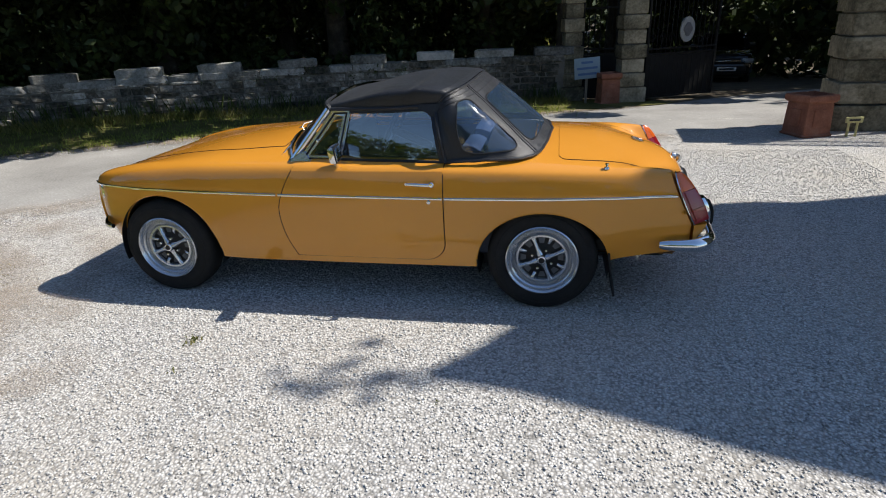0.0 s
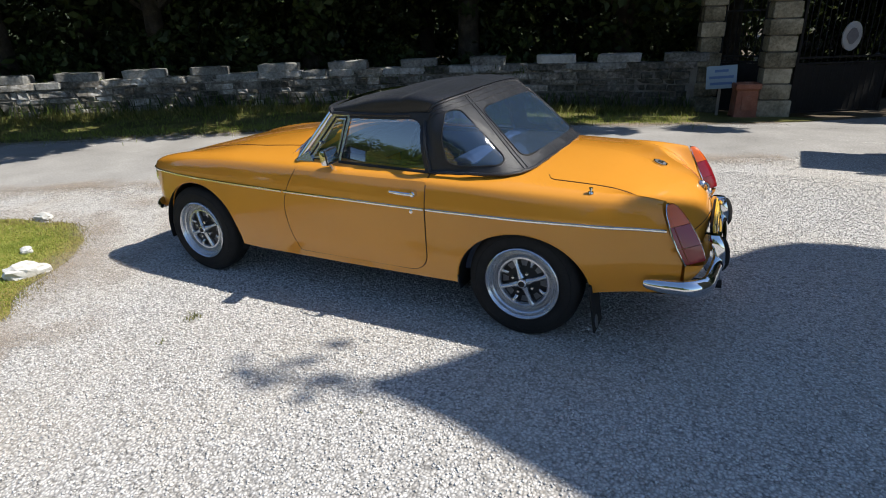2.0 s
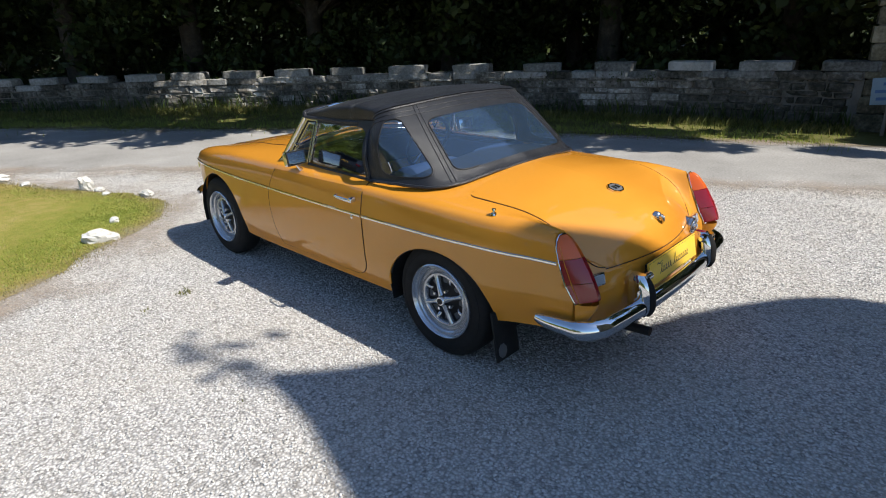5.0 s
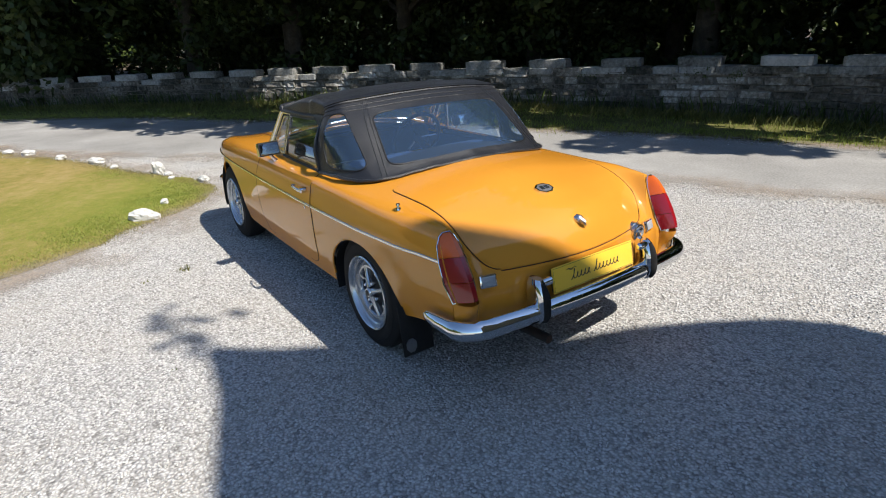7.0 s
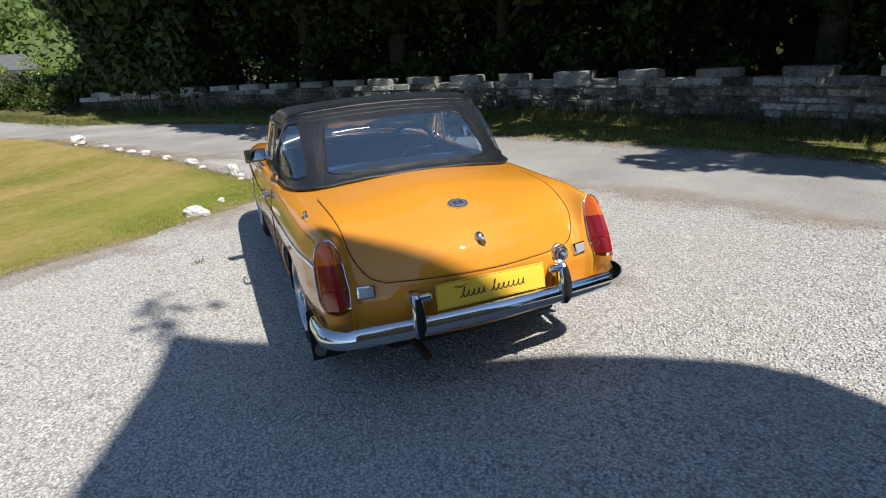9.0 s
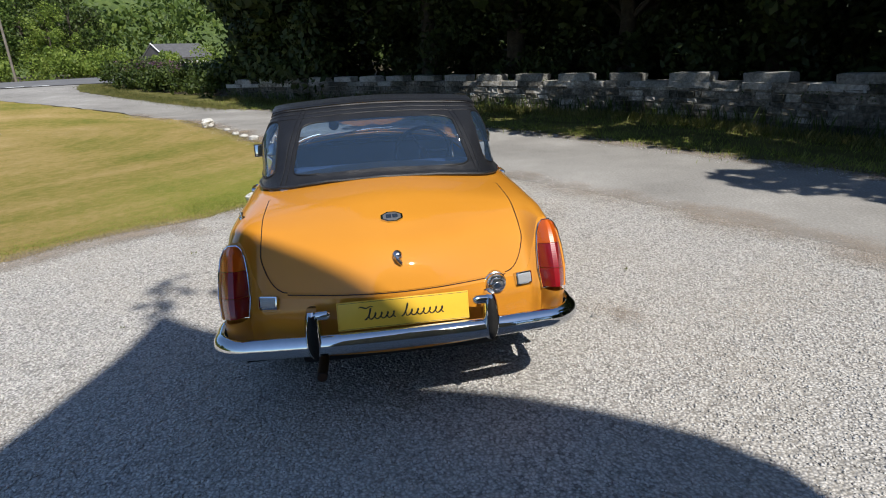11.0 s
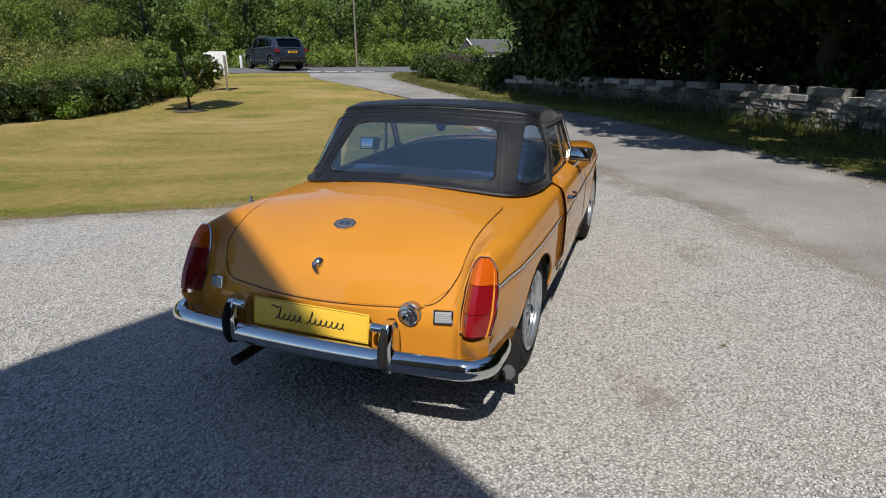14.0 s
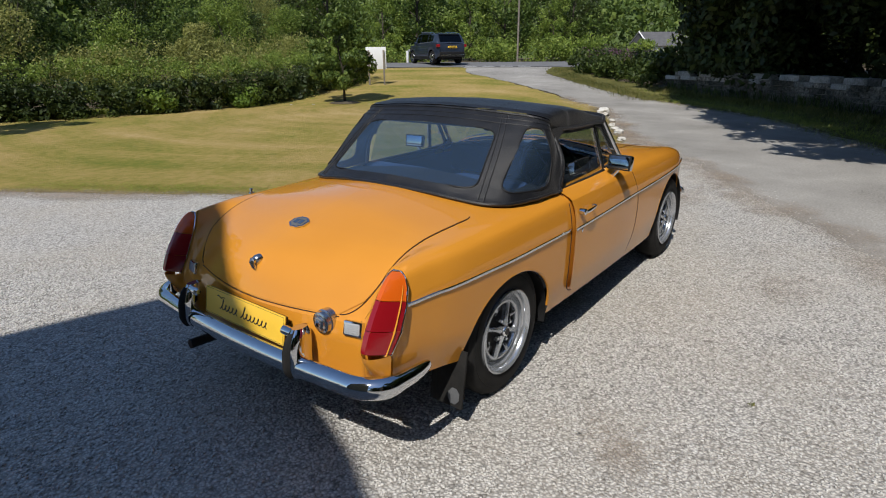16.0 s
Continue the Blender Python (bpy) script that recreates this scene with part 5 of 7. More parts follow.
def buffer():
    s = Shell()
    zs = np.linspace(0.382, 0.556, 16)
    fx = pchip((0.374, 0.40, 0.43, 0.48, 0.535, 0.566), (0.930, 0.950, 0.959, 0.956, 0.938, 0.914))
    for z0 in (0,):
        s.grid(lambda z, t: (fx(z) + 0.010 - 0.016 * t * t, -0.352 + 0.021 * t * math.sin(math.pi * (z - 0.366) / 0.206) ** 0.5, z), list(zs), list(np.linspace(-1, 1, 9)))
    return s


for flip in (False, True):
    f = (lambda s: s.mirrored()) if flip else (lambda s: s)
    ov = part("overrider", f(overrider()), CHROME, bumper, "chrome overrider with black rubber facing")
    part("rubber_facing", f(buffer()), RUBBER, ov, "black rubber facing")
    part("plate_lamp", f(Shell().lathe([(0.0, -0.03), (0.016, -0.028), (0.018, 0.0), (0.018, 0.02), (0.010, 0.03), (0.0, 0.031)], (0.905, -0.312, 0.546), "y", 16)), CHROME, ov, "chrome plate lamp")

# number plate with its dark script drawn as a plain flowing stroke
pl = Matrix.Translation((0.886, 0.005, 0.521)) @ Matrix.Rotation(radians(-11), 4, "Y")
plate = part("number_plate", Shell().box((0, 0, 0), (0.008, 0.524, 0.114), bevel=0.003, m=pl), PLATE_YELLOW, car, "yellow number plate with a dark flowing stroke")
brd = [pl @ Vector((0.0042, a * 0.257, b * 0.0522)) for a, b in ((-1, -1), (1, -1), (1, 1), (-1, 1))]
part("plate_border", Shell().tube(brd, 0.0009, 4, closed=True), INK, plate, "thin dark plate border")
part("plate_backing", Shell().box((0, 0, 0), (0.014, 0.510, 0.104), bevel=0.003, m=pl @ Matrix.Translation((-0.0115, 0, 0))), BLACK_TRIM, plate, "black plate backing")


def flourish(y0, y1, waves, tall, lead):
    """A joined-up wave, slanted like handwriting, led in by one tall loop."""
    pts = []
    n = 14 * waves
    for k in range(n + 1):
        u = k / n
        ph = 2 * math.pi * waves * u
        hgt = 0.0125 + (tall * math.exp(-((u - lead) / 0.06) ** 2))
        z_ = hgt * (1 - math.cos(ph)) / 1.0 - 0.019
        y_ = y0 + (y1 - y0) * u + 0.006 * math.sin(ph) + 0.32 * z_
        pts.append(pl @ Vector((0.0046, y_, z_)))
    return Shell().tube(pts, [0.0022 + 0.0011 * abs(math.sin(math.pi * waves * k / n + 0.6)) for k in range(n + 1)], 6, squash=((1, 0, 0), 0.35))


for y0, y1, waves, tall, lead in ((-0.150, -0.028, 5, 0.011, 0.12), (-0.005, 0.165, 7, 0.013, 0.075)):
    part("stroke", flourish(y0, y1, waves, tall, lead), INK, plate, "dark flowing stroke")
part("stroke", Shell().tube([pl @ Vector((0.0046, y, 0.030 + 0.004 * math.sin(k * 1.6))) for k, y in enumerate(np.linspace(-0.178, -0.118, 7))], [0.0012, 0.003, 0.0034, 0.003, 0.0028, 0.002, 0.001], 6, squash=((1, 0, 0), 0.35)), INK, plate)
both("plate_bracket", Shell().box((0.862, -0.2, 0.49), (0.05, 0.02, 0.06), bevel=0.003), BLACK_TRIM)
# filler cap and reversing lamps
cap = Shell().lathe([(0.0, 0.040), (0.018, 0.039), (0.026, 0.036), (0.028, 0.030), (0.034, 0.030), (0.041, 0.026), (0.043, 0.012), (0.040, 0.010), (0.046, 0.006), (0.046, -0.02)], (0.797, 0.398, 0.570), "x", 28)
filler = part("fuel_cap", cap, STEEL, car, "locking steel fuel filler cap")
part("cap_lock", Shell().lathe([(0.0, 0.046), (0.012, 0.045), (0.013, 0.036)], (0.797, 0.398, 0.570), "x", 18), CHROME, filler)
for y in (-0.525, 0.525):
    rm_ = Matrix.Translation((0.779, y, 0.568)) @ Matrix.Rotation(radians(-14 if y > 0 else 14) * -1, 4, "Z") @ Matrix.Rotation(radians(-14), 4, "Y")
    rl = part("reversing_lamp", Shell().box((0, 0, 0), (0.024, 0.078, 0.056), bevel=0.008, m=rm_), CHROME, car, "small rectangular reversing lamp")
    part("lens", Shell().box((0, 0, 0), (0.010, 0.062, 0.042), bevel=0.004, m=rm_ @ Matrix.Translation((0.011, 0, 0))), LAMP_CLEAR, rl, "clear ribbed lens")
    for k in range(5):
        part("lens_rib", Shell().box((0, 0, 0), (0.003, 0.050, 0.0028), bevel=0.0008, m=rm_ @ Matrix.Translation((0.0162, 0, -0.014 + 0.007 * k))), LAMP_CLEAR, rl)
part("exhaust_pipe", Shell().tube([(0.30, -0.33, 0.26), (0.6, -0.335, 0.280), (0.950, -0.336, 0.302)], 0.021, 14), BLACK_TRIM, car, "sooty steel exhaust tailpipe")
part("pipe_mouth", Shell().tube([(0.9505, -0.336, 0.302), (0.9515, -0.336, 0.302)], 0.018, 14), GAP, car, "dark pipe mouth")

# mud flaps behind the rear wheels
both("mud_flap", Shell().box((0.385, -0.645, 0.225), (0.012, 0.165, 0.25), bevel=0.004, m=Matrix.Translation((0.395, -0.655, 0.236)) @ Matrix.Rotation(radians(-9), 4, "Y")), RUBBER, "black rubber mud flap")
fm = Matrix.Translation((0.395, -0.655, 0.236)) @ Matrix.Rotation(radians(-9), 4, "Y")
both("flap_emblem", Shell().prism([fm @ Vector((0.0065, 0.030 * math.cos(a) - 0.04, 0.036 * math.sin(a) - 0.075)) for a in [math.pi / 8 + k * math.pi / 4 for k in range(8)]], (0.003, 0, 0)), DRUM_GREY, "grey octagon emblem", False)


# wheels: pressed-steel, four spokes and tabs between, chrome outer rim
def wheel(cx, flip):
    f = (lambda s: s.mirrored()) if flip else (lambda s: s)
    cy, cz, out = -0.692, 0.300, -1
    rim = Shell().lathe([(0.146, -0.020), (0.152, -0.030), (0.160, -0.034), (0.166, -0.022), (0.168, -0.004), (0.174, 0.002), (0.178, 0.000), (0.180, 0.010), (0.186, 0.020), (0.193, 0.026), (0.199, 0.022), (0.199, 0.004), (0.186, -0.01), (0.182, -0.13)], (cx, cy, cz), "y", 72, out)
    w = part("wheel", f(rim), WHEEL_SILVER, car, "silver pressed-steel road wheel with black tyre")
    tyre = Shell().lathe([(0.186, -0.145), (0.215, -0.160), (0.262, -0.157), (0.291, -0.140), (0.303, -0.112), (0.304, -0.026), (0.297, -0.004), (0.288, 0.006), (0.272, 0.013), (0.244, 0.019), (0.226, 0.019), (0.212, 0.015), (0.199, 0.010), (0.190, 0.000)], (cx, cy, cz), "y", 80, out)
    ty = part("tyre", f(tyre), RUBBER, w, "black rubber tyre")
    part("sidewall_rib", f(Shell().lathe([(0.2555, 0.0165), (0.2580, 0.0185), (0.2605, 0.0160)], (cx, cy, cz), "y", 64, out)), RUBBER, ty)
    disc = Shell().lathe([(0.0, -0.018), (0.045, -0.020), (0.085, -0.034), (0.120, -0.040), (0.150, -0.036)], (cx, cy, cz), "y", 48, out)
    part("wheel_disc", f(disc), BLACK_TRIM, w, "black wheel centre")
    ring_ = Shell().lathe([(0.1235, -0.030), (0.126, -0.014), (0.131, -0.008), (0.140, -0.008), (0.146, -0.014), (0.150, -0.032)], (cx, cy, cz), "y", 64, out)
    part("spoke_ring", f(ring_), WHEEL_SILVER, w)
    for k in range(4):
        a = radians(22 + 90 * k)
        c, sn = math.cos(a), math.sin(a)

        def at(r, t):
            wd = 0.0105 + 0.009 * max(0, (r - 0.105) / 0.03) ** 2 + 0.006 * max(0, (0.06 - r) / 0.03)
            h = 0.010 * (1 - t * t) + 0.012 * (1 - (r - 0.03) / 0.105) - 0.014
            return (cx + r * c - wd * t * sn, cy + out * h, cz + r * sn + wd * t * c)
        sp = Shell().grid(at, list(np.linspace(0.026, 0.134, 9)), list(np.linspace(-1, 1, 7)))
        sp.grid(lambda r, t: (lambda p: (p[0], p[1] - out * 0.016 * (1 - t), p[2]))(at(r, 1)), list(np.linspace(0.026, 0.134, 6)), [0, 1])
        sp.grid(lambda r, t: (lambda p: (p[0], p[1] - out * 0.016 * (1 - t), p[2]))(at(r, -1)), list(np.linspace(0.026, 0.134, 6)), [0, 1])
        part("spoke", f(sp), WHEEL_SILVER, w)
        a2 = a + radians(45)
        c2, s2 = math.cos(a2), math.sin(a2)
        tb = Shell().grid(lambda r, t: (cx + r * c2 - (0.0085 + 0.5 * max(0, r - 0.118)) * t * s2, cy + out * (-0.009 - 0.004 * t * t - 0.012 * max(0, (0.112 - r) / 0.02)), cz + r * s2 + (0.0085 + 0.5 * max(0, r - 0.118)) * t * c2), list(np.linspace(0.092, 0.134, 6)), list(np.linspace(-1, 1, 5)))
        part("spoke_tab", f(tb), WHEEL_SILVER, w)
        for off_ in (-24, 24):
            a3 = a2 + radians(off_)
            quad = []
            for r_q, da in ((0.088, -7.5), (0.120, -9.5), (0.120, 9.5), (0.088, 7.5)):
                aq = a3 + radians(da)
                quad.append((cx + r_q * math.cos(aq), cy + out * (-0.0335 if r_q < 0.1 else -0.037), cz + r_q * math.sin(aq)))
            part("vent", f(Shell().prism(quad, (0, out * 0.003, 0))), DRUM_GREY, w, "grey drum seen through a wheel slot", False)
        nut = Shell().lathe([(0.0105, -0.03), (0.0105, -0.004), (0.007, 0.003), (0.0, 0.005)], (cx + 0.057 * c2, cy, cz + 0.057 * s2), "y", 6, out)
        part("wheel_nut", f(nut), CHROME, w)
    hub = Shell().lathe([(0.027, -0.02), (0.027, 0.004), (0.025, 0.013), (0.021, 0.017), (0.0, 0.018)], (cx, cy, cz), "y", 28, out)
    part("centre_cap", f(hub), CHROME, w, "chrome centre cap")
    part("cap_disc", f(Shell().lathe([(0.017, 0.0175), (0.016, 0.0195), (0.0, 0.0195)], (cx, cy, cz), "y", 24, out)), BLACK_TRIM, w)


for cx in (-2.288, 0.024):
    for flip in (False, True):
        wheel(cx, flip)

# front: headlamps, bumper, indicator
HEAD_M = Matrix.Translation((-2.722, -0.556, 0.652)) @ Matrix.Rotation(radians(24), 4, "Z") @ Matrix.Rotation(radians(6), 4, "Y")


def turned(shell, m):
    shell.v = [tuple(m @ Vector(p)) for p in shell.v]
    return shell


both("headlamp", turned(Shell().lathe([(0.0, 0.046), (0.04, 0.042), (0.07, 0.031), (0.085, 0.012)], (0, 0, 0), "x", 28, -1), HEAD_M), LAMP_CLEAR, "round clear headlamp")
both("headlamp_rim", turned(Shell().lathe([(0.083, 0.016), (0.089, 0.024), (0.096, 0.014), (0.097, -0.02)], (0, 0, 0), "x", 36, -1), HEAD_M), CHROME, "chrome headlamp rim")
valance = Shell().grid(lambda y, t: (0.852 - 0.05 * t ** 1.5 - 0.24 * y * y, y, 0.385 - 0.085 * t), list(np.linspace(-0.55, 0.55, 24)), [0, 0.3, 0.6, 0.85, 1])
valance.grid(lambda y, t: (0.802 - 0.5 * t - 0.24 * y * y, y, 0.30), list(np.linspace(-0.55, 0.55, 8)), [0, 1])
part("rear_valance", valance, PAINT, car)
fb = [(-2.86 + 0.12 * (y / 0.62) ** 2, y, 0.43) for y in np.linspace(-0.60, 0.60, 20)]
fb = [(-2.63, -0.715, 0.44), (-2.68, -0.69, 0.44), (-2.72, -0.65, 0.435)] + fb + [(-2.72, 0.65, 0.435), (-2.68, 0.69, 0.44), (-2.63, 0.715, 0.44)]
part("front_bumper", Shell().tube(fb, [0.014, 0.024, 0.034] + [0.044] * (len(fb) - 6) + [0.034, 0.024, 0.014], 12, squash=((1, 0, 0), 0.5)), CHROME, car, "chrome front bumper")
part("grille", Shell().box((-2.83, 0, 0.56), (0.03, 0.62, 0.12), bevel=0.01), BLACK_TRIM, car, "black recessed grille")

# windscreen: bright frame, glass, wipers
S_BASE = [(-1.395, -0.655, 0.838), (-1.455, -0.50, 0.895), (-1.505, -0.25, 0.925), (-1.52, 0, 0.935)]
S_TOP = [(-1.150, -0.600, 1.128), (-1.185, -0.45, 1.150), (-1.205, -0.22, 1.165), (-1.212, 0, 1.170)]
fb_, ft_ = ([pchip((0, 1, 2, 3), [p[k] for p in src]) for k in range(3)] for src in (S_BASE, S_TOP))


def screen(u, t):
    k = 3 - abs(u) * 3
    sgn = 1 if u > 0 else -1
    a, b = [f(k) for f in fb_], [f(k) for f in ft_]
    p = [a[i] + (b[i] - a[i]) * t for i in range(3)]
    return (p[0], -p[1] * sgn if u else 0.0, p[2])


us = list(np.linspace(-1, 1, 25))
frame_ = Shell().tube([screen(u, 0) for u in us], 0.012, 8)
for sgn in (-1, 1):
    frame_.tube([screen(sgn, t) for t in np.linspace(-0.03, 1, 6)], 0.017, 10, squash=((0, 1, 0), 0.7))
frame_.tube([screen(u, 1) for u in us], 0.013, 8)
ws = part("windscreen_frame", frame_, CHROME, car, "bright metal windscreen frame")
wg = part("windscreen", Shell().grid(screen, us, [0.02, 0.5, 0.98]), GLASS, ws, "clear curved windscreen glass")
wg.visible_shadow = False
both("screen_foot", Shell().prism([(-1.43, -0.672, 0.828), (-1.26, -0.672, 0.826), (-1.31, -0.658, 0.90), (-1.385, -0.658, 0.865)], (0, 0.03, 0)), STEEL, "alloy windscreen foot", False)
for u0 in (-0.86, -0.12, 0.60):
    p0 = Vector(screen(u0, 0.0)) + Vector((-0.055, 0, -0.012))
    tip = [Vector(screen(u0 + 0.34 * k, 0.05 + 0.06 * k)) + Vector((-0.016, 0, 0.004)) for k in np.linspace(-0.12, 1, 7)]
    wp = Shell().tube([p0 + Vector((0, 0, 0.01)), p0 + Vector((0.01, 0.03, 0.03)), tip[3]], 0.0045, 6)
    wp.tube(tip, 0.0045, 6)
    wp.lathe([(0.0, -0.03), (0.015, -0.03), (0.015, 0.012), (0.0, 0.018)], tuple(p0), "z", 12)
    part("wiper", wp, STEEL, car, "chrome windscreen wiper")

# side glass: quarter lights and wound-up panes
QUARTER = [(-1.345, -0.650, 0.845), (-1.128, -0.602, 1.112), (-1.035, -0.587, 1.112), (-1.105, -0.642, 0.835)]


def inset(poly, d):
    """The outline drawn in by d, in its own plane."""
    ps = [Vector(q) for q in poly]
    out = []
    for k, q in enumerate(ps):
        e1, e2 = (ps[k - 1] - q).normalized(), (ps[(k + 1) % len(ps)] - q).normalized()
        bis = (e1 + e2).normalized()
        out.append(q + bis * (d / max(0.25, math.sqrt(max(0.0, (1 - e1.dot(e2)) / 2)))))
    return out


def band_ring(poly, d0, d1, lift):
    """A flat metal band round an outline, standing lift proud with turned edges."""
    a, b = inset(poly, d0), inset(poly, d1)
    s = Shell()
    o = Vector((0, -lift, 0))
    for k in range(len(a)):
        m_ = (k + 1) % len(a)
        s.poly([a[k] + o, a[m_] + o, b[m_] + o, b[k] + o])
        s.poly([a[k], a[m_], a[m_] + o, a[k] + o])
        s.poly([b[m_], b[k], b[k] + o, b[m_] + o])
    return s


for flip in (False, True):
    f = (lambda s: s.mirrored()) if flip else (lambda s: s)
    a, b, c, d = QUARTER
    qo = part("quarterlight_frame", f(band_ring(QUARTER, -0.006, 0.010, 0.008)), STEEL, car, "chrome quarterlight frame", False)
    part("quarterlight_seal", f(band_ring(QUARTER, 0.010, 0.020, 0.003)), BLACK_TRIM, qo, "black rubber quarterlight seal", False)
    part("vent_frame", f(band_ring(QUARTER, 0.020, 0.031, 0.006)), STEEL, qo, "chrome inner frame", False)
    part("vent_catch", f(Shell().lathe([(0.0, 0.0), (0.008, 0.0), (0.008, 0.012), (0.0, 0.014)], (-1.225, -0.638, 0.955), "y", 12, -1)), CHROME, qo)
    g = part("quarterlight_glass", f(Shell().poly(inset(QUARTER, 0.030))), GLASS, qo, "", False)
    g.visible_shadow = False
    wt, wb = (-0.560, -0.588, 1.112), (-0.515, -0.655, 0.828)
    g = part("door_glass", f(Shell().grid(lambda u, t: tuple(Vector(d).lerp(Vector(wb), u).lerp(Vector(c).lerp(Vector(wt), u), t) + Vector((0, 0.004 - 0.003 * math.sin(math.pi * t), 0))), list(np.linspace(0.02, 1, 8)), list(np.linspace(0, 1, 6)))), GLASS, car, "wound-up clear door window")
    g.visible_shadow = False
    part("window_seal", f(Shell().tube([(x, -W_TOP(x) + 0.008, Z_TOP(x) + 0.006) for x in np.linspace(-1.10, -0.47, 22)], 0.010, 8)), BLACK_TRIM, car, "black rubber window seal")
    part("glass_channel", f(Shell().tube([Vector(d) + Vector((0, -0.006, -0.004)), Vector(wb) + Vector((0, -0.006, -0.004))], 0.008, 6)), BLACK_TRIM, car, "black window seal")
    mm_ = Matrix.Translation((-1.092, -0.752, 0.905)) @ Matrix.Rotation(radians(9), 4, "Z") @ Matrix.Rotation(radians(-9), 4, "Y")
    head = Shell().box((0, 0, 0), (0.040, 0.140, 0.086), bevel=0.016, m=mm_)
    mo = part("door_mirror", f(head), CHROME, car, "chrome door mirror on a stalk")
    part("mirror_bezel", f(Shell().box((0, 0, 0), (0.008, 0.138, 0.084), bevel=0.003, m=mm_ @ Matrix.Translation((0.018, 0, 0)))), BLACK_TRIM, mo, "black mirror surround")
    part("mirror_glass", f(Shell().box((0, 0, 0), (0.003, 0.124, 0.070), bevel=0.001, m=mm_ @ Matrix.Translation((0.0222, 0, 0)))), CHROME, mo, "mirror glass")
    stalk = Shell().tube([(-1.105, -0.695, 0.812), (-1.105, -0.715, 0.835), (-1.100, -0.742, 0.868)], [0.015, 0.011, 0.010], 10)
    stalk.box((-1.105, -0.698, 0.812), (0.075, 0.03, 0.016), bevel=0.006)
    part("mirror_stalk", f(stalk), CHROME, mo, "chrome stalk and foot")

# ---- the hood ----
T_PTS = [(-0.560, -0.578, 1.118), (-0.510, -0.590, 1.172), (-0.448, -0.535, 1.200), (-0.415, -0.40, 1.214), (-0.395, -0.2, 1.226), (-0.390, 0, 1.231)]
B_PTS = [(-0.500, -0.668, 0.838), (-0.330, -0.664, 0.846), (-0.130, -0.632, 0.848), (-0.020, -0.535, 0.855), (0.030, -0.30, 0.880), (0.052, 0, 0.894)]
T_A, B_A = (0, 0.16, 0.36, 0.54, 0.77, 1), (0, 0.2, 0.42, 0.60, 0.80, 1)
t_f = [pchip(T_A, [p[k] for p in T_PTS]) for k in range(3)]
b_f = [pchip(B_A, [p[k] for p in B_PTS]) for k in range(3)]


def cloth(a, v, out=0.0):
    """The rear shell of the hood: a runs 0 at one door post to 2 at the other, v from the base up."""
    m = a if a <= 1 else 2 - a
    T, B = Vector([f(m) for f in t_f]), Vector([f(m) for f in b_f])
    p = B.lerp(T, v)
    n = Vector((1.0 * m ** 1.5, -(1 - m) ** 0.6, 0.25)).normalized()
    p += n * (0.030 * math.sin(math.pi * v ** 1.25) * (1 if m < 0.45 else 0.5 + 0.5 * max(0.0, 1 - (m - 0.45) / 0.2)) + 0.004 * math.sin(5 * a + 2) * math.sin(math.pi * v) + 0.0035 * noise.noise((p.x * 9, p.y * 9, p.z * 5)) + 0.007 * max(0.0, 1 - m / 0.16) * math.sin(34 * m + 5 * v) * math.sin(math.pi * v) + 0.0022 * noise.noise((p.x * 24, p.y * 24, p.z * 9)) + out)
    if v < 0.06:
        p += n * 0.006 * (1 - v / 0.06)
    return (p.x, p.y if a <= 1 else -p.y, p.z)


def rounded(poly, r, n=7):
    """Corner-rounded outline in the plane."""
    out = []
    k = len(poly)
    for i in range(k):
        p, a, b = Vector(poly[i]), Vector(poly[i - 1]), Vector(poly[(i + 1) % k])
        ri = min(r, (a - p).length * 0.45, (b - p).length * 0.45)
        s, e = p + (a - p).normalized() * ri, p + (b - p).normalized() * ri
        for t in np.linspace(0, 1, n):
            out.append(tuple((1 - t) ** 2 * s + 2 * t * (1 - t) * p + t * t * e))
    return out


def inside(q, poly):
    c = False
    for i in range(len(poly)):
        (x1, y1), (x2, y2) = poly[i - 1], poly[i]
        if (y1 > q[1]) != (y2 > q[1]) and q[0] < (x2 - x1) * (q[1] - y1) / (y2 - y1) + x1:
            c = not c
    return c


REAR_WIN = rounded([(0.648, 0.12), (1.352, 0.12), (1.415, 0.79), (0.585, 0.79)], 0.10)
Q_LEFT = rounded([(0.135, 0.10), (0.535, 0.12), (0.420, 0.85), (0.275, 0.87), (0.150, 0.50)], 0.13)
Q_RIGHT = [(2 - x, y) for x, y in Q_LEFT]
windows = (REAR_WIN, Q_LEFT, Q_RIGHT)
al, vl = list(np.linspace(0, 2, 241)), list(np.linspace(0, 1, 61))
hood = Shell().grid(lambda a, v: cloth(a, v), al, vl, keep=lambda a, v: not any(inside((a, v), w) for w in windows))
H_PTS = [(-1.150, -0.603, 1.118), (-1.162, -0.598, 1.140), (-1.185, -0.50, 1.152), (-1.200, -0.32, 1.158), (-1.210, -0.16, 1.164), (-1.213, 0, 1.166)]
h_f = [pchip(T_A, [p[k] for p in H_PTS]) for k in range(3)]


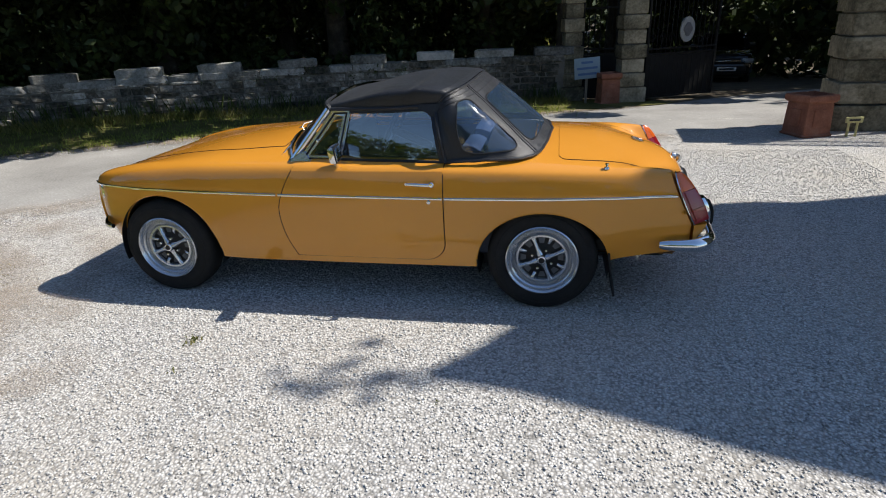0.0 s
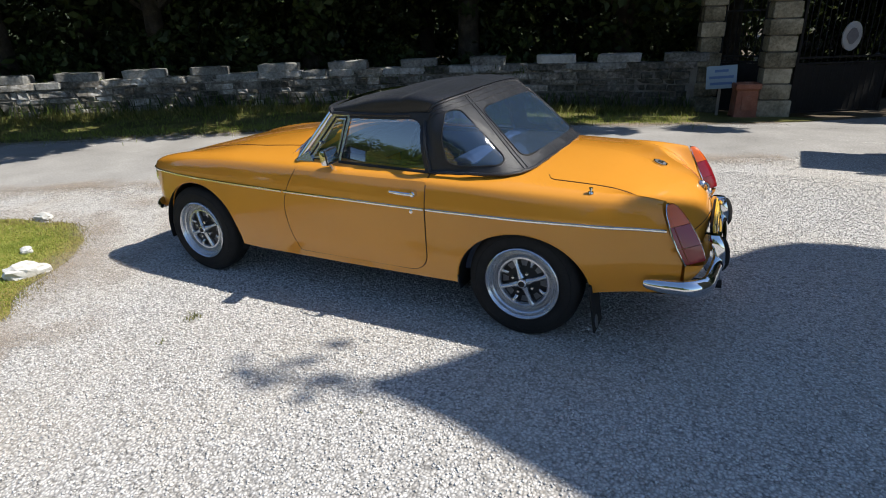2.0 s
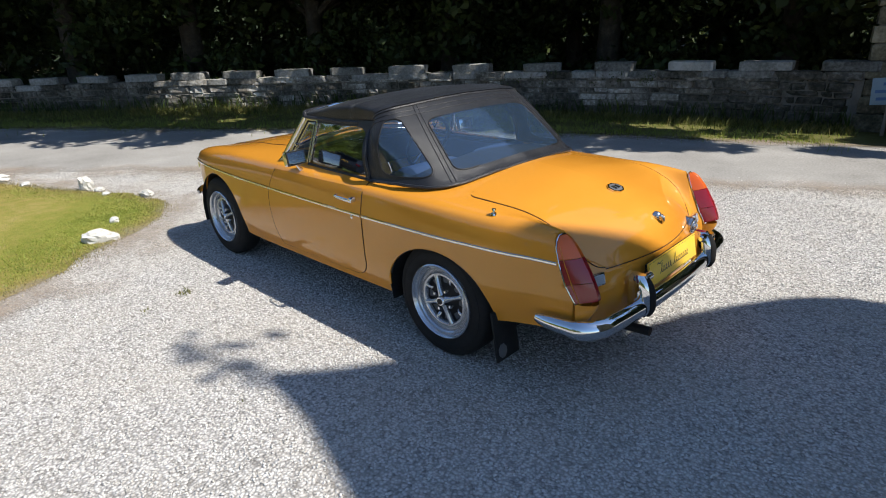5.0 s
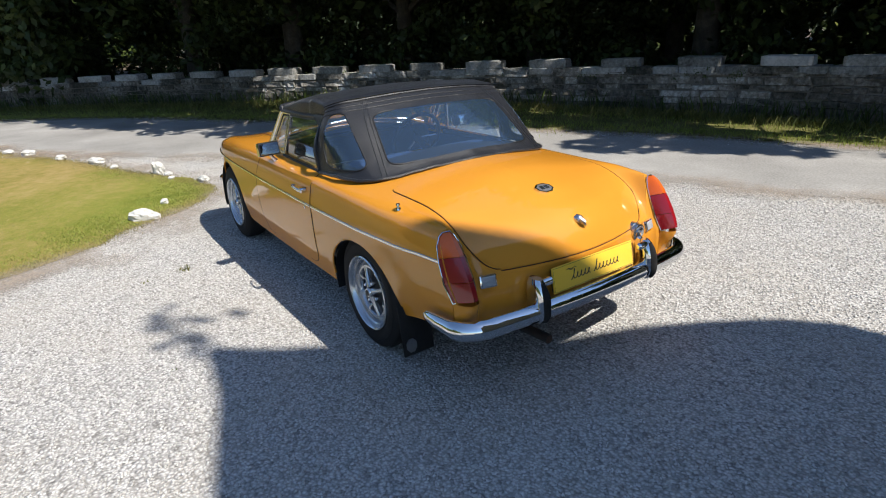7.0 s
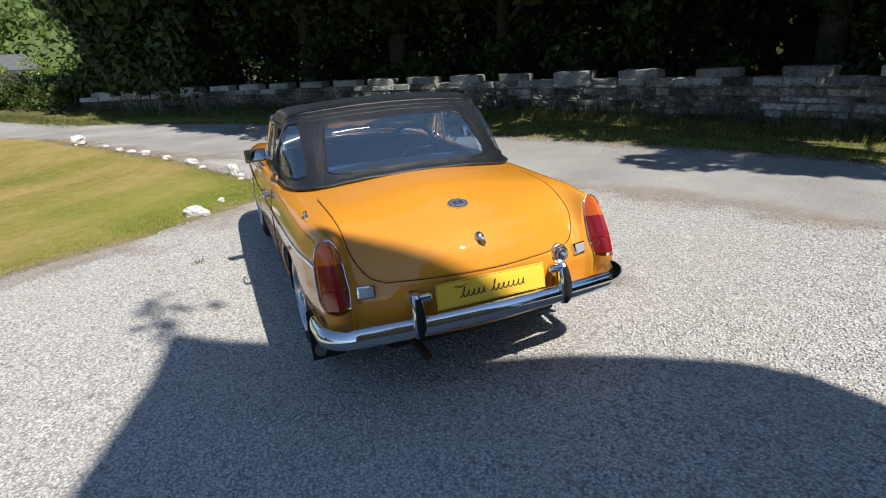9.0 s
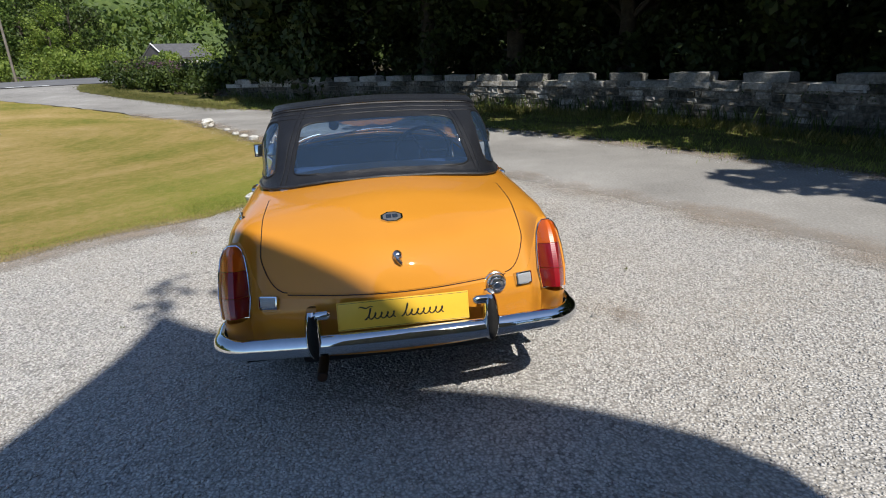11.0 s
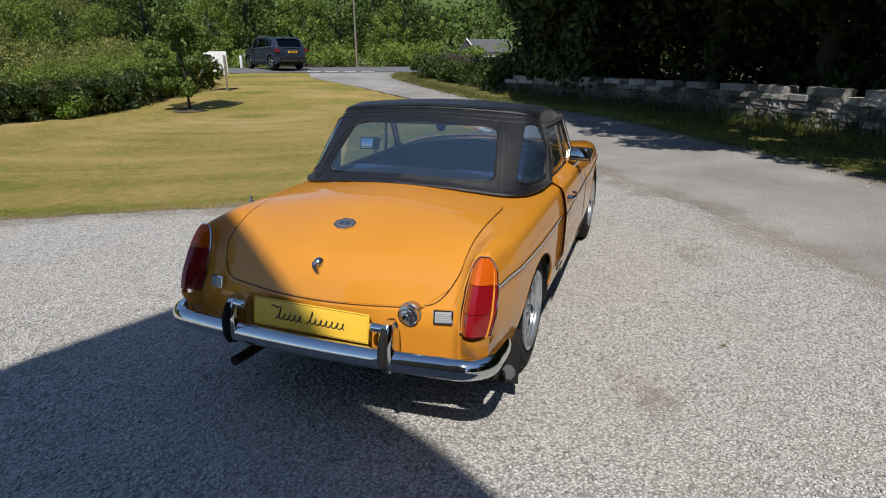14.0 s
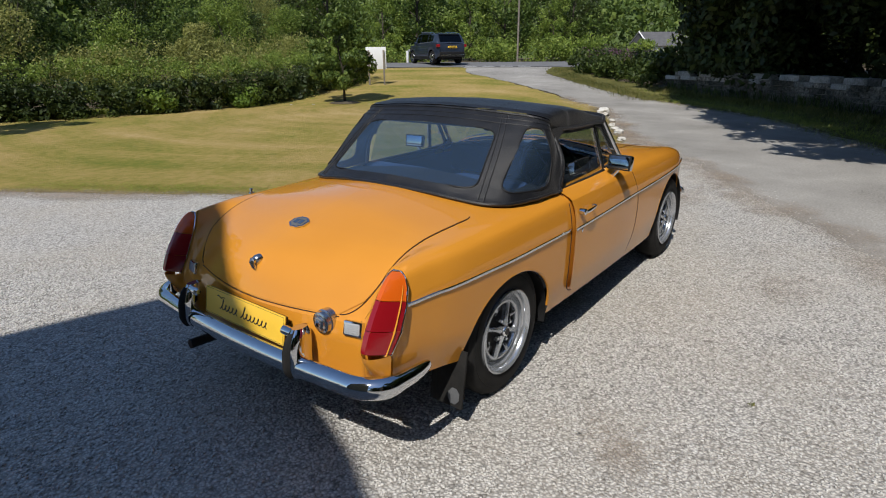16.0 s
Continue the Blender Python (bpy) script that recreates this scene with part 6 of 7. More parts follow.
def roof(a, u):
    m = a if a <= 1 else 2 - a
    Hh, T = Vector([f(m) for f in h_f]), Vector([f(m) for f in t_f])
    p = Hh.lerp(T, u)
    p.z += (0.024 * math.sin(math.pi * u) + 0.022 * math.sin(math.pi * u ** 1.6)) * smooth01(min(1, m / 0.24)) * (0.85 + 0.15 * m) - 0.006 * math.sin(math.pi * 3 * u) * min(1, m / 0.4)
    hump = min(max((u - 0.66) / 0.10, 0), 1)
    hump = hump * hump * (3 - 2 * hump) * (1 if u < 0.97 else 0.6)
    p.z += 0.016 * hump * min(1, m / 0.2 + 0.35)
    p.y += -0.010 * hump * (1 - m) + 0.004 * math.sin(9 * u)
    return (p.x, p.y if a <= 1 else -p.y, p.z)


hood.grid(roof, list(np.linspace(0, 2, 101)), list(np.linspace(0, 1, 51)))
hood_ob = part("hood", hood, FABRIC, car, "raised black fabric folding hood", sharp=60)
for w, nm in ((REAR_WIN, "rear_hood_window"), (Q_LEFT, "quarter_hood_window"), (Q_RIGHT, "quarter_hood_window")):
    ax, vx = [p[0] for p in w], [p[1] for p in w]
    g = Shell().grid(lambda a, v: cloth(a, v, -0.001), list(np.linspace(min(ax) - 0.008, max(ax) + 0.008, 40)), list(np.linspace(min(vx) - 0.012, max(vx) + 0.012, 24)), keep=lambda a, v: inside((1 + (a - 1) * 0.985 if nm[0] == "r" else a, v), w))
    po = part(nm, g, PLASTIC_PANE, hood_ob, "clear flexible plastic hood window")
    po.visible_shadow = False
    part("window_seam", Shell().tube([cloth(a, v, 0.001) for a, v in w], 0.0045, 6, closed=True), BLACK_TRIM, po, "black stitched edge")
for v, r in ((0.995, 0.0075), (0.93, 0.0026), (0.87, 0.0026), (0.004, 0.0085)):
    part("seam", Shell().tube([Vector(cloth(a, v, 0.001)) + Vector((0, 0, 0.004 * noise.noise((a * 14, v, 2)) if v < 0.02 else 0)) for a in np.linspace(0.02 if v > 0.5 else 0, 1.98 if v > 0.5 else 2, 120)], r, 6), FABRIC, hood_ob, "stitched hood seam")
for a0 in (0.600, 0.630, 1.370, 1.400):
    part("seam", Shell().tube([cloth(a0 - (0.075 if a0 < 1 else -0.075) * v, v, 0.001) for v in np.linspace(0.03, 0.98, 20)], 0.003, 6), FABRIC, hood_ob, "stitched hood seam")
for flip in (False, True):
    f = (lambda s: s.mirrored()) if flip else (lambda s: s)
    rail = [roof(0, u) for u in np.linspace(0, 1, 12)] + [cloth(0, v) for v in np.linspace(0.97, 0.0, 14)]
    part("rail_edge", f(Shell().tube(rail, 0.011, 8)), FABRIC, hood_ob, "rolled hood edge")
    flap = Shell().grid(lambda i, t: tuple(Vector(rail[int(i)]) + Vector((-0.028 * t if i > 12 else 0, -0.004 * t, -0.024 * t if i <= 12 else -0.004 * t))), list(range(len(rail))), [0, 0.5, 1])
    part("draught_flap", f(flap), FABRIC, hood_ob, "black hood side flap")

    def gusset(k, t):
        ang = radians(90 * k)
        q = Vector((-0.648 + 0.085 * math.sin(ang), 0, 1.020 + 0.085 * math.cos(ang)))
        edge_ = Vector((-0.648 + (0.118 * min(1.0, 2 * k)), 0, 1.020 + 0.118 * min(1.0, 2 - 2 * k)))
        r = q.lerp(edge_, t)
        return (r.x, -0.592 - (1.112 - r.z) * 0.236 - 0.010, r.z)
    part("gusset", f(Shell().grid(gusset, list(np.linspace(0, 1, 13)), [0, 0.5, 1])), FABRIC, hood_ob, "rounded corner of the hood's side opening")
part("header_rail", Shell().tube([roof(a, 0.0) for a in np.linspace(0, 2, 40)], 0.014, 8), FABRIC, hood_ob, "front hood rail")

# ---- cockpit ----
tub = Shell()
tub.grid(lambda x, y: (x, y, 0.30), [-1.45, -0.8, -0.1], [-0.62, 0, 0.62])
tub.grid(lambda x, z: (x, -0.615, z), [-1.45, -0.8, -0.06], [0.3, 0.55, 0.815])
tub.grid(lambda x, z: (x, 0.615, z), [-1.45, -0.8, -0.06], [0.3, 0.55, 0.815])
tub.grid(lambda y, t: (-0.30 + 0.20 * t, y, 0.62 + 0.20 * t), [-0.615, 0, 0.615], [0, 1])
tub.grid(lambda y, z: (-0.30, y, z), [-0.615, 0, 0.615], [0.3, 0.62])
part("cockpit_lining", tub, SEAT, car, "dark cockpit trim")
shelf = Shell()
for sg_ in (1, -1):
    shelf.grid(lambda x, t: (lambda p: (p[0], p[1] * sg_, p[2] + 0.004))(skin(x, 0.84 + 0.16 * t)), [-0.30, -0.2, -0.1, -0.04], list(np.linspace(0, 1, 8)))
    shelf.grid(lambda x, t: (lambda p: (p[0], p[1] * sg_, p[2] + 0.004))(skin(x, 0.74 + 0.10 * t)), [-0.45, -0.3, -0.19], list(np.linspace(0, 1, 4)))
part("hood_well", shelf, BLACK_TRIM, car, "dark hood well cover")
part("tunnel", Shell().box((-0.95, 0, 0.40), (0.9, 0.20, 0.22), bevel=0.03), SEAT, car)
dash = Shell().box((-1.33, 0, 0.79), (0.16, 1.16, 0.20), bevel=0.05)
dash.box((-1.37, 0, 0.875), (0.12, 0.86, 0.05), bevel=0.02)
scut = Shell()
scut.grid(lambda u, t: (lambda p: (p[0] + 0.02 + (-1.27 - p[0]) * t, p[1] * 0.985, p[2] + 0.004 - 0.012 * t))(screen(u, 0.0)), us, [0, 0.3, 0.6, 1])
part("scuttle_top", scut, BLACK_TRIM, car, "black padded scuttle top")
part("dashboard", dash, BLACK_TRIM, car, "black padded dashboard")
for y in (-0.31, 0.31):
    st = Shell().box((-0.72, y, 0.44), (0.46, 0.46, 0.14), bevel=0.05)
    so = part("seat", st, SEAT, car, "dark leathercloth bucket seat")
    bk = Shell().box((0, 0, 0), (0.13, 0.47, 0.50), bevel=0.055, m=Matrix.Translation((-0.44, y, 0.64)) @ Matrix.Rotation(radians(13), 4, "Y"))
    part("backrest", bk, SEAT, so)
sw = Matrix.Translation((-1.06, 0.33, 0.83)) @ Matrix.Rotation(radians(-66), 4, "Y")
rimw = Shell().tube([sw @ Vector((0.19 * math.cos(t), 0.19 * math.sin(t), 0)) for t in np.linspace(0, 2 * math.pi, 40)[:-1]], 0.013, 8, closed=True)
swo = part("steering_wheel", rimw, BLACK_TRIM, car, "black three-spoke steering wheel")
for k in range(3):
    a = radians(90 + 120 * k)
    part("wheel_spoke", Shell().tube([sw @ Vector((0, 0, 0)), sw @ Vector((0.185 * math.cos(a), 0.185 * math.sin(a), 0))], 0.009, 6), STEEL, swo)
part("steering_column", Shell().tube([sw @ Vector((0, 0, 0.01)), sw @ Vector((0, 0, -0.30))], 0.03, 10), BLACK_TRIM, swo)
part("rear_view_mirror", Shell().box((-1.20, 0.0, 1.085), (0.02, 0.22, 0.055), bevel=0.01), BLACK_TRIM, car, "black interior mirror")
for y in (-0.30, 0.30):
    part("sun_visor", Shell().box((0, 0, 0), (0.015, 0.38, 0.10), bevel=0.006, m=Matrix.Translation((-1.17, y, 1.105)) @ Matrix.Rotation(radians(35), 4, "Y")), BLACK_TRIM, car)
part("sucker_disc", Shell().lathe([(0.0, 0.0), (0.036, 0.0), (0.036, 0.008), (0.0, 0.009)], (-1.30, -0.28, 1.02), "x", 20), BLACK_TRIM, car, "black round holder on the windscreen")
both("door_cap", Shell().box((-0.84, -0.632, 0.806), (0.62, 0.018, 0.075), bevel=0.007), BLACK_TRIM, "black padded door top")
both("grab_strip", Shell().box((-0.9, -0.612, 0.63), (0.5, 0.02, 0.05), bevel=0.008), STEEL, "door pull strip")


# ---- foliage ----
def leaf_cloud(centres, radii, n, size, seed, flat=0.6, hollow=0.45):
    """Leaf quads over ball-like clumps: thick near the skin of each clump, thin within."""
    r = np.random.default_rng(seed)
    k = r.integers(0, len(centres), n)
    c, rad = np.asarray(centres, float)[k], np.asarray(radii, float)[k]
    d = r.normal(0, 1, (n, 3))
    d /= np.linalg.norm(d, axis=1)[:, None]
    rr = hollow + (1 - hollow) * r.random(n) ** 0.6
    if rad.ndim == 1:
        rad = rad[:, None]
    p = c + d * rad * rr[:, None]
    nrm = d + r.normal(0, flat, (n, 3))
    nrm /= np.linalg.norm(nrm, axis=1)[:, None]
    t = np.cross(nrm, r.normal(0, 1, (n, 3)))
    t /= np.linalg.norm(t, axis=1)[:, None] + 1e-9
    b = np.cross(nrm, t)
    s = (size * r.uniform(0.6, 1.4, n))[:, None]
    v = np.stack([p - t * s, p - b * s * 0.55 + t * s * 0.1, p + t * s, p + b * s * 0.55 + t * s * 0.1], 1)
    f = np.arange(n * 4).reshape(-1, 4)
    return v.reshape(-1, 3), f


def tree(name, label, h, trunk_r, crown_r, crown_z, leaves, leaf_size, material, seed, clumps=40, lean=0.3, category="tree", off=(0, 0)):
    """A tapered trunk with limbs and a crown of leaf clumps, standing at the world's middle until it is moved."""
    r = random.Random(seed)
    ob = thing(name, label, category)
    tr = Shell()
    bend = [(lean * noise.noise((seed, t * 2, 0)) * t, lean * noise.noise((seed, 7, t * 2)) * t, h * t * 0.85 - 0.1 * (t == 0)) for t in np.linspace(0, 1, 9)]
    tr.tube(bend, [trunk_r * (1.25 if i == 0 else 1) * (1 - 0.8 * i / 8) for i in range(9)], 10)
    cs, rs = [], []
    for k in range(clumps):
        a, q = r.uniform(0, 2 * math.pi), math.sqrt(r.random())
        z = r.random()
        wide = math.sin(math.pi * (0.16 + 0.78 * z)) ** 0.7
        c = (off[0] + crown_r * q * wide * math.cos(a), off[1] + crown_r * q * wide * math.sin(a), crown_z + (h - crown_z) * z)
        cs.append(c)
        rs.append(crown_r * r.uniform(0.16, 0.30))
        if k % 3 == 0:
            i = min(7, max(2, int(8 * (c[2] * 0.75) / (h * 0.85))))
            s = Vector(bend[i])
            mid = s.lerp(Vector(c), 0.5) + Vector((0, 0, 0.06 * h * r.uniform(-0.2, 0.6)))
            tr.tube([s, mid, c], [trunk_r * 0.34, trunk_r * 0.2, trunk_r * 0.06], 6)
    part("trunk", tr, BARK, ob)
    v, f = leaf_cloud(cs, rs, leaves, leaf_size, seed)
    part("crown", fast_mesh("crown", v, f, material), None, ob)
    return ob


# wood behind the wall: broad crowns over the verge, trunks standing back
beech = [tree("beech_tree", "tall broad beech with dark green leaves", 11.5, 0.30, 5.6, 3.7, 13000, 0.195, LEAF_DARK, 3 + k, 64) for k in range(3)]
spots = [(-1.8, 12.6), (-5.6, 11.4), (-9.4, 9.6), (-12.6, 7.4), (-15.2, 5.0), (-17.6, 2.6), (-20.2, -0.4), (-3.6, 16.0), (-8.4, 14.4), (-13.0, 11.8), (-17.0, 8.6), (-21.4, 4.6), (-24.4, 0.6), (0.6, 17.5), (10.5, 17.5), (14.5, 13.0), (2.4, 24.0), (-6, 20), (-12, 17.5), (-18.5, 13.5)]
for i, (x, y) in enumerate(spots):
    m = pose(x, y, ground_z(x, y), 0, 0, 73 * i) @ Matrix.Scale(0.9 + 0.25 * ((i * 37) % 10) / 10, 4)
    src = beech[i % 3]
    if i < 3:
        src.matrix_basis = m
        tagged(src, group="trees in the wood")
    else:
        copy_thing(src, pose(x, y, ground_z(x, y), 0, 0, 73 * i))
# added tree: crown above the view shades the pillars, trunk kept out of sight
shade_tree = tree("gate_tree", "unseen leafy tree added to shade the gate pillars", 7.0, 0.16, 1.9, 3.8, 6000, 0.14, LEAF_DARK, 19, 30, off=(-3.2, -2.4))
shade_tree.matrix_basis = pose(8.6, 12.7, ground_z(8.6, 12.7))
gate_tree = tree("overhanging_tree", "leafy tree overhanging the gate", 8.6, 0.22, 2.5, 4.9, 8000, 0.13, LEAF_DARK, 17, 34, off=(2.6, -2.9))
gate_tree.matrix_basis = pose(0.2, 10.9, ground_z(0.2, 10.9))


def band(name, line, n, depth, z0, z1, size, material, label, seed, clump=0.7, category="shrubs", count=160, flat=0.6):
    """Undergrowth along a line: leaf clumps spread to one side of it between two heights."""
    r = np.random.default_rng(seed)
    p = np.array(resample(line, 0.1))[:, :2]
    i = r.integers(0, len(p) - 1, count)
    d = p[np.minimum(i + 1, len(p) - 1)] - p[i]
    d /= np.linalg.norm(d, axis=1)[:, None] + 1e-9
    nn = np.stack([-d[:, 1], d[:, 0]], 1)
    q = p[i] + nn * (r.random(count) * depth)[:, None]
    z = np.array([ground_z(x, y) for x, y in q]) + z0 + (z1 - z0) * r.random(count) ** 1.2
    c = np.concatenate([q, z[:, None]], 1)
    rad = clump * r.uniform(0.6, 1.3, (count, 1)) * np.array([[1, 1, 0.75]])
    v, f = leaf_cloud(c, rad, n, size, seed + 1, flat)
    ob = new(name, fast_mesh(name, v, f, material))
    return tagged(ob, label, category, kind="stuff")


BACK = [(-21.5, -4.6), (-18.9, -0.4), (-15.6, 2.6), (-12.6, 4.9), (-9.8, 7.0), (-7.2, 8.6), (-4.2, 9.9), (-0.2, 10.8)]
band("undergrowth", BACK, 36000, 5.0, 0.1, 3.6, 0.11, LEAF_DARK, "dark shaded undergrowth behind the wall", 61, 0.75, count=330)
band("undergrowth", [(x - 1.2, y + 5.0) for x, y in BACK], 30000, 6.0, 0.3, 6.5, 0.16, LEAF_DARK, "deep shaded wood behind the wall", 63, 1.3, count=220)
band("undergrowth", [(3.2, 30), (9.5, 24), (13, 14), (14, 6)], 20000, -5.0, 0.3, 7.0, 0.2, LEAF_DARK, "dark wood beyond the gate", 65, 1.6, count=130)
band("undergrowth", [(-40, 24), (-20, 24), (-4, 27), (6, 30)], 14000, 5.0, 0.3, 5.5, 0.3, LEAF_DARK, "far dark wood", 67, 2.2, count=120)
band("undergrowth", [(-14, 40), (-2, 40), (14, 38), (24, 22)], 14000, -5.0, 0.3, 10.0, 0.4, LEAF_OLIVE, "sunlit far wood edge beyond the gate", 69, 2.6, count=110)

# hedge and sunny scrub across the lawn
HEDGE = [(5.5, -16.6), (0.0, -16.2), (-2.6, -15.9), (-4.9, -14.95), (-8.1, -14.65), (-9.2, -14.65), (-12.2, -15.5), (-13.8, -15.9), (-15.5, -17.2)]
band("hedge", HEDGE, 11000, -0.9, 0.05, 0.80, 0.085, LEAF_DARK, "dark heart of the hedge", 171, 0.26, "hedge", 360)
band("hedge", HEDGE, 52000, -1.0, 0.02, 1.00, 0.032, LEAF_HEDGE, "dark clipped hedge across the lawn", 71, 0.28, "hedge", 560)
band("long_grass", [(x, y - 1.1) for x, y in HEDGE], 34000, -2.2, 1.02, 1.36, 0.030, LEAF_LIGHT, "sunny long grass and bramble above the hedge", 73, 0.26, "grass", 330)


band("long_grass", [(-5.0, -18.2), (-9.0, -18.0), (-12.5, -18.8), (-15.0, -20.4)], 16000, -1.6, 0.6, 1.7, 0.04, LEAF_OLIVE, "tall sunny grass and bramble behind the hedge", 175, 0.4, "grass", 170)


def bush(x, y, r, h, n, size, material, label, seed, z0=0.0):
    """A free-growing bush: many clumps on short stems, with an uneven outline."""
    rr = random.Random(seed)
    ob = thing("bush", label, "bush", group="bushes across the lawn")
    st = Shell()
    cs, rs = [], []
    for k in range(26):
        a, q, z = rr.uniform(0, 2 * math.pi), math.sqrt(rr.random()), rr.random()
        c = (r * q * math.cos(a) * (1.05 - 0.6 * z), r * q * math.sin(a) * (1.05 - 0.6 * z), h * (0.15 + 0.82 * z))
        cs.append(c)
        rs.append(r * rr.uniform(0.20, 0.40))
        if k % 4 == 0:
            st.tube([(0, 0, -0.1), (c[0] * 0.4, c[1] * 0.4, c[2] * 0.6), c], [0.05, 0.03, 0.01], 5)
    part("stem", st, BARK, ob)
    v, f = leaf_cloud(cs, rs, n, size, seed + 500, 0.7, 0.5)
    part("foliage", fast_mesh("foliage", v, f, material), None, ob)
    ob.matrix_basis = pose(x, y, ground_z(x, y) + z0)
    return ob


for k, (x, y, r, h, mt, lb) in enumerate(((3.0, -20.0, 2.0, 3.6, LEAF_OLIVE, "tall olive-green willow behind the hedge"), (-1.2, -19.2, 1.9, 3.4, LEAF_OLIVE, "tall olive-green willow behind the hedge"), (-3.6, -20.6, 2.2, 4.2, LEAF_OLIVE, "rounded olive-green bush behind the hedge"), (-5.4, -22.4, 2.0, 4.6, LEAF_HEDGE, "dark green bushy tree behind the hedge"), (-7.6, -20.2, 1.5, 2.5, LEAF_LIGHT, "fresh green bush behind the hedge"), (-9.6, -22.8, 1.7, 3.8, LEAF_HEDGE, "dark green bushy tree behind the hedge"), (-11.0, -20.2, 1.4, 2.2, LEAF_OLIVE, "low olive bush behind the hedge"), (-13.4, -22.0, 1.8, 3.2, LEAF_LIGHT, "fresh green bush behind the hedge"), (-15.4, -24.6, 1.8, 4.2, LEAF_HEDGE, "dark green bushy tree behind the hedge"), (-17.6, -23.2, 1.5, 2.8, LEAF_LIGHT, "fresh green bush behind the hedge"), (-20.0, -29.0, 2.2, 4.4, LEAF_OLIVE, "olive-green bush beside the road"), (-6.4, -18.2, 0.9, 1.7, LEAF_LIGHT, "young green bush behind the hedge"), (-2.6, -17.6, 0.9, 1.6, LEAF_OLIVE, "young olive bush behind the hedge"))):
    bush(x, y, r, h, 10000, 0.042, mt, lb, 300 + k)
band("scrub", [(10, -24), (-2, -25), (-9, -26), (-16, -29), (-20, -33)], 26000, -4.0, 0.3, 3.0, 0.075, LEAF_TREE, "green scrub behind the bushes", 75, 0.9, count=170)
far_kinds = [(LEAF_TREE, "broad mid-green tree on the far bank"), (LEAF_HEDGE, "dark green rounded tree on the far bank"), (LEAF_LIGHT, "bright young tree on the far bank"), (LEAF_OLIVE, "pale olive willow on the far bank")]
far_src = [tree("bank_tree", lb, 6.2, 0.13, 2.5, 0.5, 6500, 0.10, mt, 140 + k, 60) for k, (mt, lb) in enumerate(far_kinds)]
far_spots = ((8, -30, 3, 1.0), (3.5, -31, 0, 1.1), (-1.5, -30, 3, 0.95), (-5.5, -29, 1, 1.0), (-8.8, -31, 0, 0.9), (-11.6, -30, 1, 1.05), (-14.2, -33, 2, 1.0), (-17.4, -34, 0, 1.0), (-20.0, -38, 1, 1.1), (-23.6, -38.5, 0, 1.0), (-26.4, -35.0, 1, 1.0), (-29.6, -33.4, 0, 1.05), (-31.6, -29.6, 2, 0.75), (-34.2, -28.4, 0, 1.1), (-36.0, -24.6, 2, 0.85), (-38.4, -23.0, 0, 1.05), (-39.2, -19.2, 2, 0.7), (-41.6, -18.8, 1, 1.0), (-26.0, -46, 0, 1.3), (-33, -40, 1, 1.4), (-40, -32, 0, 1.4), (-46, -24, 1, 1.3))
for k, (x, y, kd, sc) in enumerate(far_spots):
    m = pose(x, y, ground_z(x, y), 0, 0, 61 * k) @ Matrix.Scale(sc, 4)
    if far_spots.index(next(q for q in far_spots if q[2] == kd)) == k:
        far_src[kd].matrix_basis = m
        tagged(far_src[kd], group="trees on the far bank")
    else:
        copy_thing(far_src[kd], m)
band("far_trees", [(-22, -36), (-27, -31.5), (-31.6, -25.4), (-35.5, -19.8), (-38.5, -15.5)], 18000, -2.4, 0.05, 1.4, 0.085, LEAF_LIGHT, "bright bushes and long grass beyond the junction", 81, 0.8, "bushes", 120)
band("far_trees", [(14, -34), (-6, -35), (-18, -42), (-30, -50), (-48, -40), (-58, -22), (-60, -2), (-52, 22)], 30000, -8.0, 0.5, 8.0, 0.26, LEAF_TREE, "tall woods behind the junction", 83, 2.6, "trees", 220)
band("far_trees", [(-39, -18.0), (-41, -10), (-41.5, -3)], 9000, -4.0, 0.1, 1.2, 0.09, LEAF_LIGHT, "low green bushes before the cottage", 117, 0.7, "bushes", 70)
band("far_trees", [(-43, -8.0), (-44, 2), (-44, 14)], 16000, -8.0, 0.5, 8.0, 0.17, LEAF_HEDGE, "green trees beside the cottage", 119, 1.7, "trees", 90)
band("roadside_bushes", [(-20.9, -5.6), (-22.1, -7.7), (-24.3, -10.3), (-26.4, -11.6)], 16000, -2.6, 0.1, 0.95, 0.07, LEAF_HEDGE, "dark bushes beside the lane", 85, 0.48, count=110)
band("willowherb", [(-22.6, -7.4), (-24.6, -10.0), (-26.0, -11.2)], 1300, -2.0, 0.80, 1.1, 0.028, FLOWER, "purple willowherb spikes above the bushes", 87, 0.22, "flowers", 60)
band("hanging_leaves", [(-18.8, -0.4), (-20.8, -2.5), (-22.4, -4.2)], 17000, 1.6, 0.7, 6.5, 0.13, LEAF_DARK, "dark overhanging branches at the wall's end", 89, 0.8, "branches", 130)
# boughs above the view, added to keep the wall's end in shade
band("high_boughs", [(-9.0, 3.4), (-12.2, 1.6), (-15.2, -0.6)], 12000, 2.6, 8.6, 11.5, 0.34, LEAF_DARK, "unseen high beech boughs added to shade the wall's end", 107, 1.2, "branches", 90)
# three leaf bands above the view, set to cast shade on lane, wall and verge
band("overhanging_boughs", [(-4.6, 3.7), (-8.0, 2.2), (-11.3, 0.5)], 7000, 1.5, 4.3, 5.4, 0.12, LEAF_DARK, "unseen leafy boughs placed to shade the lane", 101, 0.55, "branches", 60)
band("overhanging_boughs", [(-9.6, 3.6), (-12.6, 1.9), (-15.2, 0.0)], 13000, 2.6, 4.6, 7.0, 0.16, LEAF_DARK, "unseen leafy boughs placed to shade the wall", 103, 0.9, "branches", 90)
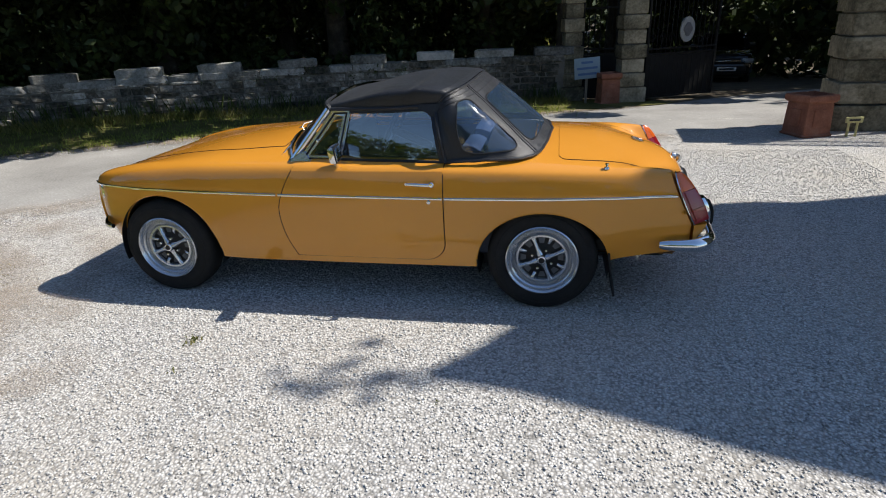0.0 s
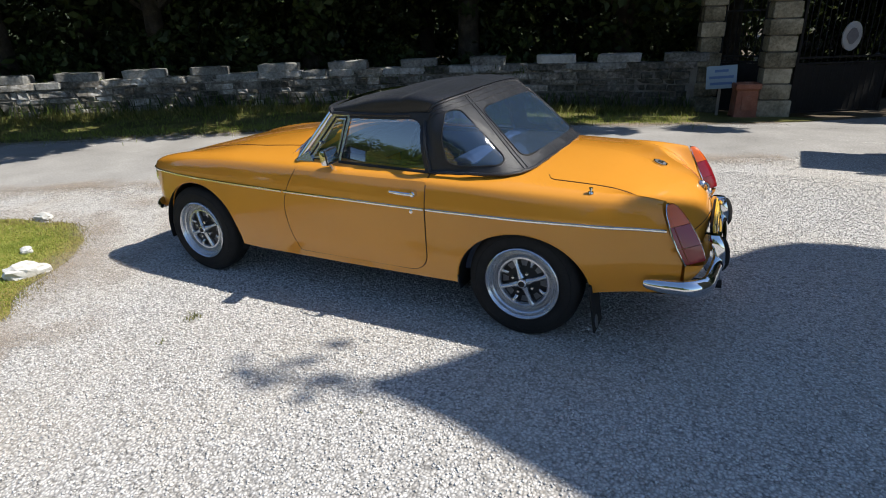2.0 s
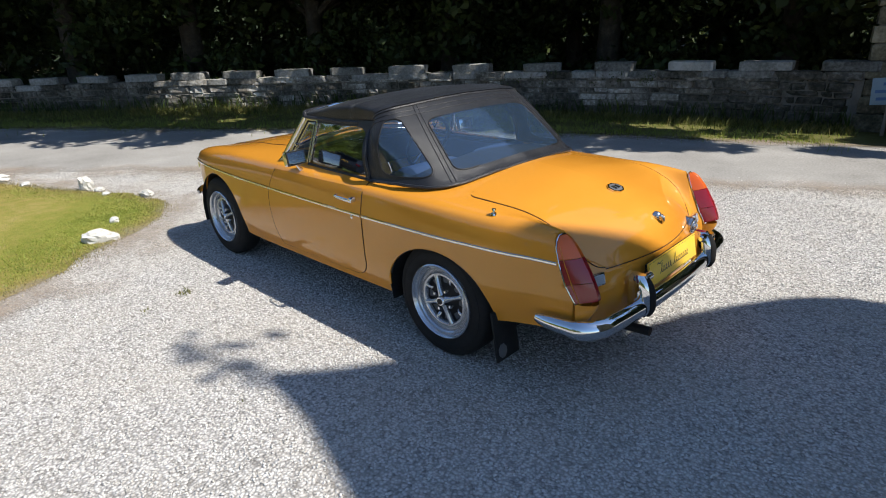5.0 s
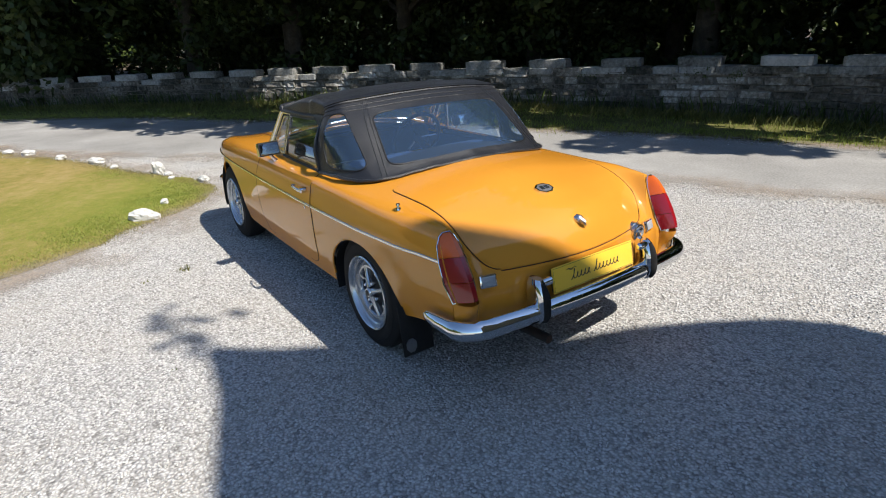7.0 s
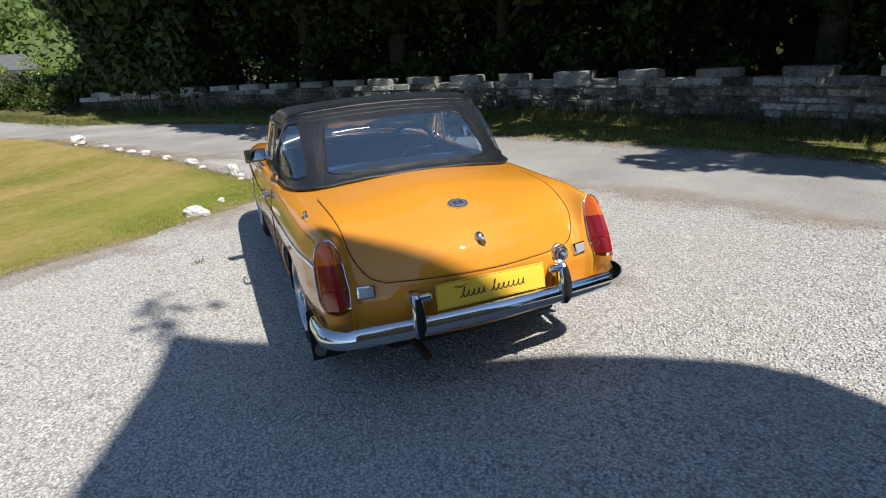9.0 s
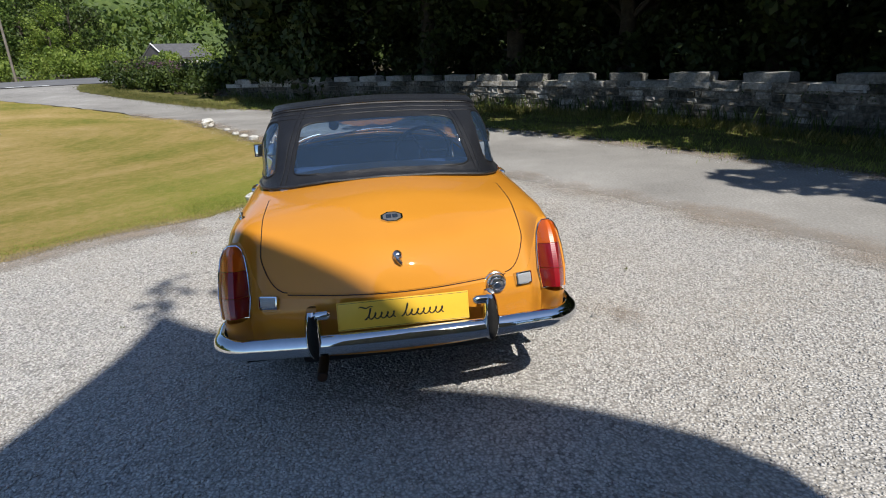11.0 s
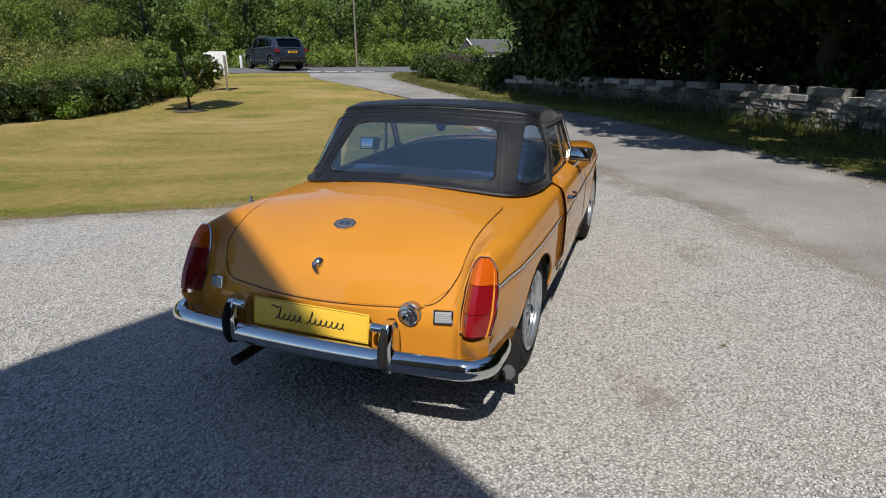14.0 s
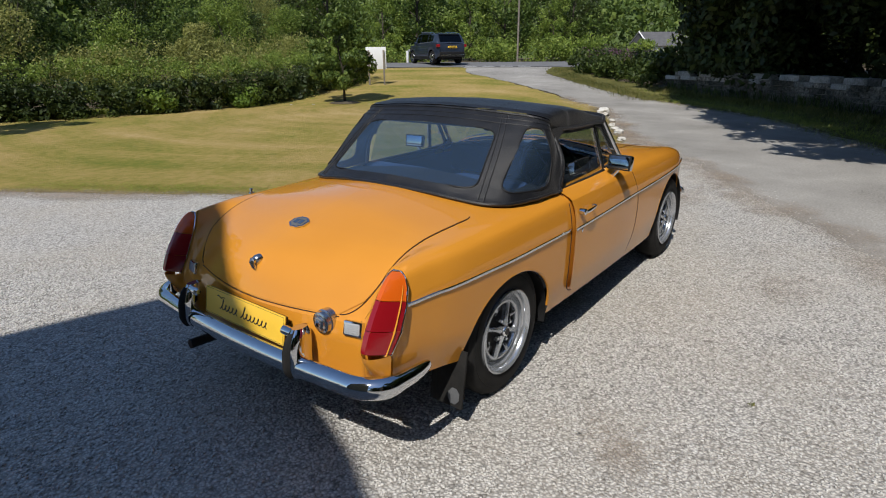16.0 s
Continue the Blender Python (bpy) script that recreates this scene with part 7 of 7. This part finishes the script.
band("overhanging_boughs", [(0.4, 6.6), (-1.6, 5.6), (-4.2, 4.1), (-7.2, 2.2), (-10.4, -0.2)], 14000, -1.9, 4.6, 6.0, 0.12, LEAF_DARK, "unseen leafy boughs placed to shade the verge", 105, 0.6, "branches", 90)
band("fern", [(-5.6, -14.3), (-6.3, -14.3)], 1600, -0.5, 0.12, 0.50, 0.045, LEAF_FERN, "bright green fern before the hedge", 91, 0.30, "fern", 9, 0.3)
band("fern", [(-7.9, -14.0), (-8.6, -14.1)], 1600, -0.5, 0.12, 0.45, 0.045, LEAF_FERN, "bright green fern before the hedge", 93, 0.30, "fern", 9, 0.3)
blades("hedge_grass", along(HEDGE[2:], 9000, 0.22, 121, 0.42), 0.16, 0.6, 0.006, GRASS_GREEN, "bright uncut grass at the hedge's foot", 122)
blades("lane_grass", along([(-17.0, -4.4), (-19.4, -7.2), (-22.0, -9.8), (-25.5, -12.2)], 7000, 0.35, 123, -0.5), 0.10, 0.7, 0.006, GRASS, "yellowing grass between lane and bushes", 124)
sap = tree("sapling", "young round-headed tree on the lawn", 2.5, 0.045, 1.0, 0.58, 9000, 0.055, LEAF_TREE, 29, 46, 0.2)
sap.matrix_basis = pose(-11.04, -12.17, ground_z(-11.04, -12.17), 0, 0, 40)
lone = tree("lawn_tree", "tree at the lawn's edge", 5.0, 0.10, 1.5, 2.6, 4200, 0.09, LEAF_HEDGE, 33, 30)
lone.matrix_basis = pose(0.9, -12.6, 0)
mulch = Shell().lathe([(0.0, 0.05), (0.2, 0.045), (0.4, 0.02), (0.5, -0.01)], (-11.04, -12.17, ground_z(-11.04, -12.17) + 0.012), "z", 20)
tagged(part("mulch_ring", mulch, SOIL), "dark mulch round the young tree", "mulch")

# wooded hillsides closing the distance
def hillside(name, a0, a1, r0, r1, h, material, label, seed):
    def at(a, t):
        r = r0 + (r1 - r0) * t
        x, y = r * math.cos(radians(a)), r * math.sin(radians(a))
        rough = 1.6 * noise.noise((x * 0.12, y * 0.12, seed)) + 0.9 * noise.noise((x * 0.45, y * 0.45, seed))
        return (x, y, 0.6 + h * math.sin(math.pi / 2 * t) + rough * (1 if t > 0 else 0) * 2.2)
    s = Shell().grid(at, [float(v) for v in np.arange(a0, a1 + 0.1, 1.2)], [float(v) for v in np.linspace(0, 1, 16)])
    tagged(part(name, s, material), label, "hillside", kind="structure")


WOOD_FAR = surface("distant woodland", ((0.3, (0.03, 0.05, 0.012)), (0.5, (0.07, 0.105, 0.022)), (0.7, (0.12, 0.16, 0.04))), 0.25, 1.6, 0.95, bump=1.0, dist=0.6, fine_mix=0.5)
# the distant woodland again, with the wood's shade put into a darker green
WOOD_SHADED = surface("woodland darkened for shade", ((0.3, (0.012, 0.020, 0.006)), (0.7, (0.034, 0.050, 0.014))), 0.25, 1.6, 0.95, bump=1.0, dist=0.6, fine_mix=0.5)
hillside("hillside_west", 170, 300, 74, 120, 13, WOOD_FAR, "green wooded hillside in the distance", 2.0)
hillside("hillside_north", 28, 170, 46, 80, 6, WOOD_SHADED, "wood behind the wall, its shade put into a dark green", 6.0)
# leaves added out of view only for their shadow on the gravel
v, f = leaf_cloud(SHADOW_LEAVES, [0.10, 0.08, 0.09, 0.06, 0.09, 0.05, 0.05, 0.06, 0.05, 0.05, 0.05], 250, 0.036, 111, 0.8, 0.1)
part("creeper", fast_mesh("creeper", v, f, LEAF_DARK), None, lodge, "unseen leaves added to cast the shadow's ragged tip")

# board with its back to the lawn, telegraph pole, marker post
bd = Matrix.Translation((-15.28, -14.75, 1.36)) @ Matrix.Rotation(radians(134), 4, "Z")
board = part("sign_board", Shell().box((0, 0, 0), (0.80, 0.03, 0.84), bevel=0.005, m=bd), WHITE_PAINT, None)
tagged(board, "white sign board on two posts seen from behind", "sign")
for dx in (-0.3, 0.3):
    part("post", Shell().box((0, 0, 0), (0.07, 0.07, 1.6), bevel=0.008, m=bd @ Matrix.Translation((dx, -0.05, -0.50))), OLD_WOOD, board)
pole = thing("telegraph_pole", "tall grey wooden telegraph pole", "pole", (-32.8, -18.5, ground_z(-32.8, -18.5)))
part("shaft", Shell().tube([(-32.8, -18.5, 0.6), (-32.8, -18.5, 8.6)], [0.07, 0.055], 10), OLD_WOOD, pole)
part("crossarm", Shell().box((-32.8, -18.5, 8.2), (0.08, 1.1, 0.08), bevel=0.01), OLD_WOOD, pole)
mk = part("marker_post", Shell().box((-28.6, -24.6, ground_z(-28.6, -24.6) + 0.35), (0.14, 0.14, 0.8), bevel=0.02), WHITE_PAINT, None)
tagged(mk, "short white roadside marker post", "post")


# house behind the bushes
house = thing("cottage", "grey-roofed cottage with a white gable end", "house", (-50.5, -14.4, 0.97))
hm = Matrix.Translation((-50.5, -14.6, 0.85)) @ Matrix.Rotation(radians(48), 4, "Z") @ Matrix.Scale(0.46, 4)


def put(shell, m):
    shell.v = [tuple(m @ Vector(p)) for p in shell.v]
    return shell


part("wall", put(Shell().box((0, 0, 1.3), (7, 9, 2.6)), hm), RENDER_WALL, house, "", False)
rf = Shell()
rf.prism([(-3.9, -4.8, 2.5), (3.9, -4.8, 2.5), (0, -4.8, 5.0)], (0, 9.6, 0))
part("roof", put(rf, hm), SLATE, house, "grey slate roof", False)
for s_ in (-1, 1):
    part("bargeboard", put(Shell().tube([(0, -4.85, 5.05), (s_ * 3.95, -4.85, 2.5)], 0.14, 4), hm), WHITE_PAINT, house, "white bargeboard", False)


# ---- vehicles beyond ----
def car_body(m, L, W, H, paint, name, label, suv=True, plate=PLATE_YELLOW, lamp=LAMP_RED):
    """A closed five-door car, nose along -x in its own space, put in place by m."""
    ob = thing(name, label, "car")
    ob.matrix_basis = m
    half = W / 2
    low = pchip((-L / 2, -L / 2 + 0.5, L / 2 - 0.4, L / 2), (0.40, 0.24, 0.26, 0.42))
    belt = pchip((-L / 2, -L / 2 + 0.15, -L / 2 + 1.1, 0, L / 2 - 0.3, L / 2), (0.70, 0.86, 1.00, 1.04, 1.10, 1.02))
    wid = pchip((-L / 2, -L / 2 + 0.25, -L / 2 + 0.9, L / 2 - 0.9, L / 2 - 0.2, L / 2), (0.62 * half, 0.86 * half, half, half, 0.93 * half, 0.80 * half))
    arches = ((-L / 2 + 0.88, 0.40), (L / 2 - 0.82, 0.40))

    def side(x, t):
        z0 = low(x)
        for cx, r in arches:
            if abs(x - cx) < r:
                z0 = max(z0, 0.34 + math.sqrt(r * r - (x - cx) ** 2))
        z = z0 + (belt(x) - z0) * t
        return (x, -(wid(x) * (1 - 0.05 * (1 - t) ** 2 - 0.03 * t ** 3)), z)
    xs = sorted(set(list(np.linspace(-L / 2, L / 2, 50)) + [cx + r * math.cos(a) for cx, r in arches for a in np.linspace(0.01, math.pi - 0.01, 17)]))
    b = Shell().grid(side, xs, list(np.linspace(0, 1, 9)))
    bm_ = b.mirrored()
    base = len(b.v)
    b.v.extend(bm_.v)
    b.f.extend(tuple(base + i for i in f) for f in bm_.f)
    b.grid(lambda x, t: (x, side(x, 1)[1] * (1 - 2 * t), belt(x) + 0.03 * math.sin(math.pi * t)), xs, list(np.linspace(0, 1, 9)))
    for e in (-L / 2, L / 2):
        b.grid(lambda t, k: (e + 0.05 * (1 if e > 0 else -1) * math.sin(math.pi * k), wid(e) * (1 - 2 * t) * 0.97, low(e) + (belt(e) - low(e)) * k), [0, 0.25, 0.5, 0.75, 1], list(np.linspace(0, 1, 5)))
    part("body", b, paint, None, sharp=40).parent = ob
    roof_f = pchip((-L / 2 + 1.15, -L / 2 + 1.75, -0.15, L / 2 - 0.52, L / 2 - 0.10), (1.0, H - 0.05, H, H - 0.13, 1.06))
    x0, x1 = -L / 2 + 1.15, L / 2 - 0.10

    def cabin(x, t):
        w = wid(x) - 0.02
        zr, zb = roof_f(x), belt(x) - 0.01
        if t < 0.34:
            q = t / 0.34
            return (x, -(w - 0.17 * q * (zr - zb) / 0.6), zb + (zr - 0.05 - zb) * q)
        q = (t - 0.34) / 0.66
        return (x, -(w - 0.17 * (zr - zb) / 0.6) * (1 - q), zr - 0.05 + 0.05 * math.sin(math.pi / 2 * q) ** 0.6)
    cx_ = list(np.linspace(x0, x1, 34))
    c = Shell().grid(cabin, cx_, [0, 0.1, 0.2, 0.34, 0.4, 0.5, 0.7, 1])
    cm = c.mirrored()
    base = len(c.v)
    c.v.extend(cm.v)
    c.f.extend(tuple(base + i for i in f) for f in cm.f)
    part("cabin", c, paint, None, sharp=40).parent = ob
    for flip in (False, True):
        f = (lambda s: s.mirrored()) if flip else (lambda s: s)
        for a, bb in ((x0 + 0.5, -0.12), (-0.05, 0.92), (0.99, x1 - 0.52)):
            def win(x, t):
                p = cabin(x, 0.05 + 0.25 * t)
                return (p[0], p[1] - 0.006, p[2])
            part("side_window", f(Shell().grid(win, list(np.linspace(a, bb, 6)), [0, 0.5, 1])), DARK_GLASS, None, "dark side window").parent = ob
        part("window_trim", f(Shell().tube([Vector(cabin(x, 0.03)) + Vector((0, -0.012, 0)) for x in np.linspace(x0 + 0.4, x1 - 0.4, 10)], 0.012, 6)), CHROME, None).parent = ob
        part("roof_rail", f(Shell().tube([Vector(cabin(x, 0.36)) + Vector((0, 0, 0.04)) for x in np.linspace(x0 + 0.8, x1 - 0.5, 8)], 0.018, 6)), STEEL, None).parent = ob
        part("sill_trim", f(Shell().box((0, -half * 0.965, 0.32), (L - 2.3, 0.05, 0.16), bevel=0.02)), BLACK_TRIM, None).parent = ob
        part("door_mirror", f(Shell().box((x0 + 0.62, -half - 0.08, 1.08), (0.12, 0.18, 0.13), bevel=0.04)), paint, None).parent = ob
        part("tail_lamp", f(Shell().box((L / 2 - 0.10, -half * 0.74, 0.93), (0.22, half * 0.42, 0.15), bevel=0.03)), lamp, None, "red tail lamp" if lamp is LAMP_RED else "clear lamp").parent = ob
        part("head_lamp", f(Shell().box((-L / 2 + 0.14, -half * 0.70, 0.72), (0.26, half * 0.38, 0.13), bevel=0.03)), LAMP_CLEAR, None, "clear headlamp").parent = ob
        for cx, r in arches:
            w = part("wheel", f(Shell().lathe([(0.0, 0.02), (0.05, 0.03), (0.20, 0.0), (0.225, 0.02), (0.235, 0.0), (0.235, -0.15)], (cx, -half + 0.07, 0.34), "y", 30, -1)), STEEL, None, "alloy wheel with black tyre")
            w.parent = ob
            t_ = part("tyre", f(Shell().lathe([(0.23, 0.0), (0.26, 0.02), (0.32, 0.015), (0.34, -0.02), (0.34, -0.19), (0.3, -0.21)], (cx, -half + 0.07, 0.34), "y", 36, -1)), RUBBER, None)
            t_.parent = w
            for k in range(5):
                a = radians(72 * k)
                sp = part("spoke_gap", f(Shell().prism([(cx + 0.09 * math.cos(a), -half + 0.04, 0.34 + 0.09 * math.sin(a)), (cx + 0.20 * math.cos(a - 0.28), -half + 0.05, 0.34 + 0.20 * math.sin(a - 0.28)), (cx + 0.20 * math.cos(a + 0.28), -half + 0.05, 0.34 + 0.20 * math.sin(a + 0.28))], (0, -0.012, 0))), BLACK_TRIM, None, "", False)
                sp.parent = w
            part("arch_liner", f(Shell().grid(lambda a, d: (cx + (r + 0.01) * math.cos(a), -half + 0.03 + 0.5 * d, 0.34 + (r + 0.01) * math.sin(a)), list(np.linspace(0, math.pi, 14)), [0, 1])), BLACK_TRIM, None).parent = ob

    def rear_glass(t, y):
        x = x1 - 0.05 - 0.26 * t
        return (x + 0.014, y * (wid(x) - 0.20 - 0.06 * t), roof_f(x) + 0.006)
    part("rear_window", Shell().grid(rear_glass, list(np.linspace(0, 1, 6)), list(np.linspace(-1, 1, 7))), DARK_GLASS, None, "dark rear window").parent = ob

    part("spoiler", Shell().box((L / 2 - 0.47, 0, H - 0.145), (0.22, W * 0.66, 0.05), bevel=0.02), paint, None).parent = ob

    def front_glass(t, y):
        x = x0 + 0.08 + 0.48 * t
        return (x - 0.012, y * (wid(x) - 0.22 - 0.05 * t), roof_f(x) + 0.008)
    part("windscreen", Shell().grid(front_glass, list(np.linspace(0, 1, 6)), list(np.linspace(-1, 1, 7))), DARK_GLASS, None, "dark windscreen").parent = ob
    part("bumper", Shell().box((L / 2 + 0.02, 0, 0.48), (0.14, W * 0.80, 0.28), bevel=0.05), BLACK_TRIM, None, "dark lower bumper").parent = ob
    part("bumper", Shell().box((-L / 2 - 0.03, 0, 0.46), (0.12, W * 0.66, 0.26), bevel=0.05), BLACK_TRIM, None, "dark lower bumper").parent = ob
    part("bumper_strip", Shell().box((L / 2 + 0.095, 0, 0.46), (0.02, W * 0.72, 0.025), bevel=0.005), CHROME, None).parent = ob
    pr = part("number_plate", Shell().box((L / 2 + 0.06, 0, 0.86), (0.015, 0.52, 0.11), bevel=0.004), PLATE_YELLOW, None, "yellow plate with dark bars")
    pr.parent = ob
    br = part("bar", Shell().box((L / 2 + 0.069, 0, 0.86), (0.004, 0.40, 0.05)), INK, None, "", False)
    br.parent = pr
    pf = part("front_plate", Shell().box((-L / 2 - 0.10, 0, 0.50), (0.015, 0.52, 0.11), bevel=0.004), PLATE_WHITE, None, "white plate with dark bars")
    pf.parent = ob
    br = part("bar", Shell().box((-L / 2 - 0.109, 0, 0.50), (0.004, 0.40, 0.05)), INK, None, "", False)
    br.parent = pf
    part("grille", Shell().box((-L / 2 - 0.03, 0, 0.72), (0.06, W * 0.46, 0.16), bevel=0.02), BLACK_TRIM, None).parent = ob
    part("grille_bar", Shell().box((-L / 2 - 0.065, 0, 0.72), (0.02, W * 0.44, 0.02), bevel=0.004), CHROME, None).parent = ob
    part("floor", Shell().box((0, 0, 0.32), (L - 0.5, W - 0.5, 0.2)), BLACK_TRIM, None, "", False).parent = ob
    return ob


tx, ty = -24.9, -19.3
car_body(pose(tx, ty, ground_z(tx, ty) + 0.012, 0, 0, 62), 4.49, 1.84, 1.67, GREY_PAINT, "suv", "blue-grey family SUV waiting at the junction")
gxp, gyp = 5.3, 17.2
car_body(pose(gxp, gyp, ground_z(gxp, gyp), 0, 0, 82), 3.7, 1.6, 1.42, BLACK_PAINT, "parked_car", "black hatchback parked in shade beyond the gate", lamp=LAMP_RED)



# ---- the crenellated stone wall, stone by stone ----
wl = resample(WALL_LINE, 0.05)
wall_s = np.concatenate([[0], np.cumsum([math.dist(a, b) for a, b in zip(wl, wl[1:])])])
WALL_LEN = float(wall_s[-1])


def wall_at(s):
    i = min(max(int(np.searchsorted(wall_s, s)) - 1, 0), len(wl) - 2)
    a, b = Vector(wl[i]), Vector(wl[i + 1])
    p = a.lerp(b, (s - wall_s[i]) / max(1e-6, wall_s[i + 1] - wall_s[i]))
    return p, math.atan2(a.y - b.y, a.x - b.x)


def wall_top(s):
    return 0.735 - 0.004 * max(0, s - 10)


TH = 0.34
core = Shell()
for sgn in (1, -1):
    core.grid(lambda s, t: (lambda p, a: (p.x - math.sin(a) * sgn * TH / 2 * -1, p.y + math.cos(a) * sgn * TH / 2 * -1, -0.6 + (wall_top(s) - 0.03 + 0.6) * t))(*wall_at(s)), list(np.linspace(0, WALL_LEN, 90)), [0.0, 1.0])
core.grid(lambda s, t: (lambda p, a: (p.x + math.sin(a) * TH * (t - 0.5), p.y - math.cos(a) * TH * (t - 0.5), wall_top(s) - 0.03))(*wall_at(s)), list(np.linspace(0, WALL_LEN, 90)), [0.0, 1.0])
wall = part("wall_boundary", core, MORTAR)
tagged(wall, "low crenellated grey stone boundary wall, weathered and mossy", "wall", kind="structure")


def stone_mesh(seed, mat, rough=0.16):
    """A rough block of unit size with worn, uneven edges."""
    bm = bmesh.new()
    bmesh.ops.create_cube(bm, size=1)
    bmesh.ops.bevel(bm, geom=bm.edges[:], offset=0.07, segments=1, affect="EDGES")
    for v in bm.verts:
        v.co += Vector((noise.noise(v.co * 2 + Vector((seed, 0, 0))), noise.noise(v.co * 2 + Vector((0, seed, 0))), noise.noise(v.co * 2 + Vector((0, 0, seed))))) * rough
    me = bpy.data.meshes.new("stone")
    bm.to_mesh(me)
    bm.free()
    me.materials.append(mat)
    return me


blocks = [stone_mesh(3.7 * k + 1, STONE) for k in range(8)]
copings = [stone_mesh(5.1 * k + 40, COPING, 0.07) for k in range(5)]
merlons = [stone_mesh(4.3 * k + 90, MERLON, 0.05) for k in range(6)]
r_ = random.Random(5)
rest_v, rest_f = [], []
made = 0


def lay(me, s, z, ln, h, depth, name, single):
    global made
    p, a = wall_at(s)
    m = Matrix.Translation((p.x + math.sin(a) * 0, p.y, z)) @ Matrix.Rotation(a, 4, "Z") @ Matrix.Rotation(radians(r_.uniform(-1.2, 1.2)), 4, "Y") @ Matrix.Diagonal((ln, depth, h, 1))
    if single:
        ob = new(name, me)
        ob.parent = wall
        ob.matrix_basis = m
        made += 1
    else:
        base = len(rest_v)
        rest_v.extend(tuple(m @ v.co) for v in me.vertices)
        rest_f.extend(tuple(base + i for i in f.vertices) for f in me.polygons)


# rubble courses from the ground to the coping
z = -0.42
course = 0
while z < 0.60:
    h = (0.10, 0.15, 0.075, 0.17, 0.11, 0.13)[course % 6]
    s = r_.uniform(0, 0.2)
    while s < WALL_LEN:
        ln = r_.uniform(0.13, 0.30) if r_.random() < 0.5 else r_.uniform(0.28, 0.62)
        near = z > 0.02 and 2.2 < s < 14.5
        lay(r_.choice(blocks), s + ln / 2, z + h / 2 + r_.uniform(-0.012, 0.012), ln - 0.012, h * r_.uniform(0.86, 1.08) - 0.010, TH + r_.uniform(0.025, 0.085), "stone", near and made < 290)
        s += ln
    z += h
    course += 1
# flat coping course, then a raised block every so often
s = 0.0
while s < WALL_LEN:
    ln = r_.uniform(0.45, 0.95)
    lay(r_.choice(copings if r_.random() < 0.55 else blocks), s + ln / 2, wall_top(s) - 0.065, ln - 0.02, 0.135, TH + 0.09, "coping_stone", True)
    s += ln
ends = [0.62, 1.87, 3.10, 4.51, 5.98, 7.53, 9.03, 10.44, 11.78, 13.07, 14.36, 15.55]
while ends[-1] + 1.24 < WALL_LEN:
    ends.append(ends[-1] + 1.24)
for s in ends:
    ln = 0.80 + r_.uniform(-0.05, 0.05)
    lay(r_.choice(merlons), s - ln / 2, wall_top(s) + 0.080, ln, 0.175 + r_.uniform(-0.012, 0.012), TH + 0.06, "merlon_stone", True)
me = bpy.data.meshes.new("rubble")
me.from_pydata(rest_v, [], rest_f)
me.materials.append(STONE)
rub = new("rubble_stones", me)
rub.parent = wall
tagged(rub, "rough grey rubble courses", kind="stuff")
# ivy and moss trailing over the coping
iv = []
for k in range(150):
    s = r_.uniform(3, WALL_LEN)
    p, a = wall_at(s)
    iv.append((p.x + math.sin(a) * -0.17, p.y - math.cos(a) * 0.21, wall_top(s) - r_.uniform(0.02, 0.22)))
v, f = leaf_cloud(iv, [r_.uniform(0.05, 0.13) for _ in iv], 8000, 0.018, 97, 0.7, 0.1)
tagged(new("moss", fast_mesh("moss", v, f, LEAF_HEDGE)), "dark moss and small ferns in the wall joints", "moss", kind="stuff")
